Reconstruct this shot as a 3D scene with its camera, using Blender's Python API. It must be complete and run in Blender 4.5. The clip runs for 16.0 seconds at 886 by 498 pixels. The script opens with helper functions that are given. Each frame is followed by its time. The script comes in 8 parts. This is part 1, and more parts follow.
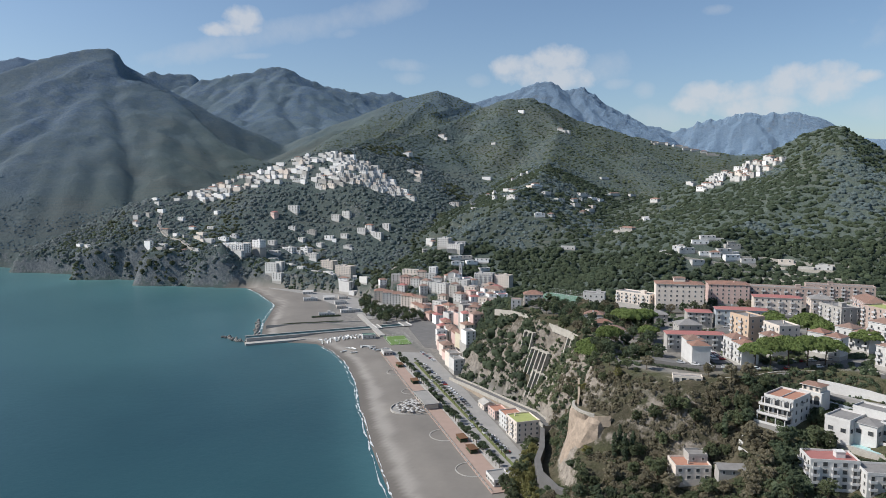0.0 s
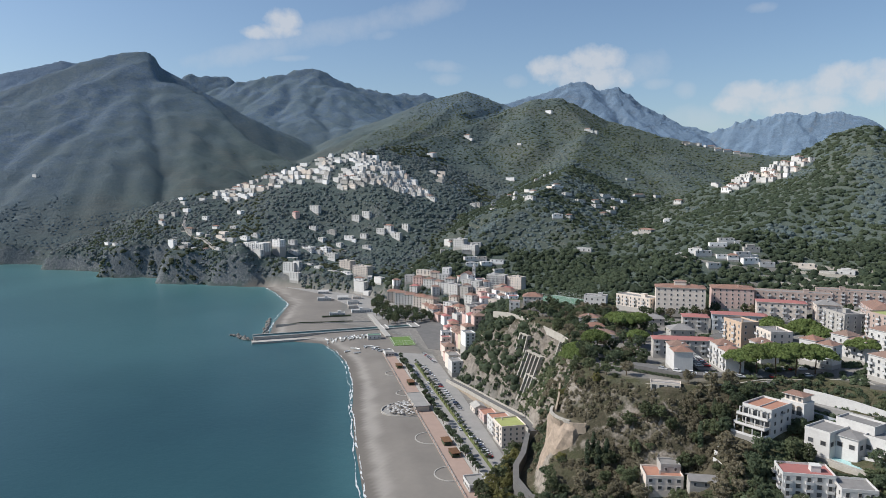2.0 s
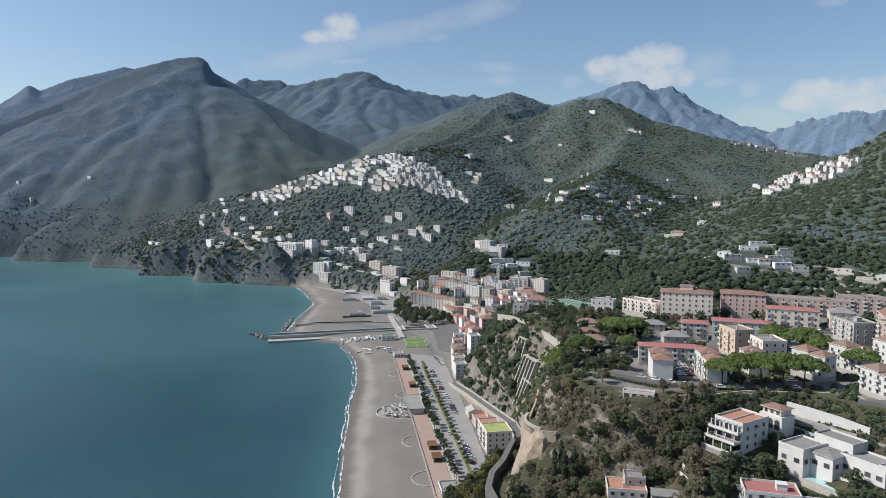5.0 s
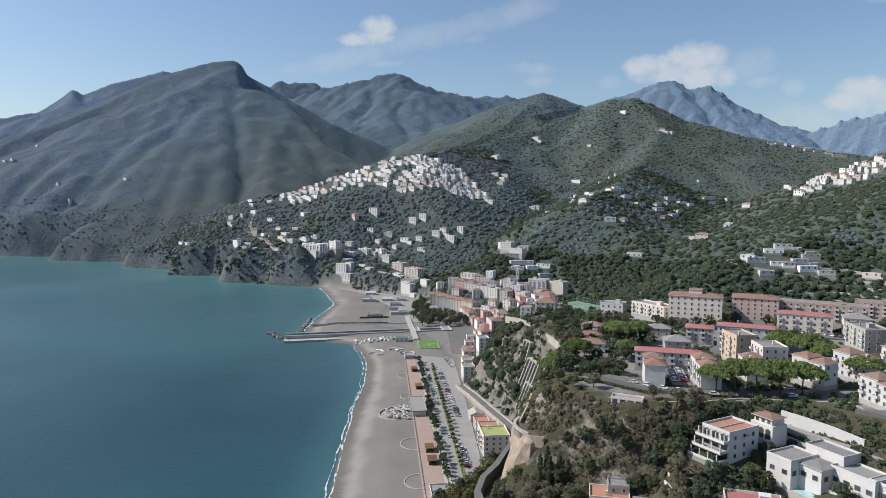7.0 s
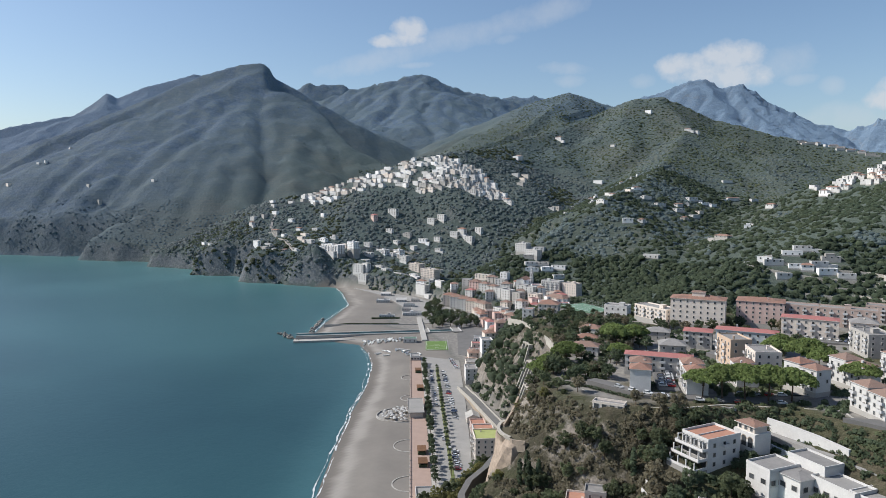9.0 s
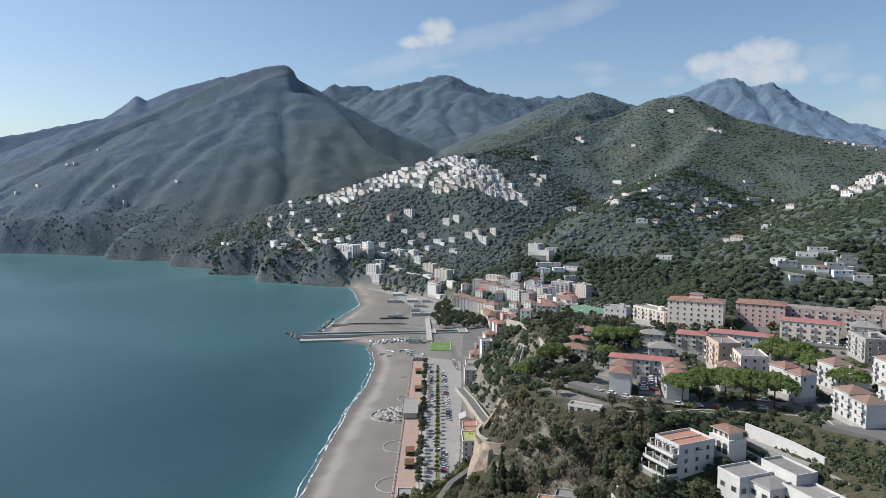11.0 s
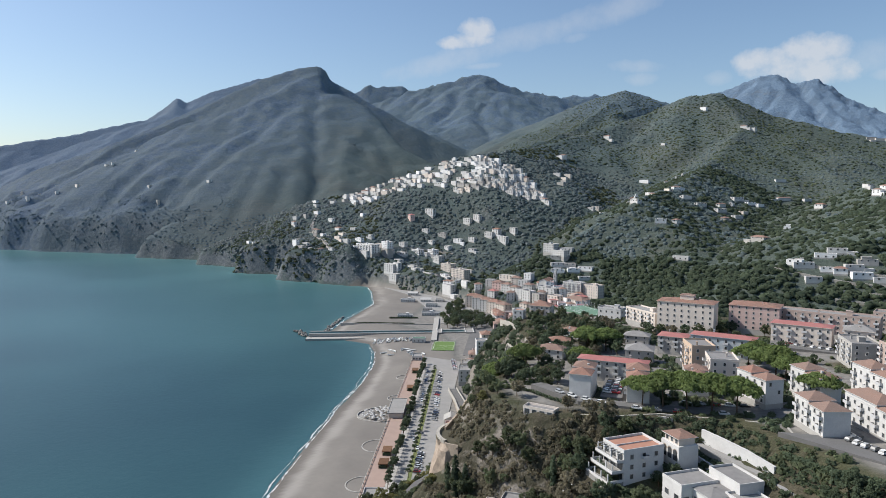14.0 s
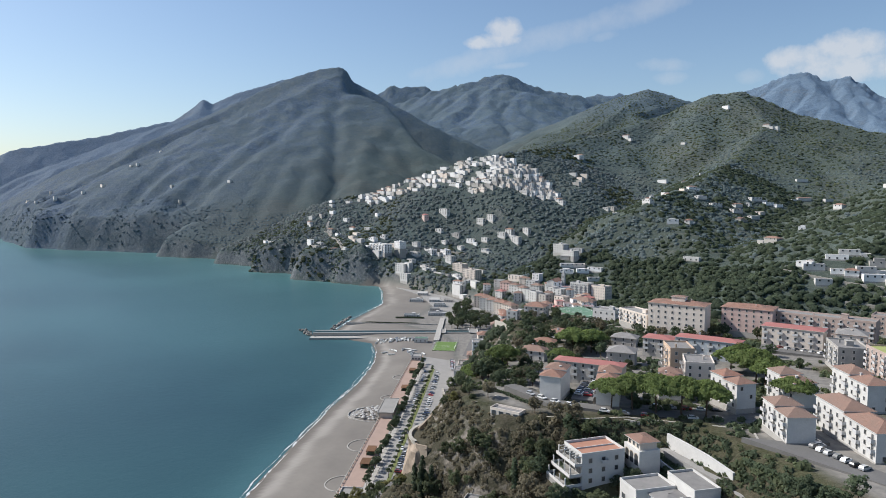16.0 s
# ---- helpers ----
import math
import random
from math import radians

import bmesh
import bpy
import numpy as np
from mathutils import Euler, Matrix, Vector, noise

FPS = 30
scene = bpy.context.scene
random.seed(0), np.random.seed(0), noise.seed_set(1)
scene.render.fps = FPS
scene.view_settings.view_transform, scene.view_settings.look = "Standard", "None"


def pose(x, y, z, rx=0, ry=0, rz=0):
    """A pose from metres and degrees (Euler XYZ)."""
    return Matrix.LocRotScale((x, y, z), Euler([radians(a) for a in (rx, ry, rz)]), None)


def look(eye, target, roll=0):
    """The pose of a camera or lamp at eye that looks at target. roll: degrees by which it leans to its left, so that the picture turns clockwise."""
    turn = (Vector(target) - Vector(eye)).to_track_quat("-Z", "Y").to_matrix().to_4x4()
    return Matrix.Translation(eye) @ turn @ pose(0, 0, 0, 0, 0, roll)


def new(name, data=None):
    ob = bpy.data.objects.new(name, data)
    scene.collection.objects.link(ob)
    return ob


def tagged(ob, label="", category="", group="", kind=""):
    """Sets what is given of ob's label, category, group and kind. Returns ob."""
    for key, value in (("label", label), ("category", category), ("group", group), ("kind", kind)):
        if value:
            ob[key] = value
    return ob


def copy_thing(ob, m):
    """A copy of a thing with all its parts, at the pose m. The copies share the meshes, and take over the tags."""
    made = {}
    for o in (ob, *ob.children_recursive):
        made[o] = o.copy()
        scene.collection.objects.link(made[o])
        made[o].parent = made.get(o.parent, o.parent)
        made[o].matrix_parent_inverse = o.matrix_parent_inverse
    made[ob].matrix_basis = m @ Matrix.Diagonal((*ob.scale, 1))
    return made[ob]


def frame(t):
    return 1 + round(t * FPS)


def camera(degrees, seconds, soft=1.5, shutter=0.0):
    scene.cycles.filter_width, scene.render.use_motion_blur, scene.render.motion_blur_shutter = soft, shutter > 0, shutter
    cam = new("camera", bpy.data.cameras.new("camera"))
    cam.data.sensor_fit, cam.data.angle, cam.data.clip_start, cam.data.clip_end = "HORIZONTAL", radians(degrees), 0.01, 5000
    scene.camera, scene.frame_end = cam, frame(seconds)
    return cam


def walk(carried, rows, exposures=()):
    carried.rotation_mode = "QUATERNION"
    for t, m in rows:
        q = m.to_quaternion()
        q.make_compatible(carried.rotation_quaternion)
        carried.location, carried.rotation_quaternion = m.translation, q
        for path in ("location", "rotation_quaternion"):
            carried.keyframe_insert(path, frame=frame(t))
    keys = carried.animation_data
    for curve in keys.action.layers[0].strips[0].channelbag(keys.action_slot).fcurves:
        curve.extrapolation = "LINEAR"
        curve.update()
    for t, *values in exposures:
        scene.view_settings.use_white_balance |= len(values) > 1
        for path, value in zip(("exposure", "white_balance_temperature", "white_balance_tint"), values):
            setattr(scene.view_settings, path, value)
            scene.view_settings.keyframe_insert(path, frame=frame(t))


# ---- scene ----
cam = camera(66.26, 16.0, soft=0.55)
PATH = [
    (0, -5.87, -1.50, 155.62, 84.768, 0.087, 26.063),
    (0.5, 0.15, 2.96, 155.53, 84.799, 0.032, 26.798),
    (1, 6.12, 7.49, 155.40, 84.820, -0.013, 27.574),
    (1.5, 12.20, 12.05, 155.20, 84.846, -0.040, 28.349),
    (2, 18.21, 16.73, 155.00, 84.846, -0.065, 29.117),
    (2.5, 23.99, 21.59, 154.87, 84.864, -0.089, 29.879),
    (3, 29.53, 26.26, 154.78, 84.870, -0.089, 30.629),
    (3.5, 34.90, 30.52, 154.70, 84.868, -0.090, 31.400),
    (4, 39.82, 34.48, 154.66, 84.897, -0.100, 32.176),
    (6.5, 61.16, 52.32, 154.31, 85.050, -0.092, 35.925),
    (7, 65.12, 56.24, 154.38, 85.075, -0.092, 36.692),
    (7.5, 68.89, 60.28, 154.44, 85.089, -0.073, 37.386),
    (8, 72.72, 64.27, 154.47, 85.096, -0.051, 38.014),
    (8.5, 76.61, 67.81, 154.41, 85.122, -0.039, 38.633),
    (9, 80.48, 71.49, 154.34, 85.147, -0.023, 39.227),
    (11.5, 99.77, 91.60, 153.93, 85.190, 0.021, 42.091),
    (12, 103.77, 95.85, 153.76, 85.193, 0.025, 42.643),
    (12.5, 107.57, 100.28, 153.56, 85.197, 0.032, 43.191),
    (13, 111.22, 104.79, 153.31, 85.205, 0.052, 43.728),
    (13.5, 115.00, 109.33, 153.01, 85.205, 0.058, 44.298),
    (14, 118.67, 113.92, 152.74, 85.213, 0.045, 44.852),
    (14.5, 122.30, 118.43, 152.52, 85.217, 0.041, 45.397),
    (15, 126.02, 123.00, 152.41, 85.224, 0.045, 45.950),
    (15.5, 130.05, 127.42, 152.43, 85.225, 0.043, 46.525),
    (16, 134.11, 131.73, 152.57, 85.220, 0.030, 47.072),
]
walk(cam, [(t, pose(*p)) for t, *p in PATH], [(0.0, 0.16, 6200, 9), (8.0, 0.23, 6200, 9), (16.0, 0.29, 6200, 9)])

# ---- world, sun and exposure ----
SUN_AZ, SUN_EL = radians(238), radians(43)      # clockwise from +y
world = bpy.data.worlds.new("sky")
scene.world = world
world.use_nodes = True


class Nodes:
    """Short writing for node trees."""

    def __init__(self, tree):
        self.t = tree

    def add(self, kind, **props):
        n = self.t.nodes.new(kind)
        for k, v in props.items():
            if k == "op":
                n.operation = v
            elif k == "ins":
                for i, val in v.items():
                    self.put(n.inputs[i], val)
        return n

    def put(self, socket, val):
        if isinstance(val, bpy.types.NodeSocket):
            self.t.links.new(val, socket)
        elif isinstance(val, bpy.types.Node):
            self.t.links.new(val.outputs[0], socket)
        else:
            socket.default_value = val

    def math(self, op, a, b=0.0, clamp=False):
        n = self.add("ShaderNodeMath", op=op, ins={0: a, 1: b})
        n.use_clamp = clamp
        return n.outputs[0]

    def noise(self, scale, detail=4.0, rough=0.55, vec=None):
        n = self.add("ShaderNodeTexNoise", ins={"Scale": scale, "Detail": detail, "Roughness": rough})
        if vec is not None:
            self.put(n.inputs["Vector"], vec)
        return n.outputs[0]

    def mix(self, fac, a, b):
        n = self.t.nodes.new("ShaderNodeMix")
        n.data_type = "RGBA"
        self.put(n.inputs[0], fac)
        self.put(n.inputs[6], a)
        self.put(n.inputs[7], b)
        return n.outputs[2]

    def ramp(self, fac, lo, hi):
        n = self.t.nodes.new("ShaderNodeMapRange")
        n.clamp = True
        self.put(n.inputs[0], fac)
        n.inputs[1].default_value, n.inputs[2].default_value = lo, hi
        return n.outputs[0]


def dot_node(N, vec, direction):
    n = N.t.nodes.new("ShaderNodeVectorMath")
    n.operation = "DOT_PRODUCT"
    N.put(n.inputs[0], vec)
    n.inputs[1].default_value = direction
    return n.outputs["Value"]


W = Nodes(world.node_tree)
bg = world.node_tree.nodes["Background"]
sky = W.t.nodes.new("ShaderNodeTexSky")
sky.sky_type, sky.sun_disc = "NISHITA", False
sky.sun_elevation, sky.sun_rotation = SUN_EL, SUN_AZ
sky.altitude, sky.air_density, sky.dust_density, sky.ozone_density = 100, 1.0, 1.1, 2.0
tex = W.t.nodes.new("ShaderNodeTexCoord").outputs["Generated"]
# clouds: azimuth (degrees left of +y), elevation, half width, half height, tilt; heaped ones, then thin ones
HEAPS = [(43.7, 12.1, 1.77, 0.53, 0), (42.0, 13.0, 1.43, 1.08, 0), (42.3, 12.3, 1.79, 0.67, 0), (20.1, 9.7, 2.08, 1.04, 0), (16.7, 10.1, 2.24, 1.31, 0), (15.4, 10.2, 1.58, 1.02, 0), (17.9, 9.0, 3.94, 1.03, 0), (15.8, 8.8, 2.42, 1.12, 0), (-2.1, 8.0, 3.29, 1.18, 0), (-0.5, 7.4, 2.81, 1.20, 0), (-3.1, 7.1, 2.71, 1.24, 0), (-5.4, 7.7, 1.34, 0.56, 0), (3.1, 7.0, 2.77, 1.01, 0), (5.2, 7.2, 1.98, 0.94, 0), (6.1, 6.4, 1.99, 1.04, 0), (1.5, 6.1, 3.71, 1.07, 0)]
VEILS = [(34.0, 12.3, 1.22, 0.42, 8), (29.4, 9.9, 2.19, 0.52, -4), (28.9, 8.9, 1.33, 0.52, 0), (41.5, 10.3, 1.80, 0.27, 4), (12.0, 8.2, 1.18, 0.45, 0), (4.6, 13.2, 0.94, 0.38, 0), (23.0, 8.7, 1.05, 0.57, 0), (8.7, 5.3, 3.55, 1.07, 0), (9.8, 7.6, 0.90, 0.63, 0), (12.9, 9.5, 2.01, 1.19, 0), (45.9, 10.3, 3.64, 0.86, 13), (42.1, 11.4, 4.30, 0.99, 13), (37.7, 12.5, 4.98, 1.01, 12), (32.7, 13.7, 5.10, 1.03, 14), (-6.4, 5.5, 2.20, 0.88, 0),
         # unseen veils beyond the view, added for the light they give
         (-16.0, 11.0, 10.0, 3.0, 0), (95.0, 16.0, 12.0, 2.0, 0), (150.0, 20.0, 14.0, 4.0, 0)]
puff, wisp, fray = W.noise(34.0, 9.0, 0.62, tex), W.noise(12.0, 5.0, 0.55, tex), W.noise(7.0, 6.0, 0.6, tex)


def cloud_bodies(rows):
    """How deep each direction lies inside the nearest of the puffs."""
    deep = -5.0
    for az, el, hw, hh, tilt in rows:
        a, e, t = radians(az), radians(el), radians(tilt)
        rt = Vector((math.cos(a), math.sin(a), 0))
        up = Vector((math.sin(a) * math.sin(e), -math.cos(a) * math.sin(e), math.cos(e)))
        fw = (-math.sin(a) * math.cos(e), math.cos(a) * math.cos(e), math.sin(e))
        u = W.math("DIVIDE", dot_node(W, tex, tuple(rt * math.cos(t) + up * math.sin(t))), radians(hw))
        v = W.math("DIVIDE", dot_node(W, tex, tuple(up * math.cos(t) - rt * math.sin(t))), radians(hh))
        r2 = W.math("ADD", W.math("MULTIPLY", u, u), W.math("MULTIPLY", v, v))
        behind = W.math("MULTIPLY", W.math("LESS_THAN", dot_node(W, tex, fw), 0.5), 50.0)
        deep = W.math("MAXIMUM", deep, W.math("SUBTRACT", W.math("SUBTRACT", 1.0, r2), behind))
    return deep


ragged = W.math("ADD", W.math("MULTIPLY", W.math("SUBTRACT", puff, 0.5), 2.6), W.math("MULTIPLY", W.math("SUBTRACT", wisp, 0.5), 1.2))
heap = W.math("MULTIPLY", W.ramp(W.math("ADD", cloud_bodies(HEAPS), ragged), -0.1, 0.95), 0.72)
veil = W.math("MULTIPLY", W.ramp(W.math("ADD", cloud_bodies(VEILS), W.math("ADD", ragged, W.math("MULTIPLY", W.math("SUBTRACT", fray, 0.5), 2.0))), -0.2, 1.3), 0.26)
cover = W.math("MAXIMUM", heap, veil)
SKY_STRENGTH = 0.103
cloud_white = (5.6, 5.6, 5.7, 1)
W.put(bg.inputs[0], W.mix(cover, sky.outputs[0], cloud_white))
bg.inputs[1].default_value = SKY_STRENGTH

sun = new("sun", bpy.data.lights.new("sun", "SUN"))
sun.data.energy, sun.data.angle, sun.data.color = 4.7, radians(0.6), (1.0, 0.93, 0.84)
sun_dir = Vector((math.sin(SUN_AZ) * math.cos(SUN_EL), math.cos(SUN_AZ) * math.cos(SUN_EL), math.sin(SUN_EL)))
sun.matrix_world = look(tuple(sun_dir * 900), (0, 0, 0))


# ---- materials ----
def principled(name):
    m = bpy.data.materials.new(name)
    m.use_nodes = True
    return m, Nodes(m.node_tree), m.node_tree.nodes["Principled BSDF"]


def grain(name, col, col2, rough=0.8, scale=0.5, fine=6.0, bump=0.15, metal=0.0, spread=1.0, vary=0.0, spec=0.3):
    """Two-scale mottled surface in world metres; vary tints whole objects apart."""
    m, N, p = principled(name)
    pos = N.add("ShaderNodeNewGeometry").outputs["Position"]
    a, b = N.noise(scale, 5.0, 0.6, pos), N.noise(fine, 3.0, 0.6, pos)
    f = N.math("ADD", N.math("MULTIPLY", a, 0.65), N.math("MULTIPLY", b, 0.35))
    f = N.ramp(f, 0.5 - 0.2 / spread, 0.5 + 0.2 / spread)
    c = N.mix(f, (*col, 1), (*col2, 1))
    if vary:
        rnd = N.add("ShaderNodeObjectInfo").outputs["Random"]
        hsv = N.add("ShaderNodeHueSaturation", ins={"Color": c})
        N.put(hsv.inputs["Value"], N.math("ADD", 1.0 - vary, N.math("MULTIPLY", rnd, 2 * vary)))
        c = hsv.outputs[0]
    N.put(p.inputs["Base Color"], c)
    p.inputs["Roughness"].default_value, p.inputs["Metallic"].default_value = rough, metal
    p.inputs["Specular IOR Level"].default_value = spec
    if bump:
        bn = N.add("ShaderNodeBump", ins={"Strength": bump, "Distance": 0.2, "Height": b})
        N.put(p.inputs["Normal"], bn.outputs[0])
    return m


M = {}
M["white"] = grain("white_plaster", (0.60, 0.59, 0.57), (0.48, 0.47, 0.455), 0.85, 0.25, 2.0, 0.05, vary=0.05)
# brighter copy of the white plaster, lifting far walls as haze does
M["farwhite"] = grain("haze_lifted_white", (0.80, 0.79, 0.77), (0.68, 0.67, 0.66), 0.85, 0.25, 2.0, 0.05, vary=0.08)
M["cream"] = grain("cream_plaster", (0.68, 0.60, 0.53), (0.56, 0.50, 0.44), 0.85, 0.25, 2.0, 0.05, vary=0.08)
M["pink"] = grain("pink_plaster", (0.62, 0.46, 0.41), (0.52, 0.385, 0.345), 0.85, 0.25, 2.0, 0.05, vary=0.08)
M["orange"] = grain("orange_plaster", (0.56, 0.42, 0.31), (0.48, 0.36, 0.27), 0.85, 0.25, 2.0, 0.05, vary=0.05)
M["grey"] = grain("grey_plaster", (0.42, 0.40, 0.37), (0.33, 0.315, 0.295), 0.85, 0.25, 2.0, 0.05, vary=0.08)
M["blue"] = grain("pale_blue_plaster", (0.40, 0.435, 0.46), (0.33, 0.36, 0.385), 0.85, 0.25, 2.0, 0.05)
M["brown"] = grain("brown_plaster", (0.44, 0.345, 0.305), (0.36, 0.285, 0.25), 0.85, 0.25, 2.0, 0.05)
M["yellow"] = grain("pale_yellow_plaster", (0.60, 0.55, 0.42), (0.50, 0.46, 0.35), 0.85, 0.25, 2.0, 0.05)
M["greenroof"] = grain("yellow_green_roof", (0.34, 0.38, 0.14), (0.28, 0.30, 0.12), 0.85, 0.4, 3.0, 0.1)
M["lead"] = grain("grey_roofing", (0.26, 0.25, 0.24), (0.18, 0.175, 0.17), 0.8, 0.4, 3.0, 0.1, vary=0.1)
M["terrace"] = grain("terracotta_terrace", (0.33, 0.165, 0.115), (0.40, 0.22, 0.155), 0.8, 0.6, 3.0, 0.1)
M["redroof"] = grain("red_coated_roof", (0.365, 0.150, 0.135), (0.285, 0.128, 0.116), 0.8, 0.5, 3.0, 0.1)
M["concrete"] = grain("concrete", (0.42, 0.40, 0.37), (0.30, 0.29, 0.27), 0.9, 0.3, 2.0, 0.2)
M["stone"] = grain("limestone_masonry", (0.38, 0.31, 0.24), (0.24, 0.20, 0.16), 0.9, 0.35, 1.6, 0.5)
M["palestone"] = grain("pale_dressed_stone", (0.45, 0.42, 0.37), (0.30, 0.28, 0.245), 0.9, 0.3, 1.2, 0.4)
M["tanstone"] = grain("tan_rubble_masonry", (0.40, 0.32, 0.25), (0.23, 0.185, 0.145), 0.92, 0.35, 1.1, 0.6, spread=1.3)
M["hedge"] = grain("clipped_dark_hedge", (0.025, 0.040, 0.018), (0.050, 0.070, 0.030), 0.8, 0.8, 3.0, 0.3, vary=0.2, spec=0.2)
M["pool"] = grain("pale_turquoise_pool", (0.30, 0.50, 0.50), (0.36, 0.56, 0.55), 0.15, 0.3, 2.0, 0.05, spec=0.5)
M["asphalt"] = grain("asphalt", (0.16, 0.155, 0.15), (0.11, 0.108, 0.105), 0.9, 0.15, 2.0, 0.1)
M["paving"] = grain("grey_paving", (0.30, 0.29, 0.275), (0.22, 0.215, 0.205), 0.9, 0.12, 2.0, 0.1)
M["brickpave"] = grain("salmon_brick_paving", (0.36, 0.265, 0.22), (0.29, 0.215, 0.18), 0.88, 0.2, 3.0, 0.1)
M["pane"] = grain("dark_window_glass", (0.035, 0.040, 0.045), (0.10, 0.105, 0.11), 0.18, 0.4, 1.0, 0.0, vary=0.3, spec=0.5)
M["shutter"] = grain("green_shutter", (0.05, 0.075, 0.05), (0.08, 0.10, 0.07), 0.7, 1.0, 6.0, 0.1, vary=0.3)
M["rail"] = grain("painted_metal", (0.55, 0.55, 0.55), (0.45, 0.45, 0.45), 0.5, 1.0, 5.0, 0.0)
M["dark"] = grain("dark_metal", (0.04, 0.04, 0.04), (0.06, 0.06, 0.06), 0.5, 1.0, 5.0, 0.0)
M["rubber"] = grain("tyre_rubber", (0.02, 0.02, 0.02), (0.03, 0.03, 0.03), 0.85, 2.0, 9.0, 0.0)
M["bark"] = grain("bark", (0.12, 0.085, 0.06), (0.07, 0.05, 0.035), 0.95, 1.0, 8.0, 0.4)
M["leaf"] = grain("broadleaf_foliage", (0.092, 0.118, 0.060), (0.162, 0.182, 0.104), 0.75, 0.35, 2.2, 0.0, vary=0.3, spec=0.2)
M["leafdark"] = grain("dark_evergreen_foliage", (0.076, 0.106, 0.066), (0.136, 0.168, 0.098), 0.75, 0.35, 2.2, 0.0, vary=0.25, spec=0.2)
M["pine"] = grain("pine_foliage", (0.140, 0.196, 0.060), (0.225, 0.280, 0.104), 0.75, 0.4, 2.2, 0.0, vary=0.15, spec=0.2)
# scrub colour pushed to blue, as haze would tint it
M["farwood"] = grain("haze_blue_scrub", (0.125, 0.180, 0.215), (0.165, 0.225, 0.255), 0.8, 0.02, 0.2, 0.0, spec=0.15)
M["olive"] = grain("olive_foliage", (0.17, 0.170, 0.062), (0.25, 0.235, 0.10), 0.75, 0.35, 2.2, 0.0, vary=0.2, spec=0.2)
# maquis and grove carry the blue-grey of haze in their base colour
M["maquis"] = grain("hazed_maquis", (0.168, 0.210, 0.216), (0.216, 0.256, 0.258), 0.65, 0.05, 0.6, 0.0, vary=0.1, spec=0.5)
M["grove"] = grain("hazed_grove", (0.136, 0.184, 0.184), (0.184, 0.234, 0.228), 0.65, 0.05, 0.6, 0.0, vary=0.1, spec=0.5)
M["holm"] = grain("holm_oak_foliage", (0.058, 0.084, 0.054), (0.096, 0.122, 0.076), 0.75, 0.35, 2.2, 0.0, vary=0.2, spec=0.2)
M["dry"] = grain("dry_brush", (0.180, 0.166, 0.112), (0.275, 0.245, 0.172), 0.85, 0.4, 2.2, 0.0, vary=0.2, spec=0.2)
M["rust"] = grain("reddish_foliage", (0.11, 0.06, 0.035), (0.16, 0.09, 0.05), 0.8, 0.5, 2.2, 0.0, vary=0.2, spec=0.2)
M["lawn"] = grain("grass", (0.10, 0.13, 0.045), (0.16, 0.17, 0.07), 0.9, 0.2, 1.5, 0.1)
M["turf"] = grain("green_turf", (0.10, 0.17, 0.045), (0.13, 0.20, 0.06), 0.9, 0.3, 2.0, 0.0)
M["court"] = grain("green_court", (0.11, 0.20, 0.14), (0.14, 0.23, 0.16), 0.85, 0.2, 2.0, 0.0)
M["line"] = grain("line_paint", (0.72, 0.72, 0.70), (0.6, 0.6, 0.58), 0.7, 1.0, 6.0, 0.0)
M["rockpile"] = grain("breakwater_rock", (0.30, 0.28, 0.25), (0.16, 0.15, 0.14), 0.9, 0.4, 1.5, 0.4, vary=0.2)
M["canvas"] = grain("white_canvas", (0.46, 0.45, 0.43), (0.36, 0.35, 0.34), 0.8, 0.6, 4.0, 0.0, vary=0.05)
M["boathull"] = grain("boat_gelcoat", (0.72, 0.72, 0.70), (0.62, 0.63, 0.63), 0.35, 0.8, 4.0, 0.0, vary=0.1, spec=0.5)
M["wood"] = grain("weathered_wood", (0.24, 0.17, 0.11), (0.16, 0.115, 0.08), 0.85, 0.8, 5.0, 0.2)


def leafy(key, keep=0.55):
    """Lets part of the light through the leaves."""
    N = Nodes(M[key].node_tree)
    p = M[key].node_tree.nodes["Principled BSDF"]
    out = M[key].node_tree.nodes["Material Output"]
    tr = N.add("ShaderNodeBsdfTranslucent")
    N.put(tr.inputs[0], p.inputs["Base Color"].links[0].from_socket)
    mx = N.add("ShaderNodeMixShader", ins={0: 1.0 - keep})
    N.t.links.new(p.outputs[0], mx.inputs[1])
    N.t.links.new(tr.outputs[0], mx.inputs[2])
    N.t.links.new(mx.outputs[0], out.inputs[0])
    p.inputs["Diffuse Roughness"].default_value = 1.0


for key in ("leaf", "leafdark", "pine", "olive", "maquis", "grove", "dry", "farwood", "holm"):
    leafy(key)


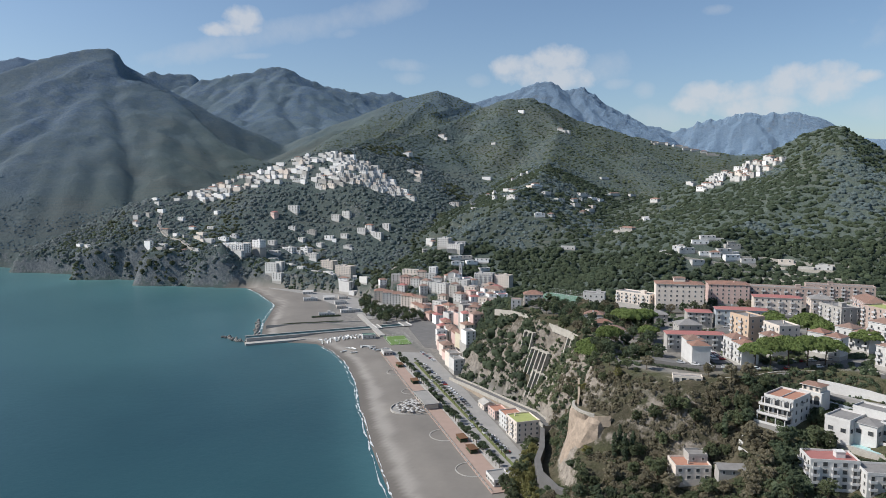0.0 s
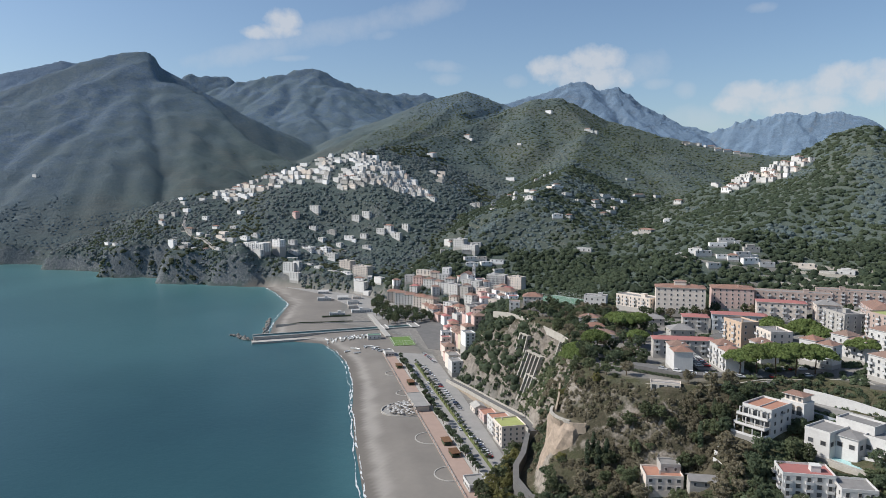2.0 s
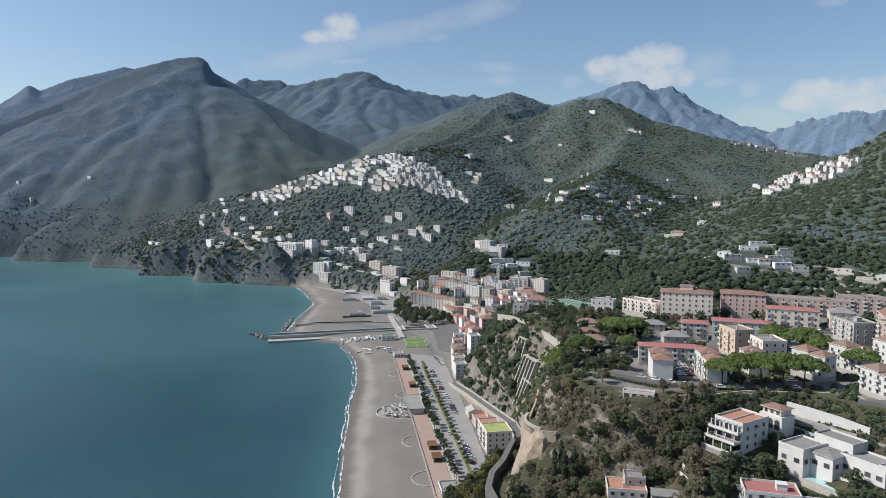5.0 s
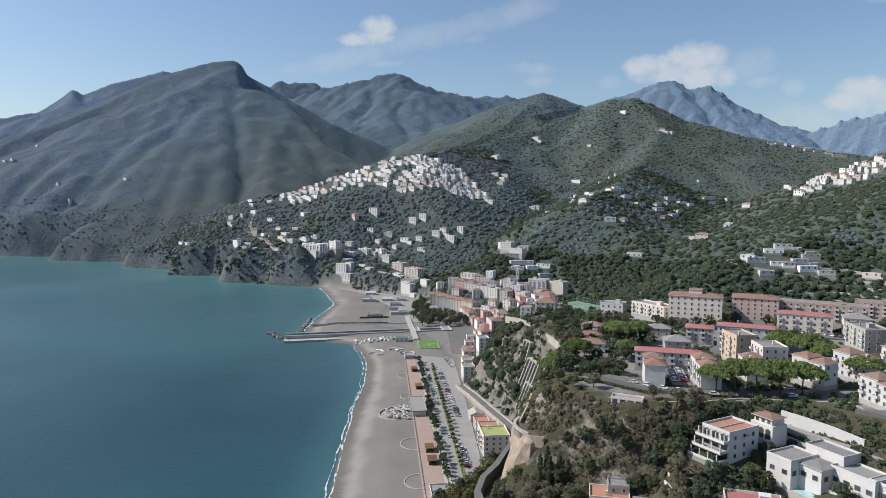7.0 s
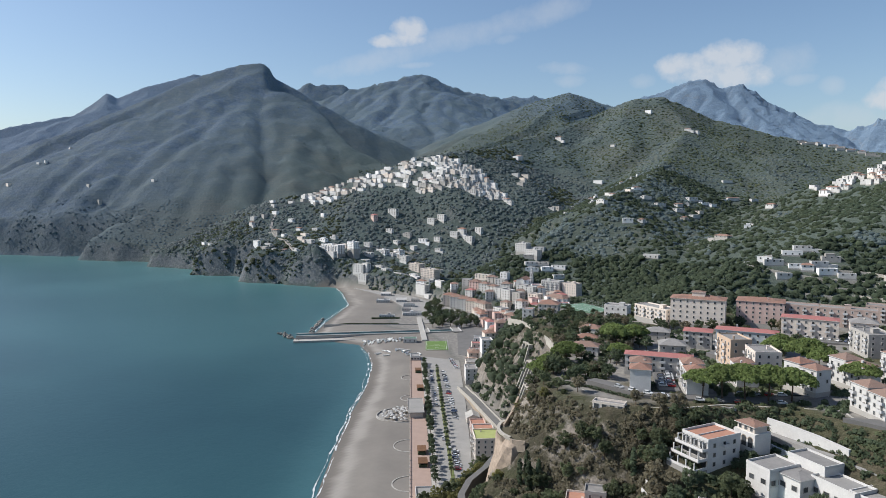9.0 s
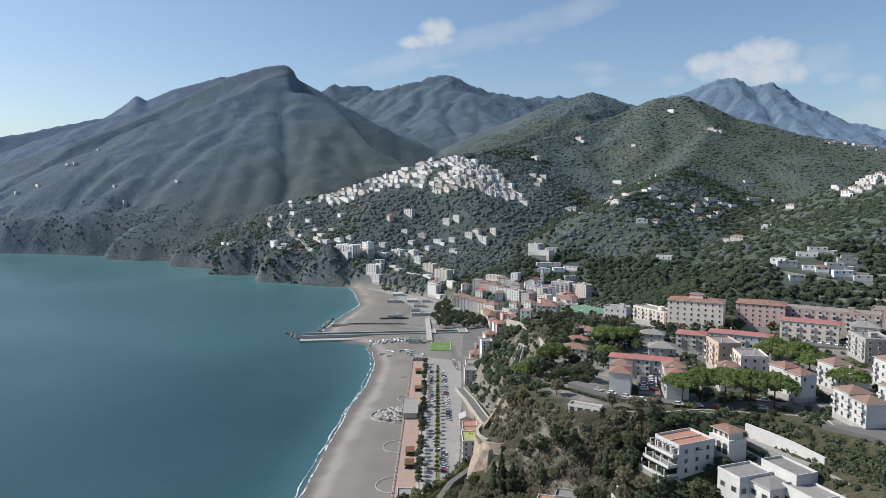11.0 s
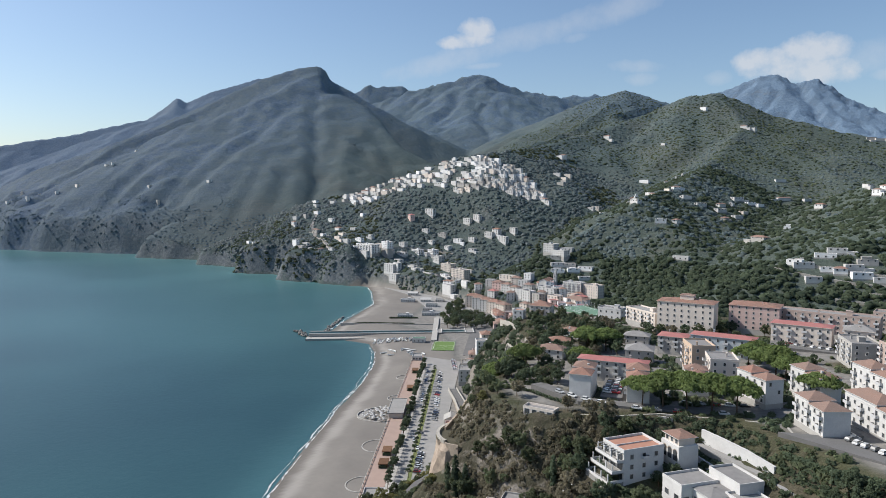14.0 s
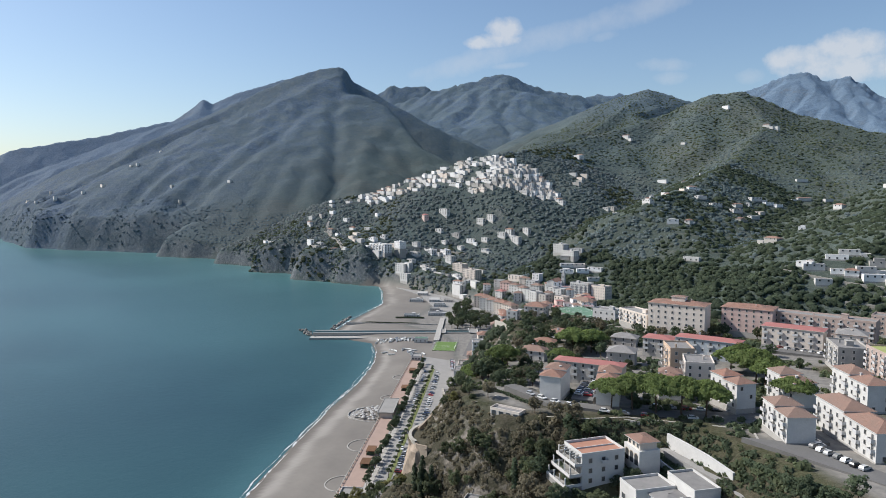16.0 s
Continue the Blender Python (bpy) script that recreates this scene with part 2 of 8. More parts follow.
def tile_material():
    m, N, p = principled("clay_roof_tiles")
    pos = N.add("ShaderNodeNewGeometry").outputs["Position"]
    loc = N.add("ShaderNodeTexCoord").outputs["Object"]
    big, fine = N.noise(0.3, 5.0, 0.6, pos), N.noise(2.6, 3.0, 0.7, pos)
    c = N.mix(N.ramp(big, 0.35, 0.65), (0.285, 0.142, 0.100, 1), (0.200, 0.120, 0.092, 1))
    c = N.mix(N.math("MULTIPLY", N.ramp(fine, 0.45, 0.7), 0.55), c, (0.30, 0.185, 0.130, 1))
    rnd = N.add("ShaderNodeObjectInfo").outputs["Random"]
    c = N.mix(N.math("MULTIPLY", rnd, 0.75), c, (0.205, 0.150, 0.122, 1))
    wave = N.add("ShaderNodeTexWave", ins={"Vector": loc, "Scale": 1.2, "Distortion": 0.4})
    N.put(p.inputs["Base Color"], c)
    p.inputs["Roughness"].default_value = 0.85
    bn = N.add("ShaderNodeBump", ins={"Strength": 0.5, "Distance": 0.12, "Height": wave.outputs[1]})
    N.put(p.inputs["Normal"], bn.outputs[0])
    return m


M["tile"] = tile_material()


def paint(name, col):
    m, N, p = principled(name)
    p.inputs["Base Color"].default_value = (*col, 1)
    p.inputs["Roughness"].default_value, p.inputs["Metallic"].default_value = 0.28, 0.1
    p.inputs["Coat Weight"].default_value = 0.5
    return m


def ground_material():
    """Woods, scrub, bare limestone on steep faces, sand on the beaches."""
    m, N, p = principled("hill_ground")
    geo = N.add("ShaderNodeNewGeometry")
    pos = geo.outputs["Position"]
    nz = N.add("ShaderNodeSeparateXYZ", ins={0: geo.outputs["Normal"]}).outputs[2]
    steepness = N.math("SUBTRACT", 1.0, nz)

    def attr(n):
        a = N.t.nodes.new("ShaderNodeAttribute")
        a.attribute_name = n
        return a.outputs["Fac"]

    big, mid, fine = N.noise(0.006, 6.0, 0.6, pos), N.noise(0.04, 5.0, 0.65, pos), N.noise(0.25, 4.0, 0.7, pos)
    tiny = N.noise(1.3, 3.0, 0.7, pos)
    # hill ground is lightened and blued here, imitating haze over the slopes
    wood = N.mix(N.ramp(mid, 0.35, 0.65), (0.098, 0.132, 0.122, 1), (0.134, 0.168, 0.152, 1))
    wood = N.mix(N.math("MULTIPLY", N.ramp(fine, 0.45, 0.75), 0.4), wood, (0.150, 0.160, 0.136, 1))
    wood = N.mix(N.math("MULTIPLY", N.ramp(tiny, 0.45, 0.65), 0.4), wood, (0.086, 0.110, 0.104, 1))
    scrub = N.mix(N.ramp(fine, 0.35, 0.65), (0.112, 0.124, 0.112, 1), (0.152, 0.154, 0.134, 1))
    col = N.mix(N.math("MULTIPLY", N.ramp(big, 0.48, 0.66), 0.5), wood, scrub)
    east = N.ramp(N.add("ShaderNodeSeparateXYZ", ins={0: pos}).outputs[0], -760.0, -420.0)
    # darker ground tone under the holm oaks behind the town
    darker_floor = N.mix(N.ramp(fine, 0.35, 0.65), (0.052, 0.066, 0.048, 1), (0.088, 0.102, 0.074, 1))
    col = N.mix(N.math("MULTIPLY", east, 0.55), col, darker_floor)
    # dry grass, leaf litter and stony earth round the town
    earth = N.mix(N.ramp(fine, 0.35, 0.65), (0.052, 0.050, 0.030, 1), (0.108, 0.092, 0.062, 1))
    earth = N.mix(N.math("MULTIPLY", N.ramp(mid, 0.45, 0.6), 0.6), earth, (0.058, 0.068, 0.030, 1))
    earth = N.mix(N.math("MULTIPLY", N.ramp(tiny, 0.5, 0.7), 0.35), earth, (0.150, 0.128, 0.096, 1))
    col = N.mix(attr("near"), col, earth)
    # old cultivation terraces: pale dry-stone banks a few metres apart in height
    zz = N.add("ShaderNodeSeparateXYZ", ins={0: pos}).outputs[2]
    lift = N.math("ADD", N.math("DIVIDE", zz, 6.5), N.math("MULTIPLY", mid, 1.6))
    bank = N.ramp(N.math("FRACT", lift), 0.62, 0.9)
    bank = N.math("MULTIPLY", N.math("MULTIPLY", bank, N.ramp(big, 0.46, 0.6)), 0.35)
    col = N.mix(bank, col, (0.165, 0.160, 0.125, 1))
    # limestone garrigue of the outer massif, with paler outcrops; its blue is painted haze
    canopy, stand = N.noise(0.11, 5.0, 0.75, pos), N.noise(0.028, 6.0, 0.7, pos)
    hazy = N.mix(N.ramp(canopy, 0.36, 0.66), (0.096, 0.148, 0.212, 1), (0.170, 0.232, 0.302, 1))
    hazy = N.mix(N.math("MULTIPLY", N.ramp(stand, 0.46, 0.62), 0.75), hazy, (0.168, 0.216, 0.226, 1))
    hazy = N.mix(N.math("MULTIPLY", N.ramp(big, 0.44, 0.6), 0.55), hazy, (0.128, 0.178, 0.196, 1))
    hazy = N.mix(N.math("MULTIPLY", N.ramp(fine, 0.5, 0.75), 0.5), hazy, (0.084, 0.134, 0.196, 1))
    hazy = N.mix(N.math("MULTIPLY", N.math("MULTIPLY", N.ramp(stand, 0.54, 0.66), N.ramp(steepness, 0.16, 0.34)), 0.6), hazy, (0.22, 0.26, 0.30, 1))
    hazy = N.mix(N.math("MULTIPLY", bank, 0.6), hazy, (0.20, 0.24, 0.25, 1))
    # limestone of the ranges furthest behind; haze painted in as a paler blue
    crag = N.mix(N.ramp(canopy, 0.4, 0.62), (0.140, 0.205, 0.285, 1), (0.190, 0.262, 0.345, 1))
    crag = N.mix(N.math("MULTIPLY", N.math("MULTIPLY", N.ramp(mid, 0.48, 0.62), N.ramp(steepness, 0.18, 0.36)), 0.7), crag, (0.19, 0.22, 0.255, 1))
    hazy = N.mix(attr("remote"), hazy, crag)
    col = N.mix(attr("hazy"), col, hazy)
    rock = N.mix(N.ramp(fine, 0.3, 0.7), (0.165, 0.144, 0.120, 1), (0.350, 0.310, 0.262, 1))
    # the sea cliffs further out get a darker, blue-grey rock tone
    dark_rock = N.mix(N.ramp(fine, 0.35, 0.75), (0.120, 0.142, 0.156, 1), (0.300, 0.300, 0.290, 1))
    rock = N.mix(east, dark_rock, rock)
    steep = N.math("ADD", N.math("SUBTRACT", 0.62, nz), N.math("MULTIPLY", N.math("SUBTRACT", mid, 0.5), 0.9))
    steep = N.math("ADD", steep, N.math("MULTIPLY", N.math("SUBTRACT", fine, 0.5), 0.5))
    rocky = N.math("MULTIPLY", N.ramp(steep, 0.0, 0.14), N.math("SUBTRACT", 1.0, N.math("MULTIPLY", attr("hazy"), 0.8)))
    col = N.mix(rocky, col, rock)
    sand = N.mix(N.ramp(N.noise(0.02, 4.0, 0.6, pos), 0.35, 0.65), (0.165, 0.152, 0.138, 1), (0.205, 0.190, 0.170, 1))
    sand = N.mix(N.math("MULTIPLY", N.ramp(fine, 0.4, 0.8), 0.35), sand, (0.145, 0.132, 0.118, 1))
    col = N.mix(attr("sand"), col, sand)
    col = N.mix(N.math("MULTIPLY", attr("wet"), 0.6), col, (0.095, 0.085, 0.075, 1))
    col = N.mix(N.math("MULTIPLY", attr("shingle"), 0.45), col, (0.36, 0.34, 0.31, 1))
    yard = N.mix(N.ramp(fine, 0.35, 0.65), (0.15, 0.145, 0.135, 1), (0.24, 0.225, 0.205, 1))
    col = N.mix(attr("yard"), col, yard)
    N.put(p.inputs["Base Color"], col)
    p.inputs["Roughness"].default_value = 0.8
    p.inputs["Specular IOR Level"].default_value = 0.15
    h = N.math("ADD", N.math("ADD", N.math("MULTIPLY", mid, 5.0), N.math("ADD", N.math("MULTIPLY", canopy, 9.0), N.math("MULTIPLY", N.math("MULTIPLY", stand, attr("hazy")), 34.0))), N.math("MULTIPLY", fine, 1.6))
    soft = N.math("SUBTRACT", 1.0, N.math("MAXIMUM", attr("sand"), attr("yard")))
    N.put(p.inputs["Diffuse Roughness"], soft)
    bn = N.add("ShaderNodeBump", ins={"Distance": 1.0, "Height": h})
    N.put(bn.inputs["Strength"], N.math("MULTIPLY", soft, 0.42))
    N.put(p.inputs["Normal"], bn.outputs[0])
    return m


def sea_material():
    m, N, p = principled("sea_water")
    pos = N.add("ShaderNodeNewGeometry").outputs["Position"]
    a = N.t.nodes.new("ShaderNodeAttribute")
    a.attribute_name = "pale_water"
    patch = N.noise(0.004, 4.0, 0.55, pos)
    f = N.math("ADD", a.outputs["Fac"], N.math("MULTIPLY", N.math("SUBTRACT", patch, 0.5), 0.5), True)
    deep = N.mix(N.ramp(patch, 0.3, 0.7), (0.008, 0.036, 0.046, 1), (0.014, 0.052, 0.061, 1))
    col = N.mix(f, deep, (0.078, 0.178, 0.188, 1))
    N.put(p.inputs["Base Color"], col)
    p.inputs["Roughness"].default_value, p.inputs["IOR"].default_value = 0.30, 1.33
    wv = N.math("ADD", N.noise(0.18, 5.0, 0.6, pos), N.math("MULTIPLY", N.noise(0.9, 3.0, 0.6, pos), 0.4))
    bn = N.add("ShaderNodeBump", ins={"Strength": 0.32, "Distance": 0.5, "Height": wv})
    N.put(p.inputs["Normal"], bn.outputs[0])
    return m


M["ground"], M["sea"] = ground_material(), sea_material()
M["foam"] = grain("sea_foam", (0.70, 0.71, 0.71), (0.38, 0.42, 0.43), 0.8, 0.5, 2.0, 0.2)


# ---- shape of the land ----
def lattice(ix, iy, seed):
    h = (ix * 374761393 + iy * 668265263 + seed * 974634777) & 0xFFFFFFFF
    h = ((h ^ (h >> 13)) * 1274126177) & 0xFFFFFFFF
    return ((h ^ (h >> 16)) & 0xFFFF) / 65535.0


def value_noise(x, y, seed=0):
    ix, iy = np.floor(x).astype(np.int64), np.floor(y).astype(np.int64)
    fx, fy = x - ix, y - iy
    fx, fy = fx * fx * (3 - 2 * fx), fy * fy * (3 - 2 * fy)
    a, b = lattice(ix, iy, seed), lattice(ix + 1, iy, seed)
    c, d = lattice(ix, iy + 1, seed), lattice(ix + 1, iy + 1, seed)
    return (a + (b - a) * fx) * (1 - fy) + (c + (d - c) * fx) * fy


def fbm(x, y, octaves=5, seed=0, ridged=False):
    out, amp, tot = 0.0, 1.0, 0.0
    for o in range(octaves):
        n = value_noise(x * 2 ** o + 17.3 * o, y * 2 ** o - 9.1 * o, seed + o)
        out = out + amp * (1 - np.abs(2 * n - 1) if ridged else n)
        tot, amp = tot + amp, amp * 0.5
    return out / tot


def along(px, py, line):
    """Distance to a polyline and the height carried along it."""
    best, hgt = np.full(px.shape, 1e9), np.zeros(px.shape)
    for a, b in zip(line[:-1], line[1:]):
        dx, dy = b[0] - a[0], b[1] - a[1]
        t = np.clip(((px - a[0]) * dx + (py - a[1]) * dy) / (dx * dx + dy * dy), 0, 1)
        d = np.hypot(px - a[0] - t * dx, py - a[1] - t * dy)
        near = d < best
        best = np.where(near, d, best)
        if len(a) > 2:
            hgt = np.where(near, a[2] + t * (b[2] - a[2]), hgt)
    return best, hgt


def inside(px, py, poly):
    odd = np.zeros(px.shape, bool)
    for a, b in zip(poly, poly[1:] + poly[:1]):
        if a[1] == b[1]:
            continue
        odd ^= ((a[1] > py) != (b[1] > py)) & (px < (b[0] - a[0]) * (py - a[1]) / (b[1] - a[1]) + a[0])
    return odd


def signed(px, py, poly):
    d, _ = along(px, py, poly + poly[:1])
    return np.where(inside(px, py, poly), d, -d)


def step01(v, a, b):
    t = np.clip((v - a) / (b - a), 0, 1)
    return t * t * (3 - 2 * t)


COAST = [(60, 100), (-90, 188), (-182, 284), (-229, 340), (-265, 386), (-295, 428), (-342, 483), (-382, 517), (-412, 535), (-470, 521),
         (-492, 545), (-532, 596), (-599, 695), (-690, 766), (-738, 795), (-802, 781), (-867, 757), (-917, 745), (-955, 790),
         (-1000, 782), (-1040, 752), (-1072, 735), (-1105, 800), (-1188, 790), (-1262, 772), (-1300, 822), (-1380, 806), (-1452, 758), (-1515, 733), (-1552, 800),
         (-1630, 756), (-1740, 690), (-1868, 630), (-1930, 620), (-2000, 556), (-2500, 584), (-3200, 560), (-4950, 500)]
LAND = COAST + [(-9000, 500), (-9000, 9000), (6000, 9000), (6000, -900), (350, -900), (200, -300)]
# the level ground of the marina, both beaches and the lower streets
FLAT = [(-60, 180), (-104, 292), (-116, 316), (-122, 340), (-126, 358), (-134, 388), (-158, 428), (-182, 447), (-228, 480), (-246, 512), (-262, 560),
        (-298, 625), (-318, 690), (-345, 730), (-400, 745), (-470, 770), (-540, 795), (-640, 800), (-700, 806), (-745, 803),
        (-820, 700), (-560, 480), (-330, 300)]
# the terrace of the upper town
TERRACE = [(-192, 505), (-150, 458), (-116, 424), (-106, 392), (-90, 356), (-82, 341), (-70, 333), (-54, 329), (-38, 326), (-14, 340), (0, 356), (22, 363), (46, 352),
           (80, 330), (140, 310), (320, 330), (320, 640), (60, 625), (-60, 590), (-150, 580), (-205, 545)]
# crests of the hills: fall per metre, then places and heights along the crest
CRESTS = [
    (0.62, [(-2600, 1080, 340), (-2521, 1244, 430), (-2426, 1435, 530), (-2354, 1558, 604), (-2300, 1642, 638), (-2266, 1693, 656), (-2226, 1755, 668), (-2208, 1778, 650), (-2190, 1797, 585), (-2160, 1836, 545), (-2061, 1954, 425), (-1800, 1980, 300), (-1500, 1850, 170)]),
    (0.60, [(-2225, 1751, 640), (-2050, 1430, 385), (-1930, 1100, 205), (-1820, 830, 95)]),
    (0.55, [(-2426, 1435, 520), (-2400, 1000, 320), (-2300, 720, 130)]),
    (0.55, [(-2600, 1080, 340), (-2800, 860, 240), (-2950, 680, 120)]),
    (0.60, [(-4800, 400, 200), (-4002, 863, 364), (-3893, 1350, 470), (-3803, 1682, 566), (-3760, 1782, 647), (-3737, 1833, 696), (-3714, 1881, 669), (-3650, 2009, 739), (-3520, 2240, 822), (-3300, 2500, 760)]),
    (0.75, [(-3430, 2889, 800), (-3385, 2944, 845), (-3340, 2997, 828), (-3221, 3130, 836), (-3184, 3170, 805)]),
    (0.60, [(-3100, 2600, 640), (-2811, 2836, 745), (-2697, 2950, 780), (-2602, 3039, 814), (-2511, 3118, 831), (-2453, 3166, 783), (-2350, 3247, 729), (-2218, 3344, 702), (-2082, 3435, 659), (-1800, 3500, 560)]),
    (0.62, [(-2511, 3118, 820), (-2200, 2700, 520), (-1900, 2400, 330)]),
    (0.62, [(-2218, 3344, 690), (-1950, 2950, 480), (-1700, 2550, 330)]),
    (0.75, [(-2458, 3785, 763), (-2274, 3904, 775), (-2196, 3951, 731)]),
    (0.52, [(-1600, 2250, 400), (-1367, 2337, 485), (-1302, 2376, 514), (-1218, 2424, 535), (-1171, 2450, 518), (-1075, 2497, 475), (-900, 2300, 420)]),
    (0.50, [(-1218, 2424, 525), (-1150, 2000, 360), (-1080, 1600, 270)]),
    (0.50, [(-900, 2200, 410), (-823, 1975, 400), (-765, 1990, 424), (-691, 2020, 428), (-617, 2048, 396), (-558, 2067, 361), (-471, 2093, 334), (-401, 2110, 308), (-264, 2137, 273), (-114, 2156, 247), (300, 2200, 240)]),
    (0.42, [(-691, 2020, 425), (-552, 1839, 316), (-470, 1500, 225), (-400, 1200, 165), (-378, 1005, 135), (-430, 890, 70)]),
    (0.46, [(-823, 1975, 395), (-860, 1600, 300), (-835, 1300, 240), (-855, 1215, 225), (-917, 1164, 219), (-960, 1122, 205), (-1004, 1080, 188), (-1052, 1028, 148), (-1110, 975, 132), (-1170, 945, 118), (-1230, 880, 78)]),
    (0.55, [(-2061, 1954, 425), (-1750, 1500, 260), (-1560, 1150, 150), (-1440, 900, 78)]),
    (0.40, [(-1340, 950, 60), (-1600, 890, 75), (-1800, 820, 85), (-2000, 750, 80), (-2300, 730, 92), (-2700, 730, 100), (-3300, 700, 100)]),
    (0.50, [(-880, 1188, 205), (-815, 1000, 112), (-790, 880, 55)]),
    (0.70, [(-2500, 4200, 560), (-1959, 4413, 729), (-1841, 4466, 774), (-1674, 4535, 812), (-1541, 4585, 872), (-1442, 4619, 882), (-1309, 4661, 822), (-1245, 4680, 845), (-1147, 4707, 796), (-1016, 4739, 683), (-794, 4785, 568), (-612, 4815, 508)]),
    (0.70, [(-700, 4740, 480), (-621, 4759, 530), (-466, 4776, 580), (-298, 4790, 617), (-133, 4797, 627), (59, 4798, 611), (183, 4795, 594), (270, 4791, 549), (397, 4782, 459), (900, 4700, 420)]),
    (0.48, [(420, 1250, 150), (143, 1240, 211), (114, 1243, 234), (83, 1245, 251), (52, 1247, 247), (29, 1248, 237), (-3, 1248, 218), (-36, 1248, 198), (-70, 1247, 184), (-145, 1241, 161), (-240, 1235, 125)]),
    (0.45, [(60, 1100, 190), (-20, 950, 120), (-90, 860, 92), (-120, 820, 78)]),
    (0.45, [(-500, 2280, 310), (-376, 2268, 301), (-241, 2286, 277), (-125, 2295, 252), (300, 2300, 260)]),
]


def land_height(x, y):
    x, y = np.atleast_1d(np.asarray(x, float)), np.atleast_1d(np.asarray(y, float))
    wx = x + 60 * (fbm(x / 260, y / 260, 3, 40) - 0.5)
    wy = y + 60 * (fbm(x / 260, y / 260, 3, 50) - 0.5)
    hill, crest = np.full(x.shape, 9.0), np.full(x.shape, 1e9)
    for fall, line in CRESTS:
        d, z = along(x, y, line)
        dw, _ = along(wx, wy, line)
        away = np.clip(d / 120, 0, 1)
        dd = d * (1 - away) + dw * away
        v = z - fall * dd * (1 - 0.18 * np.clip(dd / 900, 0, 1))
        # far from the crest every stretch of it counts, so that no break opens inside its bends
        wide = np.full(x.shape, -1e9)
        for p, q in zip(line[:-1], line[1:]):
            ds, zs = along(wx, wy, [p, q])
            wide = np.maximum(wide, zs - fall * ds * (1 - 0.18 * np.clip(ds / 900, 0, 1)))
        far_off = step01(d, 50, 260)
        v = v * (1 - far_off) + np.maximum(wide, -1e6) * far_off
        k = 14.0
        mx = np.maximum(hill, v)
        hill = mx + k * np.exp(-np.abs(hill - v) / k) * 0.25
        crest = np.minimum(crest, np.where(v > mx - 30, d, 1e9))
    away = step01(crest, 10, 160)
    tall = np.clip((hill - 20) / 400, 0, 1)
    hill = hill + away * ((fbm(x / 330, y / 330, 5, 3, True) - 0.62) * (16 + 26 * tall) + (fbm(x / 70, y / 70, 4, 9) - 0.5) * (7 + 12 * tall))
    hill = hill + away * (fbm(x / 140, y / 140, 3, 14, True) - 0.6) * 14 * tall
    # broken, rocky crest of the ranges behind
    hill = hill + (1 - away) * ((fbm(x / 60, y / 60, 4, 21) - 0.5) * 14 * tall + (fbm(x / 90, y / 90, 4, 24, True) - 0.62) * 52 * step01(y - 0.25 * x, 2900, 3400) * tall)
    hill = np.maximum(hill, 6.0)
    # upper terrace
    st = signed(x, y, TERRACE)
    top = 67.5 + 0.035 * np.clip(x, -200, 80)
    off = np.maximum(-st - 1, 0)
    east = step01(x, -34, 2)
    crag = 1.25 * np.minimum(off, 15) + 1.7 * np.clip(off - 15, 0, 9) + 0.28 * np.maximum(off - 24, 0)
    south = (1 - east) * crag + east * (0.9 * np.minimum(off, 6) + 0.47 * np.maximum(off - 6, 0))
    drop = np.where(y > 560, 0.35 * off, np.where(y > 430, 0.9 * off, south))
    shelf = top - drop + (fbm(x / 18, y / 18, 4, 33) - 0.5) * 9 * step01(off, 2, 16)
    shelf = np.maximum(shelf, np.where(y < 430, 12 + 0.0 * off, 0))
    in_shelf = step01(st, -230, -60)
    k = 6.0
    both = np.maximum(hill, shelf)
    h = np.where(st > -4, shelf, both)
    # lower marina ground and sea
    sf = signed(x, y, FLAT)
    rough = (fbm(x / 22, y / 22, 4, 61) - 0.5) * 2
    cap = 3.8 + np.maximum(-sf, 0) * (1.75 + 0.6 * rough) + np.maximum(-sf - 70, 0) * 2
    d = np.maximum(-sf, 0)
    bank = step01(y, 390, 368)
    cap = cap * (1 - bank) + bank * (3.8 + 0.5 * np.minimum(d, 17) + 3.0 * np.maximum(d - 17, 0))
    h = np.minimum(h, cap)
    sc = signed(x, y, LAND)
    scw = sc + ((fbm(x / 60, y / 60, 4, 71) - 0.5) * 24 + (fbm(x / 170, y / 170, 2, 73) - 0.5) * 30) * step01(-sf, 10, 60)
    cliff = 1.0 + 52 * (0.35 + fbm(x / 85, y / 85, 3, 75, True)) * (1 - np.exp(-np.maximum(scw, 0) / 13)) + 0.85 * np.maximum(scw, 0)
    h = np.minimum(h, np.where(sf > -6, 3.8, cliff))
    beach = np.clip(0.13 * sc - 0.6, -6, 3.8) + np.where(sc > 0, 0.0, 0.05 * sc)
    h = np.where(sf > -6, np.minimum(h, beach), h)
    h = np.where(scw < 0, np.minimum(h, np.maximum(scw * 0.35, -10) - 0.3 * (sf < -6)), h)
    return h


def axis(parts):
    out = []
    for a, b, s in parts:
        out += list(np.arange(a, b, s))
    return np.array(out + [parts[-1][1]], float)


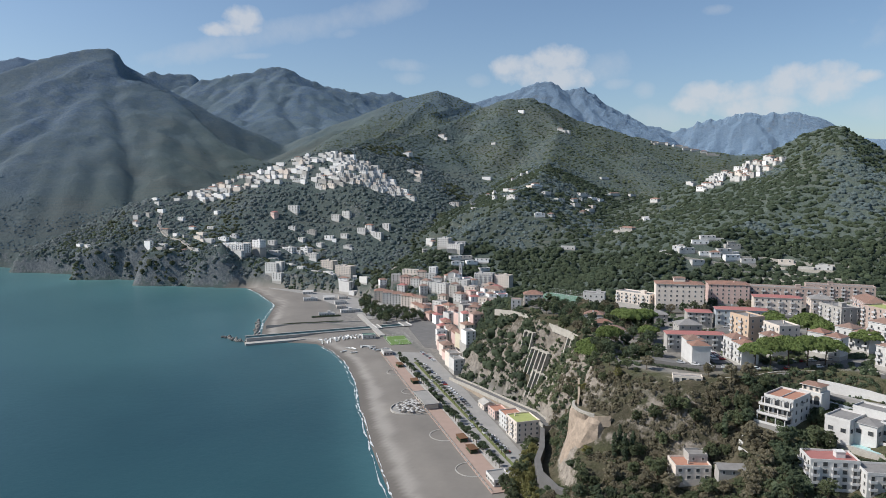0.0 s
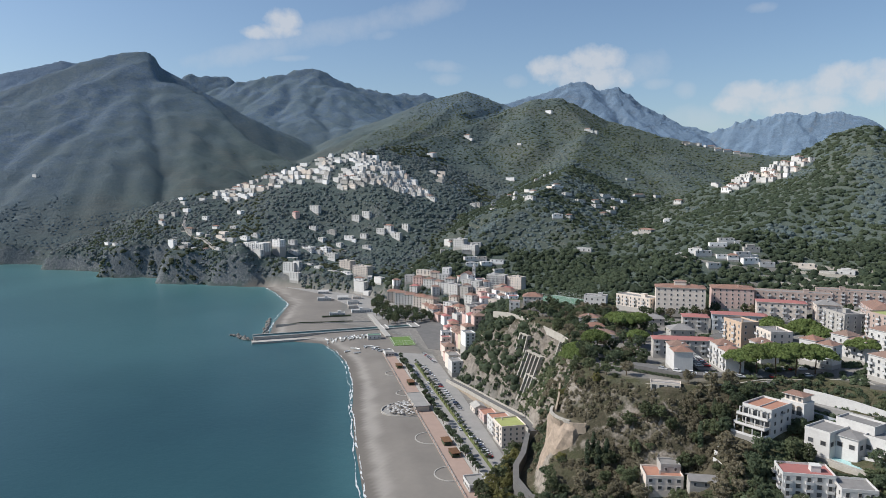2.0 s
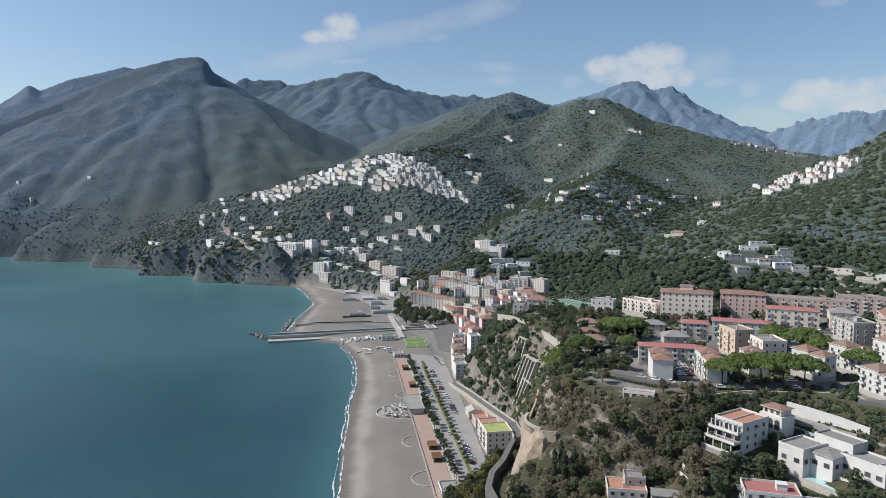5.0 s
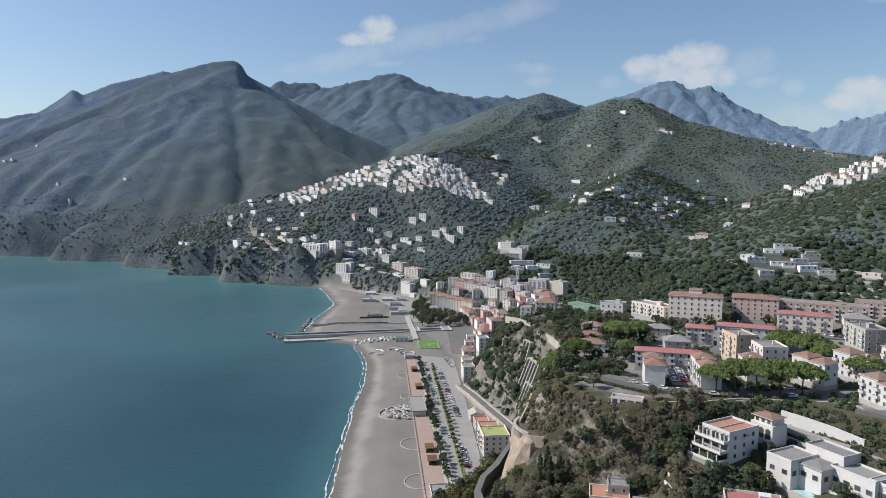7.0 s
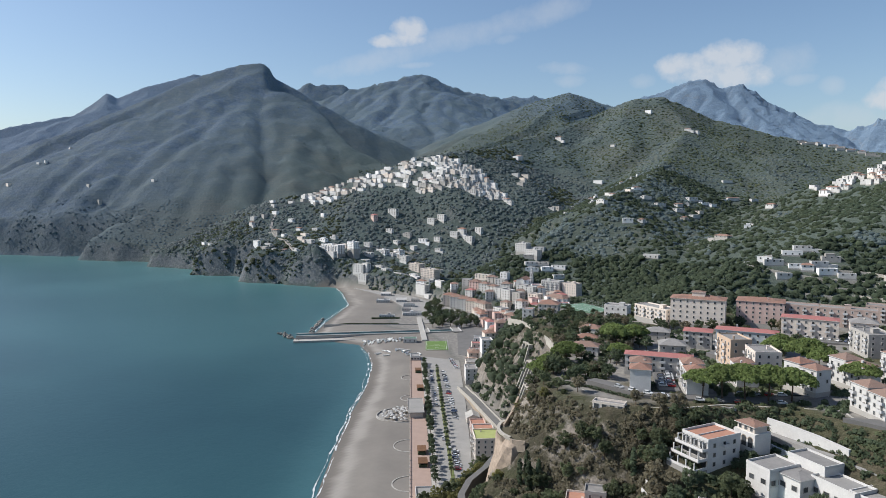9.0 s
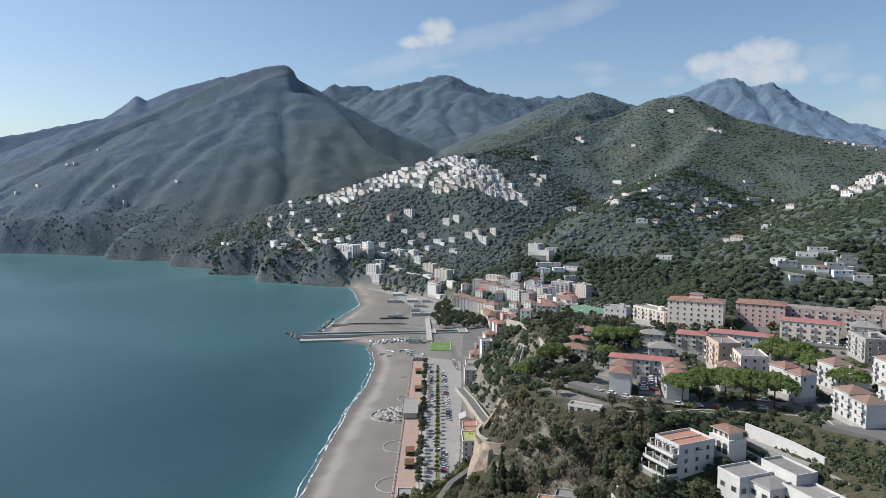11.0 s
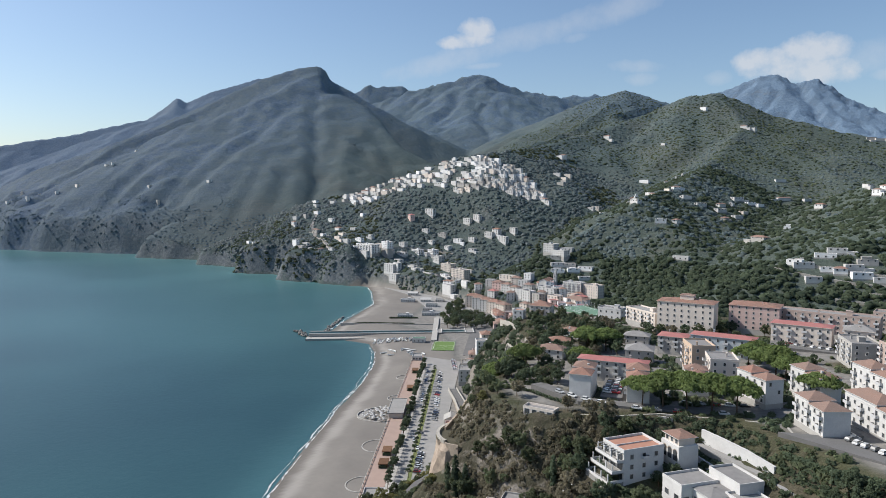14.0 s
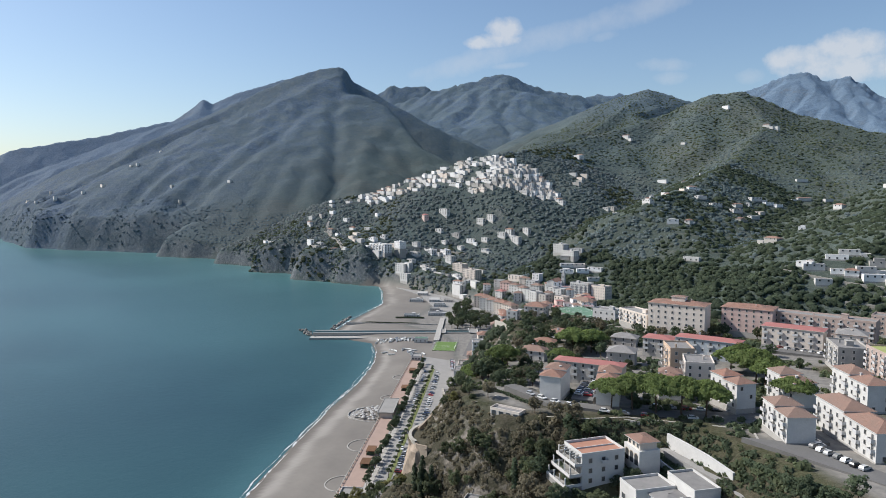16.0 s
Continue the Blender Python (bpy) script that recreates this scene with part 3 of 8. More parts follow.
def worn_by_streams(step=20.0, turns=10, bite=0.05):
    """Valleys cut into the hills by running water: how far each place of a coarse grid sinks."""
    ex, ey = np.arange(-4900, 1420, step), np.arange(520, 5001, step)
    EX, EY = np.meshgrid(ex, ey)
    first = land_height(EX.ravel(), EY.ravel()).reshape(EX.shape) + 5 * fbm(EX / 45, EY / 45, 2, 97)
    ny, nx = first.shape
    edge = np.zeros((ny, nx), bool)
    edge[0], edge[-1], edge[:, 0], edge[:, -1] = True, True, True, True
    edge |= first < 4
    inner = (slice(1, -1), slice(1, -1))
    ways = [(dy, dx) for dy in (-1, 0, 1) for dx in (-1, 0, 1) if dy or dx]

    def shifted(A, way):
        return A[1 + way[0]:ny - 1 + way[0], 1 + way[1]:nx - 1 + way[1]]

    h = first.copy()
    for _ in range(turns):
        # hollows are filled, so that every place drains to the sea or over the rim
        full = np.where(edge, h, 1e6)
        for _ in range(900):
            low = shifted(full, ways[0])
            for way in ways[1:]:
                low = np.minimum(low, shifted(full, way))
            now = np.where(edge[inner], full[inner], np.maximum(h[inner], low + 0.02))
            same = np.array_equal(now, full[inner])
            full[inner] = now
            if same:
                break
        fall = np.stack([(full[inner] - shifted(full, way)) / math.hypot(*way) for way in ways])
        best = fall.argmax(0)
        cell = np.arange(nx * ny).reshape(ny, nx)
        into = cell.copy()
        into[inner] = cell[inner] + np.array([way[0] * nx + way[1] for way in ways])[best]
        into = np.where(edge, cell, into).ravel().tolist()
        order = np.argsort(full.ravel(), kind="stable").tolist()
        flow = [1.0] * (nx * ny)
        for i in reversed(order):
            if into[i] != i:
                flow[into[i]] += flow[i]
        z = h.ravel().tolist()
        for i in order:
            r = into[i]
            if r != i and z[i] > z[r]:
                f = bite * min(flow[i], 160.0) ** 0.5
                z[i] = (z[i] + f * z[r]) / (1 + f)
        h = np.array(z).reshape(ny, nx)
    sink = h - first
    soft = sink.copy()
    soft[1:-1, 1:-1] = (4 * sink[1:-1, 1:-1] + 2 * (sink[:-2, 1:-1] + sink[2:, 1:-1] + sink[1:-1, :-2] + sink[1:-1, 2:])
                        + sink[:-2, :-2] + sink[:-2, 2:] + sink[2:, :-2] + sink[2:, 2:]) / 16
    return ex, ey, np.minimum(soft + 6, 4)


def between(ax, ay, A, x, y):
    i = np.clip(np.searchsorted(ax, x) - 1, 0, len(ax) - 2)
    j = np.clip(np.searchsorted(ay, y) - 1, 0, len(ay) - 2)
    u, v = np.clip((x - ax[i]) / (ax[i + 1] - ax[i]), 0, 1), np.clip((y - ay[j]) / (ay[j + 1] - ay[j]), 0, 1)
    return (A[j, i] * (1 - u) + A[j, i + 1] * u) * (1 - v) + (A[j + 1, i] * (1 - u) + A[j + 1, i + 1] * u) * v


gx = axis([(-4900, -2700, 17), (-2700, -1450, 13), (-1450, -560, 7.5), (-560, 160, 3), (160, 1500, 24)])
gy = axis([(-600, 230, 25), (230, 640, 3), (640, 1450, 7.5), (1450, 2600, 13), (2600, 5000, 17)])
GX, GY = np.meshgrid(gx, gy)
GH = land_height(GX.ravel(), GY.ravel()).reshape(GX.shape)
worn = between(*worn_by_streams(), GX.ravel(), GY.ravel()).reshape(GX.shape)
wild = step01(-np.maximum(signed(GX, GY, TERRACE), signed(GX, GY, FLAT)), 90, 300) * step01(GY, 560, 700) * step01(signed(GX, GY, LAND), 20, 140)
GH = GH + wild * (worn + 9 * (fbm(GX / 95, GY / 95, 4, 98) - 0.5)) * (0.25 + 0.3 * step01(np.hypot(GX, GY), 1350, 1900) + 0.25 * step01(GY, 2300, 3200)) * step01(GH, 6, 60)

# slopes above the bay are pulled to heights estimated from the camera's view
VIEW_HEIGHTS = [(-804, 868, 50), (-619, 896, 18), (-659, 908, 22), (-608, 862, 4), (-757, 938, 46), (-885, 824, 45), (-992, 838, 50), (-931, 893, 76), (-1074, 949, 126), (-978, 1104, 184),
         (-752, 1193, 190), (-673, 1134, 150), (-844, 1188, 224), (-433, 869, 64), (-376, 1003, 136), (-261, 899, 66), (-760, 890, 22)]
pull, weight = np.zeros_like(GH), np.full_like(GH, 0.25)
for kx, ky, kz in VIEW_HEIGHTS:
    w = np.exp(-((GX - kx) ** 2 + (GY - ky) ** 2) / 80.0 ** 2)
    pull += w * (kz - float(between(gx, gy, GH, np.array([kx]), np.array([ky]))[0]))
    weight += w
GH = GH + pull / weight * step01(signed(GX, GY, LAND), 15, 60) * step01(-signed(GX, GY, FLAT), 10, 50)


def ground_at(x, y):
    """Height of the ground sheet, between its corners."""
    x, y = np.atleast_1d(np.asarray(x, float)), np.atleast_1d(np.asarray(y, float))
    return between(gx, gy, GH, x, y)


def ground_z(x, y):
    return float(ground_at(x, y)[0])


def grid_mesh(name, X, Y, Z):
    ny, nx = X.shape
    v = np.stack([X.ravel(), Y.ravel(), Z.ravel()], 1)
    i = np.arange(nx * ny).reshape(ny, nx)
    f = np.stack([i[:-1, :-1], i[:-1, 1:], i[1:, 1:], i[1:, :-1]], -1).reshape(-1, 4)
    return raw_mesh(name, v, f)


def raw_mesh(name, verts, faces):
    """A mesh from numpy arrays of alike faces."""
    me = bpy.data.meshes.new(name)
    n = faces.shape[1]
    me.vertices.add(len(verts))
    me.vertices.foreach_set("co", np.ascontiguousarray(verts, dtype=np.float32).ravel())
    me.loops.add(faces.size)
    me.loops.foreach_set("vertex_index", np.ascontiguousarray(faces, dtype=np.int32).ravel())
    me.polygons.add(len(faces))
    me.polygons.foreach_set("loop_start", np.arange(0, faces.size, n, dtype=np.int32))
    me.update(calc_edges=True)
    return me


def put_attr(me, name, values):
    a = me.attributes.new(name, "FLOAT", "POINT")
    a.data.foreach_set("value", np.ascontiguousarray(values, dtype=np.float32).ravel())


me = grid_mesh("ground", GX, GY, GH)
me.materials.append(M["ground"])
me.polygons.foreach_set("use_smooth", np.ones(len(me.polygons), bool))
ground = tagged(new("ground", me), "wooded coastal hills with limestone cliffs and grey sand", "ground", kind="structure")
S_COAST, S_FLAT, S_TERR = signed(GX, GY, LAND), signed(GX, GY, FLAT), signed(GX, GY, TERRACE)
near_sea = step01(S_COAST + 10 * fbm(GX / 30, GY / 30, 3, 83), 92, 80)
put_attr(me, "sand", step01(S_FLAT, -9, -3) * near_sea)
put_attr(me, "wet", step01(S_FLAT, -9, -3) * step01(S_COAST, 15, 8))
put_attr(me, "shingle", step01(S_FLAT, -9, -3) * step01(S_COAST + 8 * (fbm(GX / 9, GY / 9, 3, 84) - 0.5), 11, 15) * step01(S_COAST + 10 * (fbm(GX / 12, GY / 12, 3, 85) - 0.5), 22, 16))
# these two masks bring in the painted haze with distance
put_attr(me, "hazy", np.maximum(step01(-GX - 0.12 * GY + 300 * fbm(GX / 300, GY / 300, 3, 88), 1250, 2100), step01(GY + 400 * fbm(GX / 300, GY / 300, 3, 89), 2250, 2900)))
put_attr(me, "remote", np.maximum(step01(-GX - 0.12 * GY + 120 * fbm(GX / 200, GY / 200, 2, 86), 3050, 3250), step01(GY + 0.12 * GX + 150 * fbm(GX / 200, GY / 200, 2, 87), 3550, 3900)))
put_attr(me, "near", step01(np.hypot(GX + 40, GY - 380) + 160 * (fbm(GX / 60, GY / 60, 3, 82) - 0.5), 330, 190))
put_attr(me, "yard", np.maximum(step01(S_TERR, 4, 12) * step01(fbm(GX / 40, GY / 40, 3, 81), 0.35, 0.5), step01(S_FLAT, -9, -3) * (1 - near_sea)))

sx = axis([(-4950, -1500, 60), (-1500, 100, 13), (100, 900, 40)])
sy = axis([(-900, 200, 40), (200, 900, 13)])
SX, SY = np.meshgrid(sx, sy)
me = grid_mesh("water", SX, SY, np.zeros_like(SX))
me.materials.append(M["sea"])
me.polygons.foreach_set("use_smooth", np.ones(len(me.polygons), bool))
tagged(new("water", me), "calm teal sea, greener near the shore", "sea", kind="structure")
off = -signed(SX, SY, LAND)
# shallow water by the shore, plus a paler tone over the western bay
put_attr(me, "pale_water", 0.25 * step01(off, 22, -2) + 0.2 * step01(off, 170, 0) + 0.5 * step01(SX, -250, -900) * step01(off, 800, 60))


# ---- building blocks ----
class Geo:
    """Gathers boxes and faces for one mesh."""

    def __init__(self):
        self.v, self.f, self.m = [], [], []

    def face(self, pts, mi=0):
        n = len(self.v)
        self.v += [tuple(p) for p in pts]
        self.f.append(tuple(range(n, n + len(pts))))
        self.m.append(mi)

    def box(self, x0, x1, y0, y1, z0, z1, mi=0):
        n = len(self.v)
        self.v += [(x0, y0, z0), (x1, y0, z0), (x1, y1, z0), (x0, y1, z0), (x0, y0, z1), (x1, y0, z1), (x1, y1, z1), (x0, y1, z1)]
        for q in ((0, 3, 2, 1), (4, 5, 6, 7), (0, 1, 5, 4), (1, 2, 6, 5), (2, 3, 7, 6), (3, 0, 4, 7)):
            self.f.append(tuple(n + i for i in q))
            self.m.append(mi)

    def ring(self, pts, z0, z1, mi=0, top=True):
        """An upright prism over a closed outline."""
        n, k = len(self.v), len(pts)
        self.v += [(x, y, z0) for x, y in pts] + [(x, y, z1) for x, y in pts]
        for i in range(k):
            j = (i + 1) % k
            self.f.append((n + i, n + j, n + k + j, n + k + i))
            self.m.append(mi)
        if top:
            self.f.append(tuple(range(n + k, n + 2 * k)))
            self.m.append(mi)

    def tube(self, a, b, r0, r1, sides=6, mi=0):
        a, b = Vector(a), Vector(b)
        q = (b - a).to_track_quat("Z", "Y")
        n = len(self.v)
        for p, r in ((a, r0), (b, r1)):
            for i in range(sides):
                t = 2 * math.pi * i / sides
                self.v.append(tuple(p + q @ Vector((r * math.cos(t), r * math.sin(t), 0))))
        for i in range(sides):
            j = (i + 1) % sides
            self.f.append((n + i, n + j, n + sides + j, n + sides + i))
            self.m.append(mi)
        self.f.append(tuple(range(n + sides, n + 2 * sides)))
        self.m.append(mi)

    def mesh(self, name, mats):
        me = bpy.data.meshes.new(name)
        me.from_pydata(self.v, [], self.f)
        for k in mats:
            me.materials.append(M[k] if isinstance(k, str) else k)
        if len(mats) > 1:
            me.polygons.foreach_set("material_index", self.m)
        me.update()
        return me


def part(name, geo, mats, parent, label="", at=None):
    """One mesh under a thing or a part."""
    me = geo.mesh(name, mats) if isinstance(geo, Geo) else geo
    ob = new(name, me)
    ob.parent = parent
    if at is not None:
        ob.matrix_basis = at
    if label:
        ob["label"] = label
    return ob


def thing(name, x, y, z, rot=0, label="", category="", group="", kind=""):
    ob = new(name)
    ob.empty_display_size = 0.5
    ob.matrix_basis = pose(x, y, z, 0, 0, rot)
    return tagged(ob, label, category, group, kind)


def whole(name, geo, mats, x, y, z, rot, label, category, group="", kind=""):
    me = geo.mesh(name, mats) if isinstance(geo, Geo) else geo
    ob = new(name, me)
    ob.matrix_basis = pose(x, y, z, 0, 0, rot)
    return tagged(ob, label, category, group, kind)


rng = random.Random(7)
HOUSES = []          # x, y, radius: keeps trees off
VIEWPOINT = (60, 60)        # windows are built only on the sides facing the camera path
WINDOW_MESHES = {}


def window_mesh(w, h, shut, frame_mat):
    key = (w, h, shut, frame_mat)
    if key not in WINDOW_MESHES:
        g = Geo()
        t = 0.12
        rings = [[(-w / 2 - t, -t), (w / 2 + t, -t), (w / 2 + t, h + t), (-w / 2 - t, h + t)], [(-w / 2, 0), (w / 2, 0), (w / 2, h), (-w / 2, h)]]
        g.v = [(x, 0.02, z) for x, z in rings[0]] + [(x, -0.1, z) for x, z in rings[0]] + [(x, -0.1, z) for x, z in rings[1]] + [(x, -0.03, z) for x, z in rings[1]]
        for k in range(3):
            for i in range(4):
                j = (i + 1) % 4
                g.f.append((4 * k + i, 4 * k + j, 4 * k + 4 + j, 4 * k + 4 + i))
                g.m.append(1)
        g.f.append((12, 13, 14, 15))
        g.m.append(0)
        WINDOW_MESHES[key] = g.mesh("window", ["pane", "shutter" if shut else frame_mat])
    return WINDOW_MESHES[key]


BALCONY_MESHES = {}


def balcony_mesh(w):
    """A slab with a low solid parapet, open towards the wall, in one piece."""
    if w not in BALCONY_MESHES:
        g = Geo()
        x0, x1, y0, t = -w / 2, w / 2, -1.2, 0.1
        out = [(x0, 0.05), (x0, y0), (x1, y0), (x1, 0.05)]
        ins = [(x0 + t, 0.05), (x0 + t, y0 + t), (x1 - t, y0 + t), (x1 - t, 0.05)]
        g.v = [(*p, -0.18) for p in out] + [(*p, 0.95) for p in out] + [(*p, 0.95) for p in ins] + [(*p, 0.0) for p in ins]
        for k in range(3):
            for i in range(3):
                g.f.append((4 * k + i, 4 * k + i + 1, 4 * k + 5 + i, 4 * k + 4 + i))
                g.m.append(0 if k < 1 else 1)
        g.f += [(12, 13, 14, 15), (3, 2, 1, 0)]
        g.m += [0, 0]
        BALCONY_MESHES[w] = g.mesh("balcony", ["rail", "concrete"])
    return BALCONY_MESHES[w]


def hip_roof(L, D, over, rise, z, mid_step=0.0):
    """Four sloping planes with a soffit slab and a ridge."""
    g = Geo()
    a, b = L / 2 + over, D / 2 + over
    g.box(-a, a, -b, b, z - 0.12, z + 0.1, 1)
    r = max(a - b, 0.0)
    e = [(-a, -b, z + 0.1), (a, -b, z + 0.1), (a, b, z + 0.1), (-a, b, z + 0.1)]
    k = [(-r, 0, z + rise), (r, 0, z + rise)]
    g.face([e[0], e[1], k[1], k[0]])
    g.face([e[1], e[2], k[1]])
    g.face([e[2], e[3], k[0], k[1]])
    g.face([e[3], e[0], k[0]])
    g.box(-r - 0.2, r + 0.2, -0.14, 0.14, z + rise - 0.08, z + rise + 0.08, 0)
    return g


def gable_roof(L, D, over, rise, z):
    g = Geo()
    a, b = L / 2 + over, D / 2 + over
    t = 0.22
    for s in (-1, 1):
        lo, hi = (s * b, z), (0, z + rise)
        p = [(-a, lo[0], lo[1]), (a, lo[0], lo[1]), (a, hi[0], hi[1]), (-a, hi[0], hi[1])]
        if s > 0:
            p.reverse()
        g.face([(x, y, w + t) for x, y, w in p])
        g.face(list(reversed(p)), 1)
        g.face([(-a, lo[0], z), (a, lo[0], z), (a, lo[0], z + t), (-a, lo[0], z + t)])
    for s in (-1, 1):
        g.face([(s * L / 2, -D / 2, z), (s * L / 2, D / 2, z), (s * L / 2, 0, z + rise * 0.93)], 1)
        g.face([(s * a, -b, z), (s * a, 0, z + rise), (s * a, 0, z + rise + t), (s * a, -b, z + t)], 0)
        g.face([(s * a, b, z), (s * a, 0, z + rise), (s * a, 0, z + rise + t), (s * a, b, z + t)], 0)
    return g


def flat_roof(L, D, z, parapet=0.7):
    g = Geo()
    a, b, t = L / 2 + 0.06, D / 2 + 0.06, 0.25
    g.box(-a + t, a - t, -b + t, b - t, z - 0.1, z + 0.05, 0)
    g.box(-a, a, -b, -b + t, z - 0.1, z + parapet, 1)
    g.box(-a, a, b - t, b, z - 0.1, z + parapet, 1)
    g.box(-a, -a + t, -b + t, b - t, z - 0.1, z + parapet, 1)
    g.box(a - t, a, -b + t, b - t, z - 0.1, z + parapet, 1)
    return g


def house(x, y, L, D, rot, h, wall="white", roof="hip", cover="tile", label="", base=None, storey=3.1, pitch=4.0, balconies=(),
          shut=False, far=False, group="", name="house", rise=None, over=0.55, skip=(), chimneys=1, win=(0.95, 1.35), blank=(), face=0.1, step=0.0):
    """A house: walls, roof, each window, balconies and chimneys. Sides: 0 = -y, 1 = +x, 2 = +y, 3 = -x in its own axes."""
    c, s = math.cos(radians(rot)), math.sin(radians(rot))
    corners = [(x + c * u * L / 2 - s * v * D / 2, y + s * u * L / 2 + c * v * D / 2) for u, v in ((-1, -1), (1, -1), (1, 1), (-1, 1), (0, 0))]
    zs = [ground_z(*p) for p in corners]
    low = min(zs)
    z = ((low + 0.5 * (zs[4] - low)) if far else 0.65 * zs[4] + 0.35 * max(zs)) if base is None else base
    if far:
        h = max(h, 0.75 * (max(zs) - low) + 2.0)
    ob = thing(name, x, y, z, rot, label, "house" if "house" in name or name == "villa" else name.replace("_", " "), group)
    HOUSES.append((x, y, 0.5 * math.hypot(L, D)))
    g = Geo()
    g.box(-L / 2, L / 2, -D / 2, D / 2, min(low - z - 0.6, -0.4), h, 0)
    g.box(-L / 2 - 0.08, L / 2 + 0.08, -D / 2 - 0.08, D / 2 + 0.08, min(low - z - 0.6, -0.4), 0.5, 1)
    if not far:
        g.box(-L / 2 - 0.1, L / 2 + 0.1, -D / 2 - 0.1, D / 2 + 0.1, h - 0.28, h - 0.02, 0)
    part("wall", g, [wall, wall if name == "villa" else "concrete"], ob)
    if roof == "hip" and step:
        g = Geo()
        g.box(0.02, L / 2 - 0.02, -D / 2 + 0.02, D / 2 - 0.02, h - 0.1, h + step)
        part("upper_wall", g, [wall], ob)
        for sgn, up in ((-1, 0.0), (1, step)):
            part("roof", hip_roof(L / 2, D, over * 0.8, 0.2 * D + 0.4, h + up), [cover, wall], ob, at=pose(sgn * L / 4, 0, 0))
    elif roof == "hip":
        part("roof", hip_roof(L, D, over, rise or 0.42 * D / 2 + 0.4, h), [cover, wall], ob)
    elif roof == "gable":
        part("roof", gable_roof(L, D, over, rise or 0.42 * D / 2 + 0.4, h), [cover, wall], ob)
    else:
        part("roof", flat_roof(L, D, h, 0.35 if far else 0.8), [cover, wall], ob)
        if not far and L > 16:
            g = Geo()
            g.box(-1.7, 1.7, -1.5, 1.5, h, h + 2.3, 0)
            g.box(-1.9, 1.9, -1.7, 1.7, h + 2.3, h + 2.5, 0)
            part("stair_tower", g, [wall], ob, at=pose(rng.uniform(-L / 4, L / 4), 0, 0))
    for i in range(chimneys if not far and L > 12 else 0):
        g = Geo()
        g.box(-0.35, 0.35, -0.35, 0.35, 0, 1.6, 0)
        g.box(-0.45, 0.45, -0.45, 0.45, 1.6, 1.75, 0)
        part("chimney", g, [wall], ob, at=pose(rng.uniform(-L / 3, L / 3), rng.choice((-1, 1)) * D / 5, h + (0.1 if roof == "flat" else 0.6)))
    floors = max(1, int(round(h / storey)))
    me = window_mesh(win[0], win[1], shut, "white" if wall != "white" else "grey")
    door = window_mesh(1.1, 2.15, False, "white" if wall != "white" else "grey")
    for side, (span, depth, turn) in enumerate(((L, D, 0), (D, L, 90), (L, D, 180), (D, L, 270))):
        t_ = radians(rot + turn - 90)
        facing = (math.cos(t_) * (VIEWPOINT[0] - x) + math.sin(t_) * (VIEWPOINT[1] - y)) / math.hypot(VIEWPOINT[0] - x, VIEWPOINT[1] - y)
        if far and math.hypot(x, y) > 1380:
            continue
        if side in skip or facing < (0.62 if far else face):
            continue
        n = max(1, int(span / (4.2 if name == 'village_house' else 5.5 if far else pitch)))
        for fl in range(min(floors, 2) - 1, floors) if far else range(floors):
            zf = fl * h / floors
            for i in range(n):
                if side in blank and rng.random() < 0.75:
                    continue
                u = -span / 2 + span * (i + 0.5) / n
                bal = side in balconies and fl > 0 and i % 2 == 0
                rel = pose(0, 0, 0, 0, 0, turn) @ pose(u, -depth / 2 - 0.02, zf + (0.12 if bal else 0.95))
                part("window", door if bal else me, [], ob, at=rel)
                if bal:
                    part("balcony", balcony_mesh(2.6), [], ob, at=pose(0, 0, 0, 0, 0, turn) @ pose(u, -depth / 2 - 0.02, zf + 0.1))
    return ob


# ---- lower marina ----
# s runs from the stream mouth along the promenade towards the cliff; n goes inland
SHORE = (0.683, -0.730)
SHORE_DEG = math.degrees(math.atan2(SHORE[1], SHORE[0]))


def at_shore(s, n):
    return (-307 + SHORE[0] * s + 0.730 * n, 498 + SHORE[1] * s + 0.683 * n)


def slab(name, pts, z0, z1, mat, label, category, kind="structure", edge=None):
    g = Geo()
    area = sum(a[0] * b[1] - b[0] * a[1] for a, b in zip(pts, pts[1:] + pts[:1]))
    g.ring(pts if area > 0 else pts[::-1], z0, z1)
    ob = whole(name, g, [mat], 0, 0, 0, 0, label, category, "", kind)
    return ob


HEDGES = []


def hedge_run(pts, w, h, label):
    """Notes a hedge along a line of (x, y); its leaves are made with the trees."""
    HEDGES.append((pts, w, h, label))


slab("promenade", [at_shore(-34, 2.6), at_shore(268, -3.5), at_shore(268, 8), at_shore(150, 10), at_shore(-34, 12)], 1.0, 4.35, "brickpave",
     "salmon brick seafront promenade above the beach", "promenade")
slab("road_1", [at_shore(-34, 12.2), at_shore(150, 10.2), at_shore(268, 8.2), at_shore(268, 28), at_shore(190, 34), at_shore(100, 40), at_shore(-16, 46)],
     2.0, 4.2, "paving", "sunlit grey asphalt of the seafront street", "road")
slab("pavement_1", [at_shore(-10, 12.2), at_shore(150, 10.2), at_shore(262, 8.2), at_shore(262, 12), at_shore(150, 14.5), at_shore(-10, 17)], 3.0, 4.32, "concrete",
     "pale kerbed planting strip along the promenade", "pavement")
slab("pavement_2", [at_shore(10, 23.4), at_shore(240, 19), at_shore(240, 21), at_shore(10, 26)], 3.0, 4.3, "lawn", "narrow grassy median planted with small palms", "median")
slab("road_2", [(-352, 625), (-300, 560), (-262, 560), (-262, 575), (-330, 665), (-400, 742), (-430, 752), (-420, 720)], 2.0, 4.12, "asphalt",
     "street from the seafront into the lower town", "road")
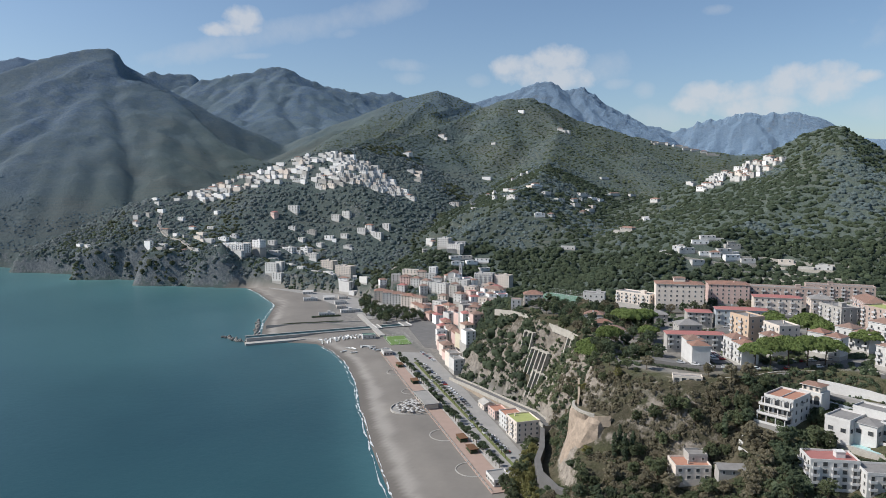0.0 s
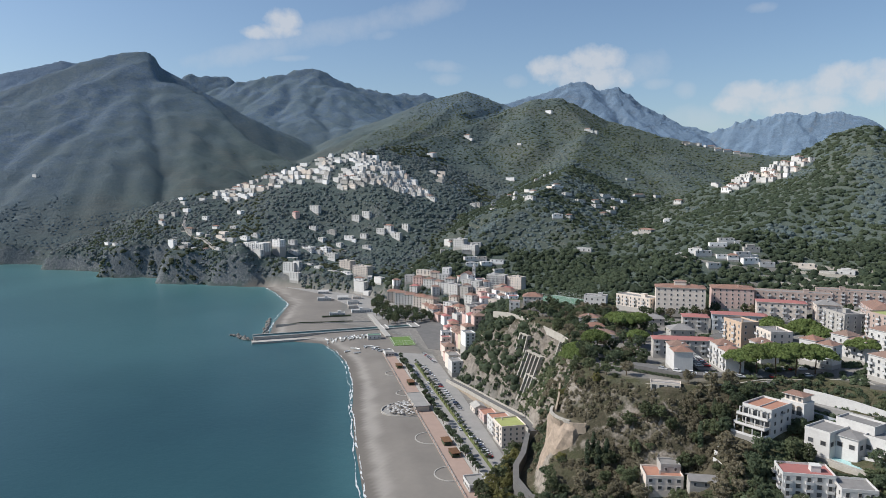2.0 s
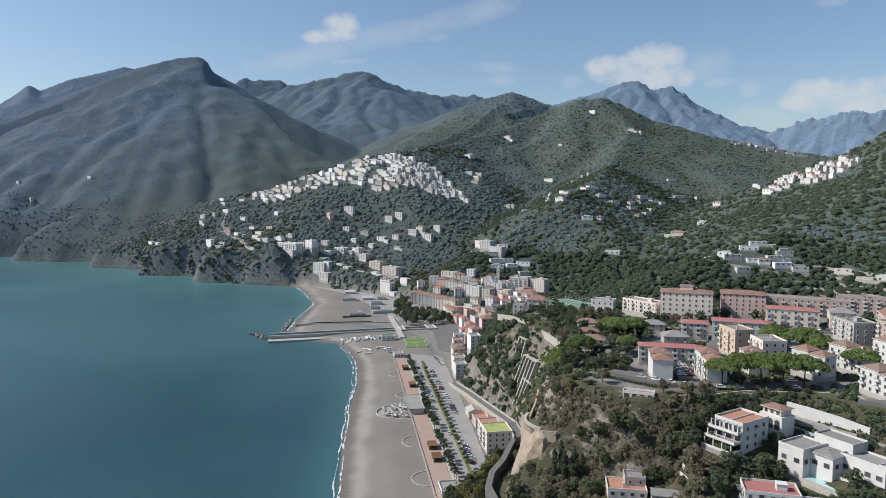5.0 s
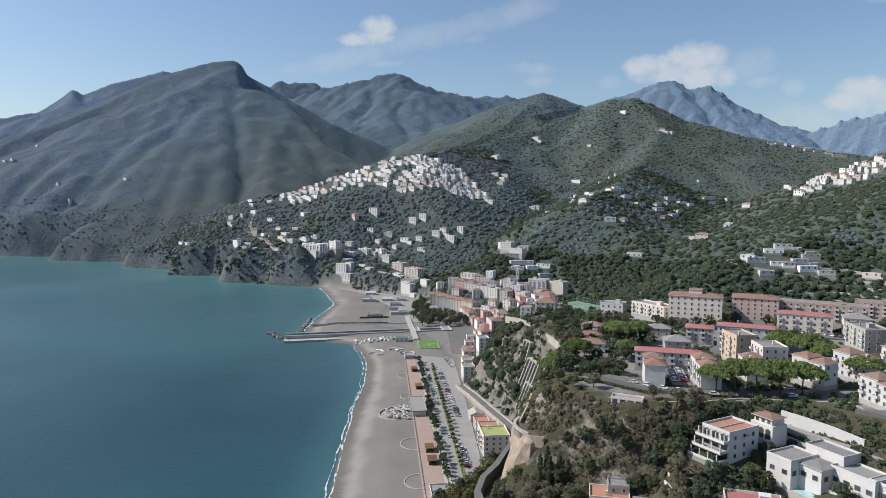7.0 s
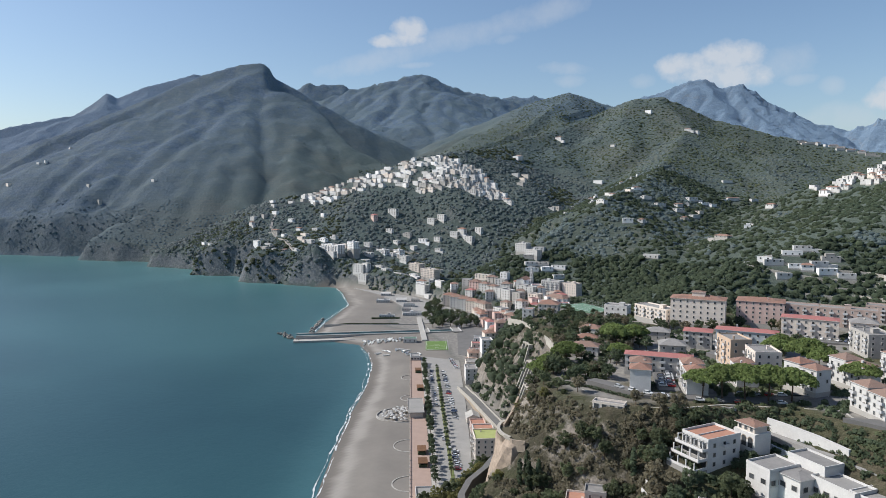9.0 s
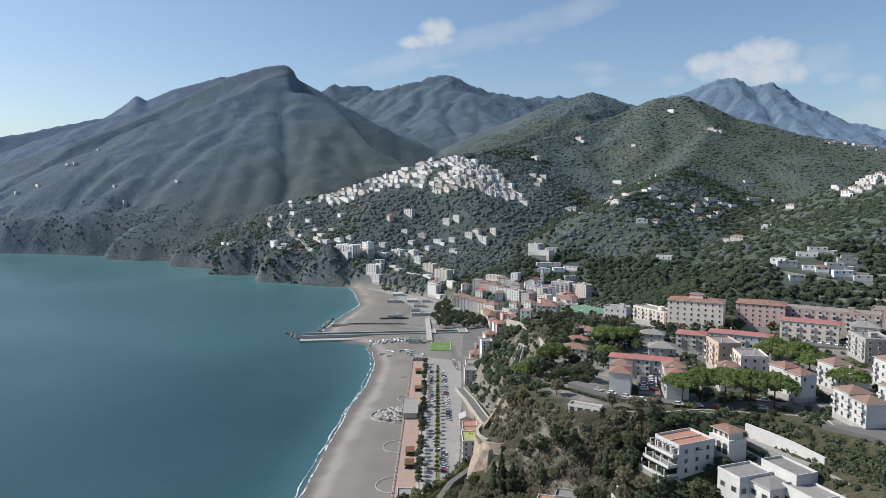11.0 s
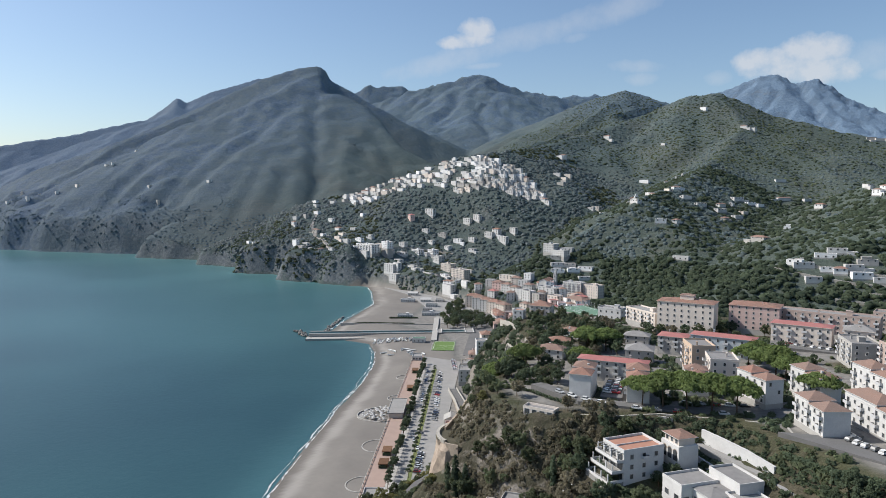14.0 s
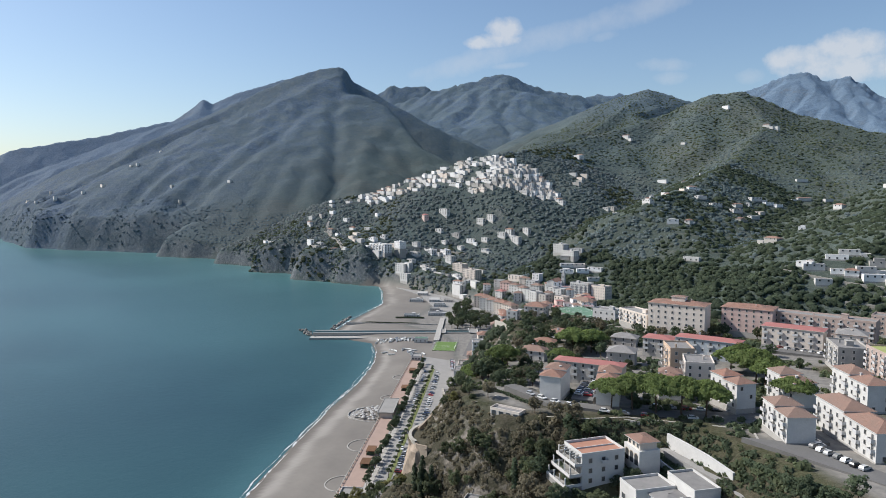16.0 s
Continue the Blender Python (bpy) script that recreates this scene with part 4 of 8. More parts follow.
def ramp_road():
    """The street that climbs along the foot of the cliff on a retaining wall."""
    line = [(-232, 472, 5.0), (-222, 464, 5.8), (-203, 449, 7.4), (-180, 429, 9.6), (-157, 409, 12.0), (-140, 394, 14.0), (-124, 374, 15.0)]
    g, w = Geo(), Geo()
    for a, b in zip(line[:-1], line[1:]):
        d = Vector((b[0] - a[0], b[1] - a[1], 0)).normalized()
        n = Vector((-d.y, d.x, 0))
        o = [Vector((p[0], p[1], 0)) + n * k for p in (a, b) for k in (0.0, 6.2)]
        q = [(o[0], a[2]), (o[2], b[2]), (o[3], b[2]), (o[1], a[2])]
        g.face([(v.x, v.y, z) for v, z in q])
        for i in range(4):
            (v, z), (u, y) = q[i], q[(i + 1) % 4]
            g.face([(v.x, v.y, 2), (u.x, u.y, 2), (u.x, u.y, y), (v.x, v.y, z)], 1)
        for k0, k1 in ((-0.3, 0.3), (5.9, 6.4)):
            p = [Vector((a[0], a[1], 0)) + n * k0, Vector((b[0], b[1], 0)) + n * k0, Vector((b[0], b[1], 0)) + n * k1, Vector((a[0], a[1], 0)) + n * k1]
            zt = [a[2] + 1.1, b[2] + 1.1, b[2] + 1.1, a[2] + 1.1]
            w.face([(p[i].x, p[i].y, zt[i]) for i in range(4)])
            for i in range(4):
                j = (i + 1) % 4
                w.face([(p[i].x, p[i].y, zt[i] - 2.5), (p[j].x, p[j].y, zt[j] - 2.5), (p[j].x, p[j].y, zt[j]), (p[i].x, p[i].y, zt[i])])
    whole("road_8", g, ["asphalt", "stone"], 0, 0, 0, 0, "street climbing along the foot of the cliff", "road", kind="structure")
    whole("parapet_wall", w, ["palestone"], 0, 0, 0, 0, "weathered parapets of the climbing street", "wall")


ramp_road()
slab("footway", [(-447, 668), (-443, 672), (-358, 584), (-362, 580)], 2.0, 5.3, "concrete", "long pale walkway crossing the stream beside the park", "path", kind="")
slab("pavement_3", [(-420, 652), (-392, 690), (-450, 745), (-560, 790), (-640, 797), (-690, 797), (-600, 770), (-470, 690)], 2.0, 4.1, "paving",
     "paved yards behind the far beach", "pavement")


def canal():
    ax, ay, bx, by = -470.0, 520.0, -362.0, 640.0
    L = math.hypot(bx - ax, by - ay)
    rot = math.degrees(math.atan2(by - ay, bx - ax))
    mx, my = (ax + bx) / 2, (ay + by) / 2
    for off, nm in ((0.0, "near"), (12.0, "far")):
        ob = thing("canal_wall", mx - math.sin(radians(rot)) * off, my + math.cos(radians(rot)) * off, 0, rot,
                   "long grey concrete wall beside the stream mouth", "wall", "walls of the stream mouth")
        g = Geo()
        g.box(-L / 2 - 10, L / 2, -1.2, 1.2, -1.5, 4.6, 0)
        part("wall", g, ["concrete"], ob)
        g = Geo()
        g.box(-L / 2 - 10, L / 2, -1.5, 1.5, 4.6, 4.9, 0)
        part("coping", g, ["paving"], ob)
    g = Geo()
    g.box(-L / 2 - 10, L / 2, 1.2, 10.8, -1, 0.35, 0)
    whole("stream", g, ["sea"], mx, my, 4.0, rot, "dark water in the walled stream bed", "water", kind="structure")
    g = Geo()
    g.box(-L / 2 - 12, -L / 2 + 68, -11.5, -1.6, -2, 1.6, 0)
    g.box(-L / 2 - 12, -L / 2 + 66, -12.1, -11.5, -2, 1.9, 0)
    whole("jetty", g, ["concrete"], mx, my, 0, rot, "low concrete jetty with a worn flat top", "jetty")
    # bridges
    for u, w, lab in ((L / 2 - 34, 5.0, "pale footbridge over the walled stream"), (L / 2 - 2, 9.0, "road bridge over the walled stream")):
        ob = thing("bridge", mx + math.cos(radians(rot)) * u, my + math.sin(radians(rot)) * u, 4.3, rot, lab, "bridge")
        g = Geo()
        g.box(-w / 2, w / 2, -4, 16, 0.2, 0.75, 0)
        part("deck", g, ["paving"], ob)
        for sgn in (-1, 1):
            g = Geo()
            g.box(sgn * w / 2 - 0.15, sgn * w / 2 + 0.15, -4, 16, 0.75, 1.75, 0)
            part("parapet", g, ["white"], ob)


canal()


def rock_mesh(seed, r):
    bm = bmesh.new()
    bmesh.ops.create_icosphere(bm, subdivisions=1, radius=r)
    rr = random.Random(seed)
    for v in bm.verts:
        v.co *= rr.uniform(0.72, 1.2)
        v.co.z *= 0.75
    me = bpy.data.meshes.new("boulder")
    bm.to_mesh(me)
    bm.free()
    me.materials.append(M["rockpile"])
    return me


def breakwater():
    meshes = [rock_mesh(i, 1.5) for i in range(6)]
    rr = random.Random(3)
    n = 0
    for i in range(80):
        if i < 38:
            t = i / 37
            x, y = -474 - 42 * t + rr.uniform(-4, 4), 514 + 10 * t + rr.uniform(-4, 4)
        else:
            t = (i - 38) / 41
            x, y = -486 - 60 * t + rr.uniform(-3, 3), 536 + 72 * t + rr.uniform(-3, 3)
        ob = new("boulder", meshes[i % 6])
        k = rr.uniform(0.7, 1.5)
        ob.matrix_basis = pose(x, y, 0.2 + rr.uniform(0, 0.9), rr.uniform(0, 90), rr.uniform(0, 90), rr.uniform(0, 360)) @ Matrix.Scale(k, 4)
        tagged(ob, "rough grey breakwater boulder at the water's edge", "boulder", "boulders of the breakwater")


breakwater()


def pitch_court():
    cx, cy, rot = -338, 574, 41
    ob = thing("football_pitch", cx, cy, 4.2, rot, "small bright green artificial football pitch with white lines", "football pitch")
    g = Geo()
    g.box(-10.5, 10.5, -19, 19, -1.5, 0.12, 0)
    part("turf", g, ["turf"], ob)
    g = Geo()
    for x in (-9.5, 9.5):
        g.box(x - 0.1, x + 0.1, -18, 18, 0.12, 0.15)
    for y in (-18, 0, 18):
        g.box(-9.4, 9.4, y - 0.1, y + 0.1, 0.12, 0.15)
    for i in range(16):
        t, u = 2 * math.pi * i / 16, 2 * math.pi * (i + 1) / 16
        g.face([(3 * math.cos(t), 3 * math.sin(t), 0.15), (3.2 * math.cos(t), 3.2 * math.sin(t), 0.15), (3.2 * math.cos(u), 3.2 * math.sin(u), 0.15), (3 * math.cos(u), 3 * math.sin(u), 0.15)])
    part("markings", g, ["line"], ob)
    for sgn in (-1, 1):
        g = Geo()
        for x in (-1.5, 1.5):
            g.tube((x, sgn * 18, 0.1), (x, sgn * 18, 2.1), 0.06, 0.06, 5)
        g.tube((-1.5, sgn * 18, 2.1), (1.5, sgn * 18, 2.1), 0.06, 0.06, 5)
        part("goal", g, ["line"], ob)
    g = Geo()
    for i in range(12):
        for x in (-11, 11):
            g.tube((x, -20 + i * 40 / 11, -1), (x, -20 + i * 40 / 11, 3.2), 0.05, 0.05, 4)
    for zz in (0.2, 1.7, 3.2):
        for x in (-11, 11):
            g.tube((x, -20, zz), (x, 20, zz), 0.03, 0.03, 4)
        for y in (-20, 20):
            g.tube((-11, y, zz), (11, y, zz), 0.03, 0.03, 4)
    part("fence", g, ["rail"], ob)


pitch_court()


def beach_pavilion():
    """The seafront bathing pavilion with its terrace of white umbrellas."""
    x, y = at_shore(121, 3.6)
    ob = thing("beach_pavilion", x, y, 4.3, SHORE_DEG, "flat-roofed beach bar with a broad pale terrace roof", "pavilion")
    g = Geo()
    g.box(-14.5, 14.5, -4, 4.6, 0, 3.4)
    part("wall", g, ["cream"], ob)
    g = Geo()
    g.box(-16, 16, -5.4, 5.4, 3.4, 3.75, 0)
    g.box(-16, 16, -5.4, -5.1, 3.75, 4.1, 1)
    g.box(-16, 16, 5.1, 5.4, 3.75, 4.1, 1)
    g.box(-16, -15.7, -5.1, 5.1, 3.75, 4.1, 1)
    g.box(15.7, 16, -5.1, 5.1, 3.75, 4.1, 1)
    part("roof", g, ["paving", "concrete"], ob)
    for i in range(6):
        g = Geo()
        g.box(-0.2, 0.2, -0.2, 0.2, 0, 3.4)
        part("column", g, ["white"], ob, at=pose(-13.5 + i * 5.4, -5.0, 0))
        part("window", window_mesh(2.4, 1.8, False, "grey"), [], ob, at=pose(-13.5 + i * 5.4, -4.05, 0.8))
        part("window", window_mesh(2.4, 1.8, False, "grey"), [], ob, at=pose(-13.5 + i * 5.4, 4.65, 0.8, 0, 0, 180))


beach_pavilion()


def terrace_ring(s, n, r, big=False):
    x, y = at_shore(s, n)
    ob = thing("beach_terrace", x, y, 2.0, SHORE_DEG, "half-round beach terrace with a low concrete rim", "terrace", "round terraces below the promenade")
    g = Geo()
    k = 18
    pts = [(r * math.cos(math.pi + math.pi * i / k), (1.35 if big else 0.95) * r * math.sin(math.pi + math.pi * i / k)) for i in range(k + 1)]
    g.ring(pts, -2.5, 1.3)
    part("floor", g, ["paving"], ob)
    g = Geo()
    for a, b in zip(pts[:-1], pts[1:]):
        d = Vector((b[0] - a[0], b[1] - a[1], 0)).normalized()
        nn = Vector((d.y, -d.x, 0)) * 0.6
        lo = [Vector((*a, -2.5)), Vector((*b, -2.5)), Vector((*b, 0)) + nn, Vector((*a, 0)) + nn]
        g.face([(a[0], a[1], 1.3), (b[0], b[1], 1.3), (b[0], b[1], 2.1), (a[0], a[1], 2.1)])
        g.face([(a[0] + nn.x, a[1] + nn.y, -2.5), (b[0] + nn.x, b[1] + nn.y, -2.5), (b[0] + nn.x, b[1] + nn.y, 2.1), (a[0] + nn.x, a[1] + nn.y, 2.1)])
        g.face([(a[0], a[1], 2.1), (b[0], b[1], 2.1), (b[0] + nn.x, b[1] + nn.y, 2.1), (a[0] + nn.x, a[1] + nn.y, 2.1)])
    part("rim", g, ["concrete"], ob, "pale concrete rim wall")


for s, n, r in ((36, 1.2, 7.0), (91, 0.0, 6.6), (184, -1.8, 9.6), (237, -2.8, 9.2)):
    terrace_ring(s, n, r)
terrace_ring(127, -1.0, 16.0, True)


def umbrella_thing():
    ob = thing("parasol", 0, 0, -500, 0, "closed-set white canvas beach parasol", "parasol", "white parasols on the terrace")
    g = Geo()
    g.tube((0, 0, 0), (0, 0, 2.4), 0.04, 0.03, 6)
    part("pole", g, ["wood"], ob)
    g = Geo()
    for i in range(8):
        t, u = 2 * math.pi * i / 8, 2 * math.pi * (i + 1) / 8
        g.face([(1.05 * math.cos(t), 1.05 * math.sin(t), 2.05), (1.05 * math.cos(u), 1.05 * math.sin(u), 2.05), (0, 0, 2.6)])
        g.face([(1.05 * math.cos(t), 1.05 * math.sin(t), 1.9), (1.05 * math.cos(u), 1.05 * math.sin(u), 1.9), (1.05 * math.cos(u), 1.05 * math.sin(u), 2.05), (1.05 * math.cos(t), 1.05 * math.sin(t), 2.05)])
    part("canopy", g, ["canvas"], ob)
    return ob


def remove_thing(ob):
    for o in list(ob.children_recursive) + [ob]:
        bpy.data.objects.remove(o)


proto = umbrella_thing()
for i in range(64):
    a, rr = rng.uniform(math.pi * 1.03, math.pi * 1.97), 14.6 * math.sqrt(rng.uniform(0.05, 1))
    dx, dy = rr * math.cos(a), 1.3 * rr * math.sin(a)
    x, y = at_shore(127, -1)
    c, s_ = math.cos(radians(SHORE_DEG)), math.sin(radians(SHORE_DEG))
    copy_thing(proto, pose(x + c * dx - s_ * dy, y + s_ * dx + c * dy, 3.3, 0, 0, rng.uniform(0, 90)))
remove_thing(proto)


def boat_thing():
    ob = thing("rowing_boat", 0, 0, -500, 0, "small white fibreglass boat hauled up on the sand", "boat", "small boats drawn up on the beach")
    g = Geo()
    prof = [(-2.4, 0.75), (-1.2, 0.95), (0.4, 0.95), (1.6, 0.7), (2.6, 0.05)]
    for (xa, wa), (xb, wb) in zip(prof[:-1], prof[1:]):
        for s in (-1, 1):
            q = [(xa, s * wa, 0.75), (xb, s * wb, 0.8), (xb, s * wb * 0.45, 0.05), (xa, s * wa * 0.45, 0.05)]
            g.face(q if s > 0 else q[::-1])
            q2 = [(xa, s * wa * 0.85, 0.72), (xb, s * wb * 0.85, 0.77), (xb, s * wb * 0.4, 0.2), (xa, s * wa * 0.4, 0.2)]
            g.face(q2[::-1] if s > 0 else q2)
        g.face([(xa, -wa * 0.45, 0.05), (xa, wa * 0.45, 0.05), (xb, wb * 0.45, 0.05), (xb, -wb * 0.45, 0.05)])
        g.face([(xa, -wa * 0.4, 0.2), (xb, -wb * 0.4, 0.2), (xb, wb * 0.4, 0.2), (xa, wa * 0.4, 0.2)])
    g.face([(-2.4, -0.75, 0.75), (-2.4, -0.34, 0.05), (-2.4, 0.34, 0.05), (-2.4, 0.75, 0.75)])
    part("hull", g, ["boathull"], ob)
    g = Geo()
    g.box(-1.38, -1.02, -0.75, 0.75, 0.5, 0.56)
    part("thwart", g, ["wood"], ob)
    return ob


proto = boat_thing()
for i in range(48):
    if i < 36:
        u, v = (i % 12) * 4.0 + rng.uniform(-1.2, 1.2), (i // 12) * 5.0 + rng.uniform(-1, 1)
        x, y = -412 + 0.70 * u + 0.73 * v, 549 + 0.71 * u - 0.69 * v
    else:
        x, y = -366 + rng.uniform(0, 40), 540 - rng.uniform(0, 26)
    copy_thing(proto, pose(x, y, ground_z(x, y) + 0.02, rng.uniform(-6, 6), 0, rng.uniform(0, 360) if i > 35 else -42 + rng.uniform(-25, 25)) @ Matrix.Scale(rng.uniform(1.1, 1.6), 4))
remove_thing(proto)

# kiosks and hedges on the promenade
for s, n, L, D, lab in ((-24, 7, 12, 8, "white flat-roofed bathing hut by the promenade"), (256, 5, 12, 10, "white flat-roofed beach kiosk with dark openings")):
    x, y = at_shore(s, n)
    house(x, y, L, D, SHORE_DEG, 3.2, "white", "flat", "paving", lab, base=4.3, pitch=2.6, name="kiosk", chimneys=0, win=(1.6, 1.3))
for s, n in ((21, 8.4), (71, 8.4), (196, 5.0), (214, 5.0)):
    x, y = at_shore(s, n)
    ob = thing("garden_box", x, y, 4.35, SHORE_DEG, "dark timber promenade shelter with a flat roof", "shelter", "dark shelters along the promenade")
    g = Geo()
    g.box(-4.3, 4.3, -2.6, 2.6, 2.3, 2.6)
    part("roof", g, ["rust"], ob)
    for dx in (-4.0, 4.0):
        for dy in (-2.3, 2.3):
            g = Geo()
            g.box(dx - 0.12, dx + 0.12, dy - 0.12, dy + 0.12, 0, 2.3)
            part("post", g, ["wood"], ob)
    g = Geo()
    g.box(-3.8, 3.8, -2.1, 2.1, 0, 1.3)
    part("bench_back", g, ["leafdark"], ob)

# sea wall edge of the promenade: a balustrade
ob = thing("balustrade", *at_shore(117, -0.2), 4.35, SHORE_DEG - 1.16, "low pale balustrade along the beach edge of the promenade", "balustrade")
for i in range(60):
    g = Geo()
    g.box(-0.5, 0.5, -0.25, 0.25, 0, 1.1)
    part("post", g, ["concrete"], ob, at=pose(-149.5 + i * 5, 0, 0))
g = Geo()
g.box(-150, 150, -0.12, 0.12, 0.82, 0.95)
part("rail", g, ["concrete"], ob)

# wave foam along the near shore, and on the far beach
for nm, shift, line, w in (("surf", 5.0, [(-120, 222), (-182, 284), (-229, 340), (-265, 386), (-295, 428), (-342, 483), (-382, 517), (-408, 532)], 0.9),
                    ("surf", 2.4, [(-120, 222), (-182, 284), (-229, 340), (-265, 386), (-295, 428), (-342, 483), (-382, 517), (-408, 532)], 0.6),
                    ("surf", 2.5, [(-496, 549), (-534, 598), (-601, 697), (-692, 768), (-736, 796)], 1.3)):
    g = Geo()
    pts = []
    for a, b in zip(line[:-1], line[1:]):
        k = max(2, int(math.hypot(b[0] - a[0], b[1] - a[1]) / 1.6))
        pts += [(a[0] + (b[0] - a[0]) * i / k, a[1] + (b[1] - a[1]) * i / k) for i in range(k)]
    prev = None
    for i in range(1, len(pts) - 1):
        d = Vector((pts[i + 1][0] - pts[i - 1][0], pts[i + 1][1] - pts[i - 1][1], 0)).normalized()
        nn = Vector((-d.y, d.x, 0))
        wob = (fbm(np.array([i / 14.0]), np.array([3.0 + 0.2 * shift]), 4, 5)[0] - 0.5) * 6
        wid = w * (0.12 + max(0.0, (fbm(np.array([i / 2.2]), np.array([8.0 + 7 * shift]), 4, 6)[0] - 0.4) * 3.4))
        p = Vector((*pts[i], 0)) - nn * (wob + shift)
        q = (p - nn * wid, p + nn * wid * 0.6)
        if prev:
            g.face([(prev[0].x, prev[0].y, 0.12), (q[0].x, q[0].y, 0.12), (q[1].x, q[1].y, 0.16), (prev[1].x, prev[1].y, 0.16)])
        prev = q
    whole(nm, g, ["foam"], 0, 0, 0.05, 0, "broken white line of small breaking waves", "surf", kind="stuff")

# houses under the cliff and along the lower street
house(-138.5, 379.5, 16, 15, SHORE_DEG, 11.8, "cream", "flat", "greenroof", "cream seafront building with a yellow-green flat roof", base=4.2, balconies=(0,), pitch=3.6)
house(-151, 393, 12, 12, SHORE_DEG, 9.0, "white", "flat", "terrace", "white seafront annexe with a terracotta terrace", base=4.2, chimneys=0)
house(-166, 408, 12, 9, SHORE_DEG, 5.0, "pink", "flat", "terrace", "low pink seafront annexe with a terracotta terrace", base=4.2, chimneys=0)
house(-179, 420, 10, 8, SHORE_DEG, 3.8, "cream", "gable", "concrete", "small shed with a pale pitched roof by the seafront street", base=4.2, chimneys=0, name="shed")
LOWER = [(-236, 494, 14, 9, -47, 9, "white", "flat"), (-247, 510, 13, 10, -47, 12, "cream", "flat"), (-240, 524, 11, 9, -40, 15, "cream", "hip"), (-259, 527, 12, 9, -47, 8, "pink", "hip"),
         (-268, 541, 13, 10, -47, 11, "cream", "hip"), (-258, 553, 12, 9, -45, 15, "yellow", "hip"), (-280, 558, 11, 9, -50, 8, "pink", "flat"), (-272, 575, 14, 10, -47, 13, "pink", "hip"),
         (-288, 596, 13, 10, -50, 12, "cream", "hip"), (-300, 616, 12, 10, -50, 10, "white", "hip"), (-292, 636, 14, 10, -45, 14, "grey", "flat"), (-316, 640, 12, 9, -50, 9, "cream", "hip")]
for x, y, L, D, r, h, w, rf in LOWER:
    house(x, y, L, D, r, h, w, rf, "tile" if rf == "hip" else "lead", {"white": "white", "cream": "cream", "pink": "faded pink", "yellow": "pale yellow", "grey": "grey"}[w] + " rendered townhouse at the foot of the cliff",
          group="townhouses of the marina", balconies=(0,) if h > 9 else (), shut=True, face=0.4)
# the curved white terrace of houses and the old town round the church
TOWN = [(-472, 764, 18, 12, 30, 15, "cream", "hip"), (-455, 757, 17, 12, 22, 15, "white", "hip"), (-437, 751, 17, 12, 15, 15, "white", "hip"), (-419, 745, 17, 12, 5, 15, "cream", "hip"),
        (-402, 741, 17, 12, -10, 14, "cream", "hip"), (-366, 727, 15, 12, -20, 14, "white", "flat"), (-349, 715, 14, 11, -25, 13, "cream", "hip"), (-334, 700, 13, 11, -30, 12, "pink", "hip"),
        (-330, 678, 13, 10, -35, 11, "white", "flat"), (-385, 712, 14, 10, -20, 10, "cream", "hip"), (-372, 696, 13, 10, -30, 11, "white", "hip"), (-355, 680, 12, 10, -35, 9, "pink", "hip"),
        (-310, 664, 14, 11, -40, 13, "pink", "flat"), (-462, 787, 12, 9, 20, 9, "white", "flat"), (-444, 781, 13, 10, 10, 10, "pink", "hip"), (-425, 776, 13, 10, 0, 10, "white", "hip"),
        (-408, 771, 12, 10, -5, 11, "white", "hip"), (-392, 765, 12, 10, -5, 12, "white", "flat"), (-376, 757, 13, 10, -10, 13, "white", "flat"), (-358, 752, 12, 10, -10, 13, "grey", "flat"),
        (-398, 786, 13, 10, 5, 9, "white", "hip"), (-412, 794, 13, 10, 10, 9, "white", "flat"), (-430, 800, 12, 9, 15, 8, "cream", "hip"), (-372, 782, 12, 10, 0, 11, "white", "flat"),
        (-356, 776, 12, 10, 0, 12, "white", "flat"), (-338, 757, 14, 11, -5, 12, "cream", "flat"), (-345, 738, 12, 10, -15, 10, "white", "hip")]
for x, y, L, D, r, h, w, rf in TOWN:
    house(x, y, L, D, r, h, w, rf, "tile" if rf == "hip" else "lead", {"white": "white", "cream": "cream", "pink": "faded pink", "grey": "grey"}[w] + " rendered townhouse in the lower old town",
          group="townhouses of the old town", pitch=4.2, shut=True, face=0.4, name="townhouse")
# smaller houses packed between them
rr = random.Random(19)
y0 = 484
spots = []
while y0 < 812:
    x0 = -500 + rr.uniform(0, 13)
    while x0 < -205:
        spots.append((x0 + rr.uniform(-3, 3), y0 + rr.uniform(-3, 3)))
        x0 += 13
    y0 += 13
PACKED = [(-226, 478), (-252, 500), (-280, 545), (-300, 590), (-326, 640), (-345, 672), (-372, 690), (-408, 728), (-480, 752), (-486, 790), (-430, 815), (-345, 800), (-296, 770), (-282, 700), (-276, 640), (-252, 570), (-226, 520)]
for x, y in spots:
    if not inside(np.array([x]), np.array([y]), PACKED)[0] or any(math.hypot(x - a, y - b) < q * 0.8 + 5.0 for a, b, q in HOUSES):
        continue
    w = rr.choice(("cream", "farwhite", "white", "farwhite", "pink", "pink"))
    tile = rr.random() < 0.7
    house(x, y, rr.uniform(9, 12), rr.uniform(8, 10), rr.choice((-50, -40, 40, 0)) + rr.uniform(-8, 8), rr.uniform(7, 12), w, "hip" if tile else "flat", rr.choice(("tile", "redroof")) if tile else rr.choice(("terrace", "lead", "redroof")),
          {"white": "white", "farwhite": "bright white", "cream": "cream", "pink": "faded pink"}[w] + " small townhouse packed into the old town", group="townhouses of the old town", pitch=4.2, shut=True, face=0.5, chimneys=0, name="townhouse")
house(-334, 790, 24, 13, 4, 18, "white", "flat", "lead", "large white apartment house with rows of dark windows", pitch=2.8, name="apartment_building", balconies=(0,))
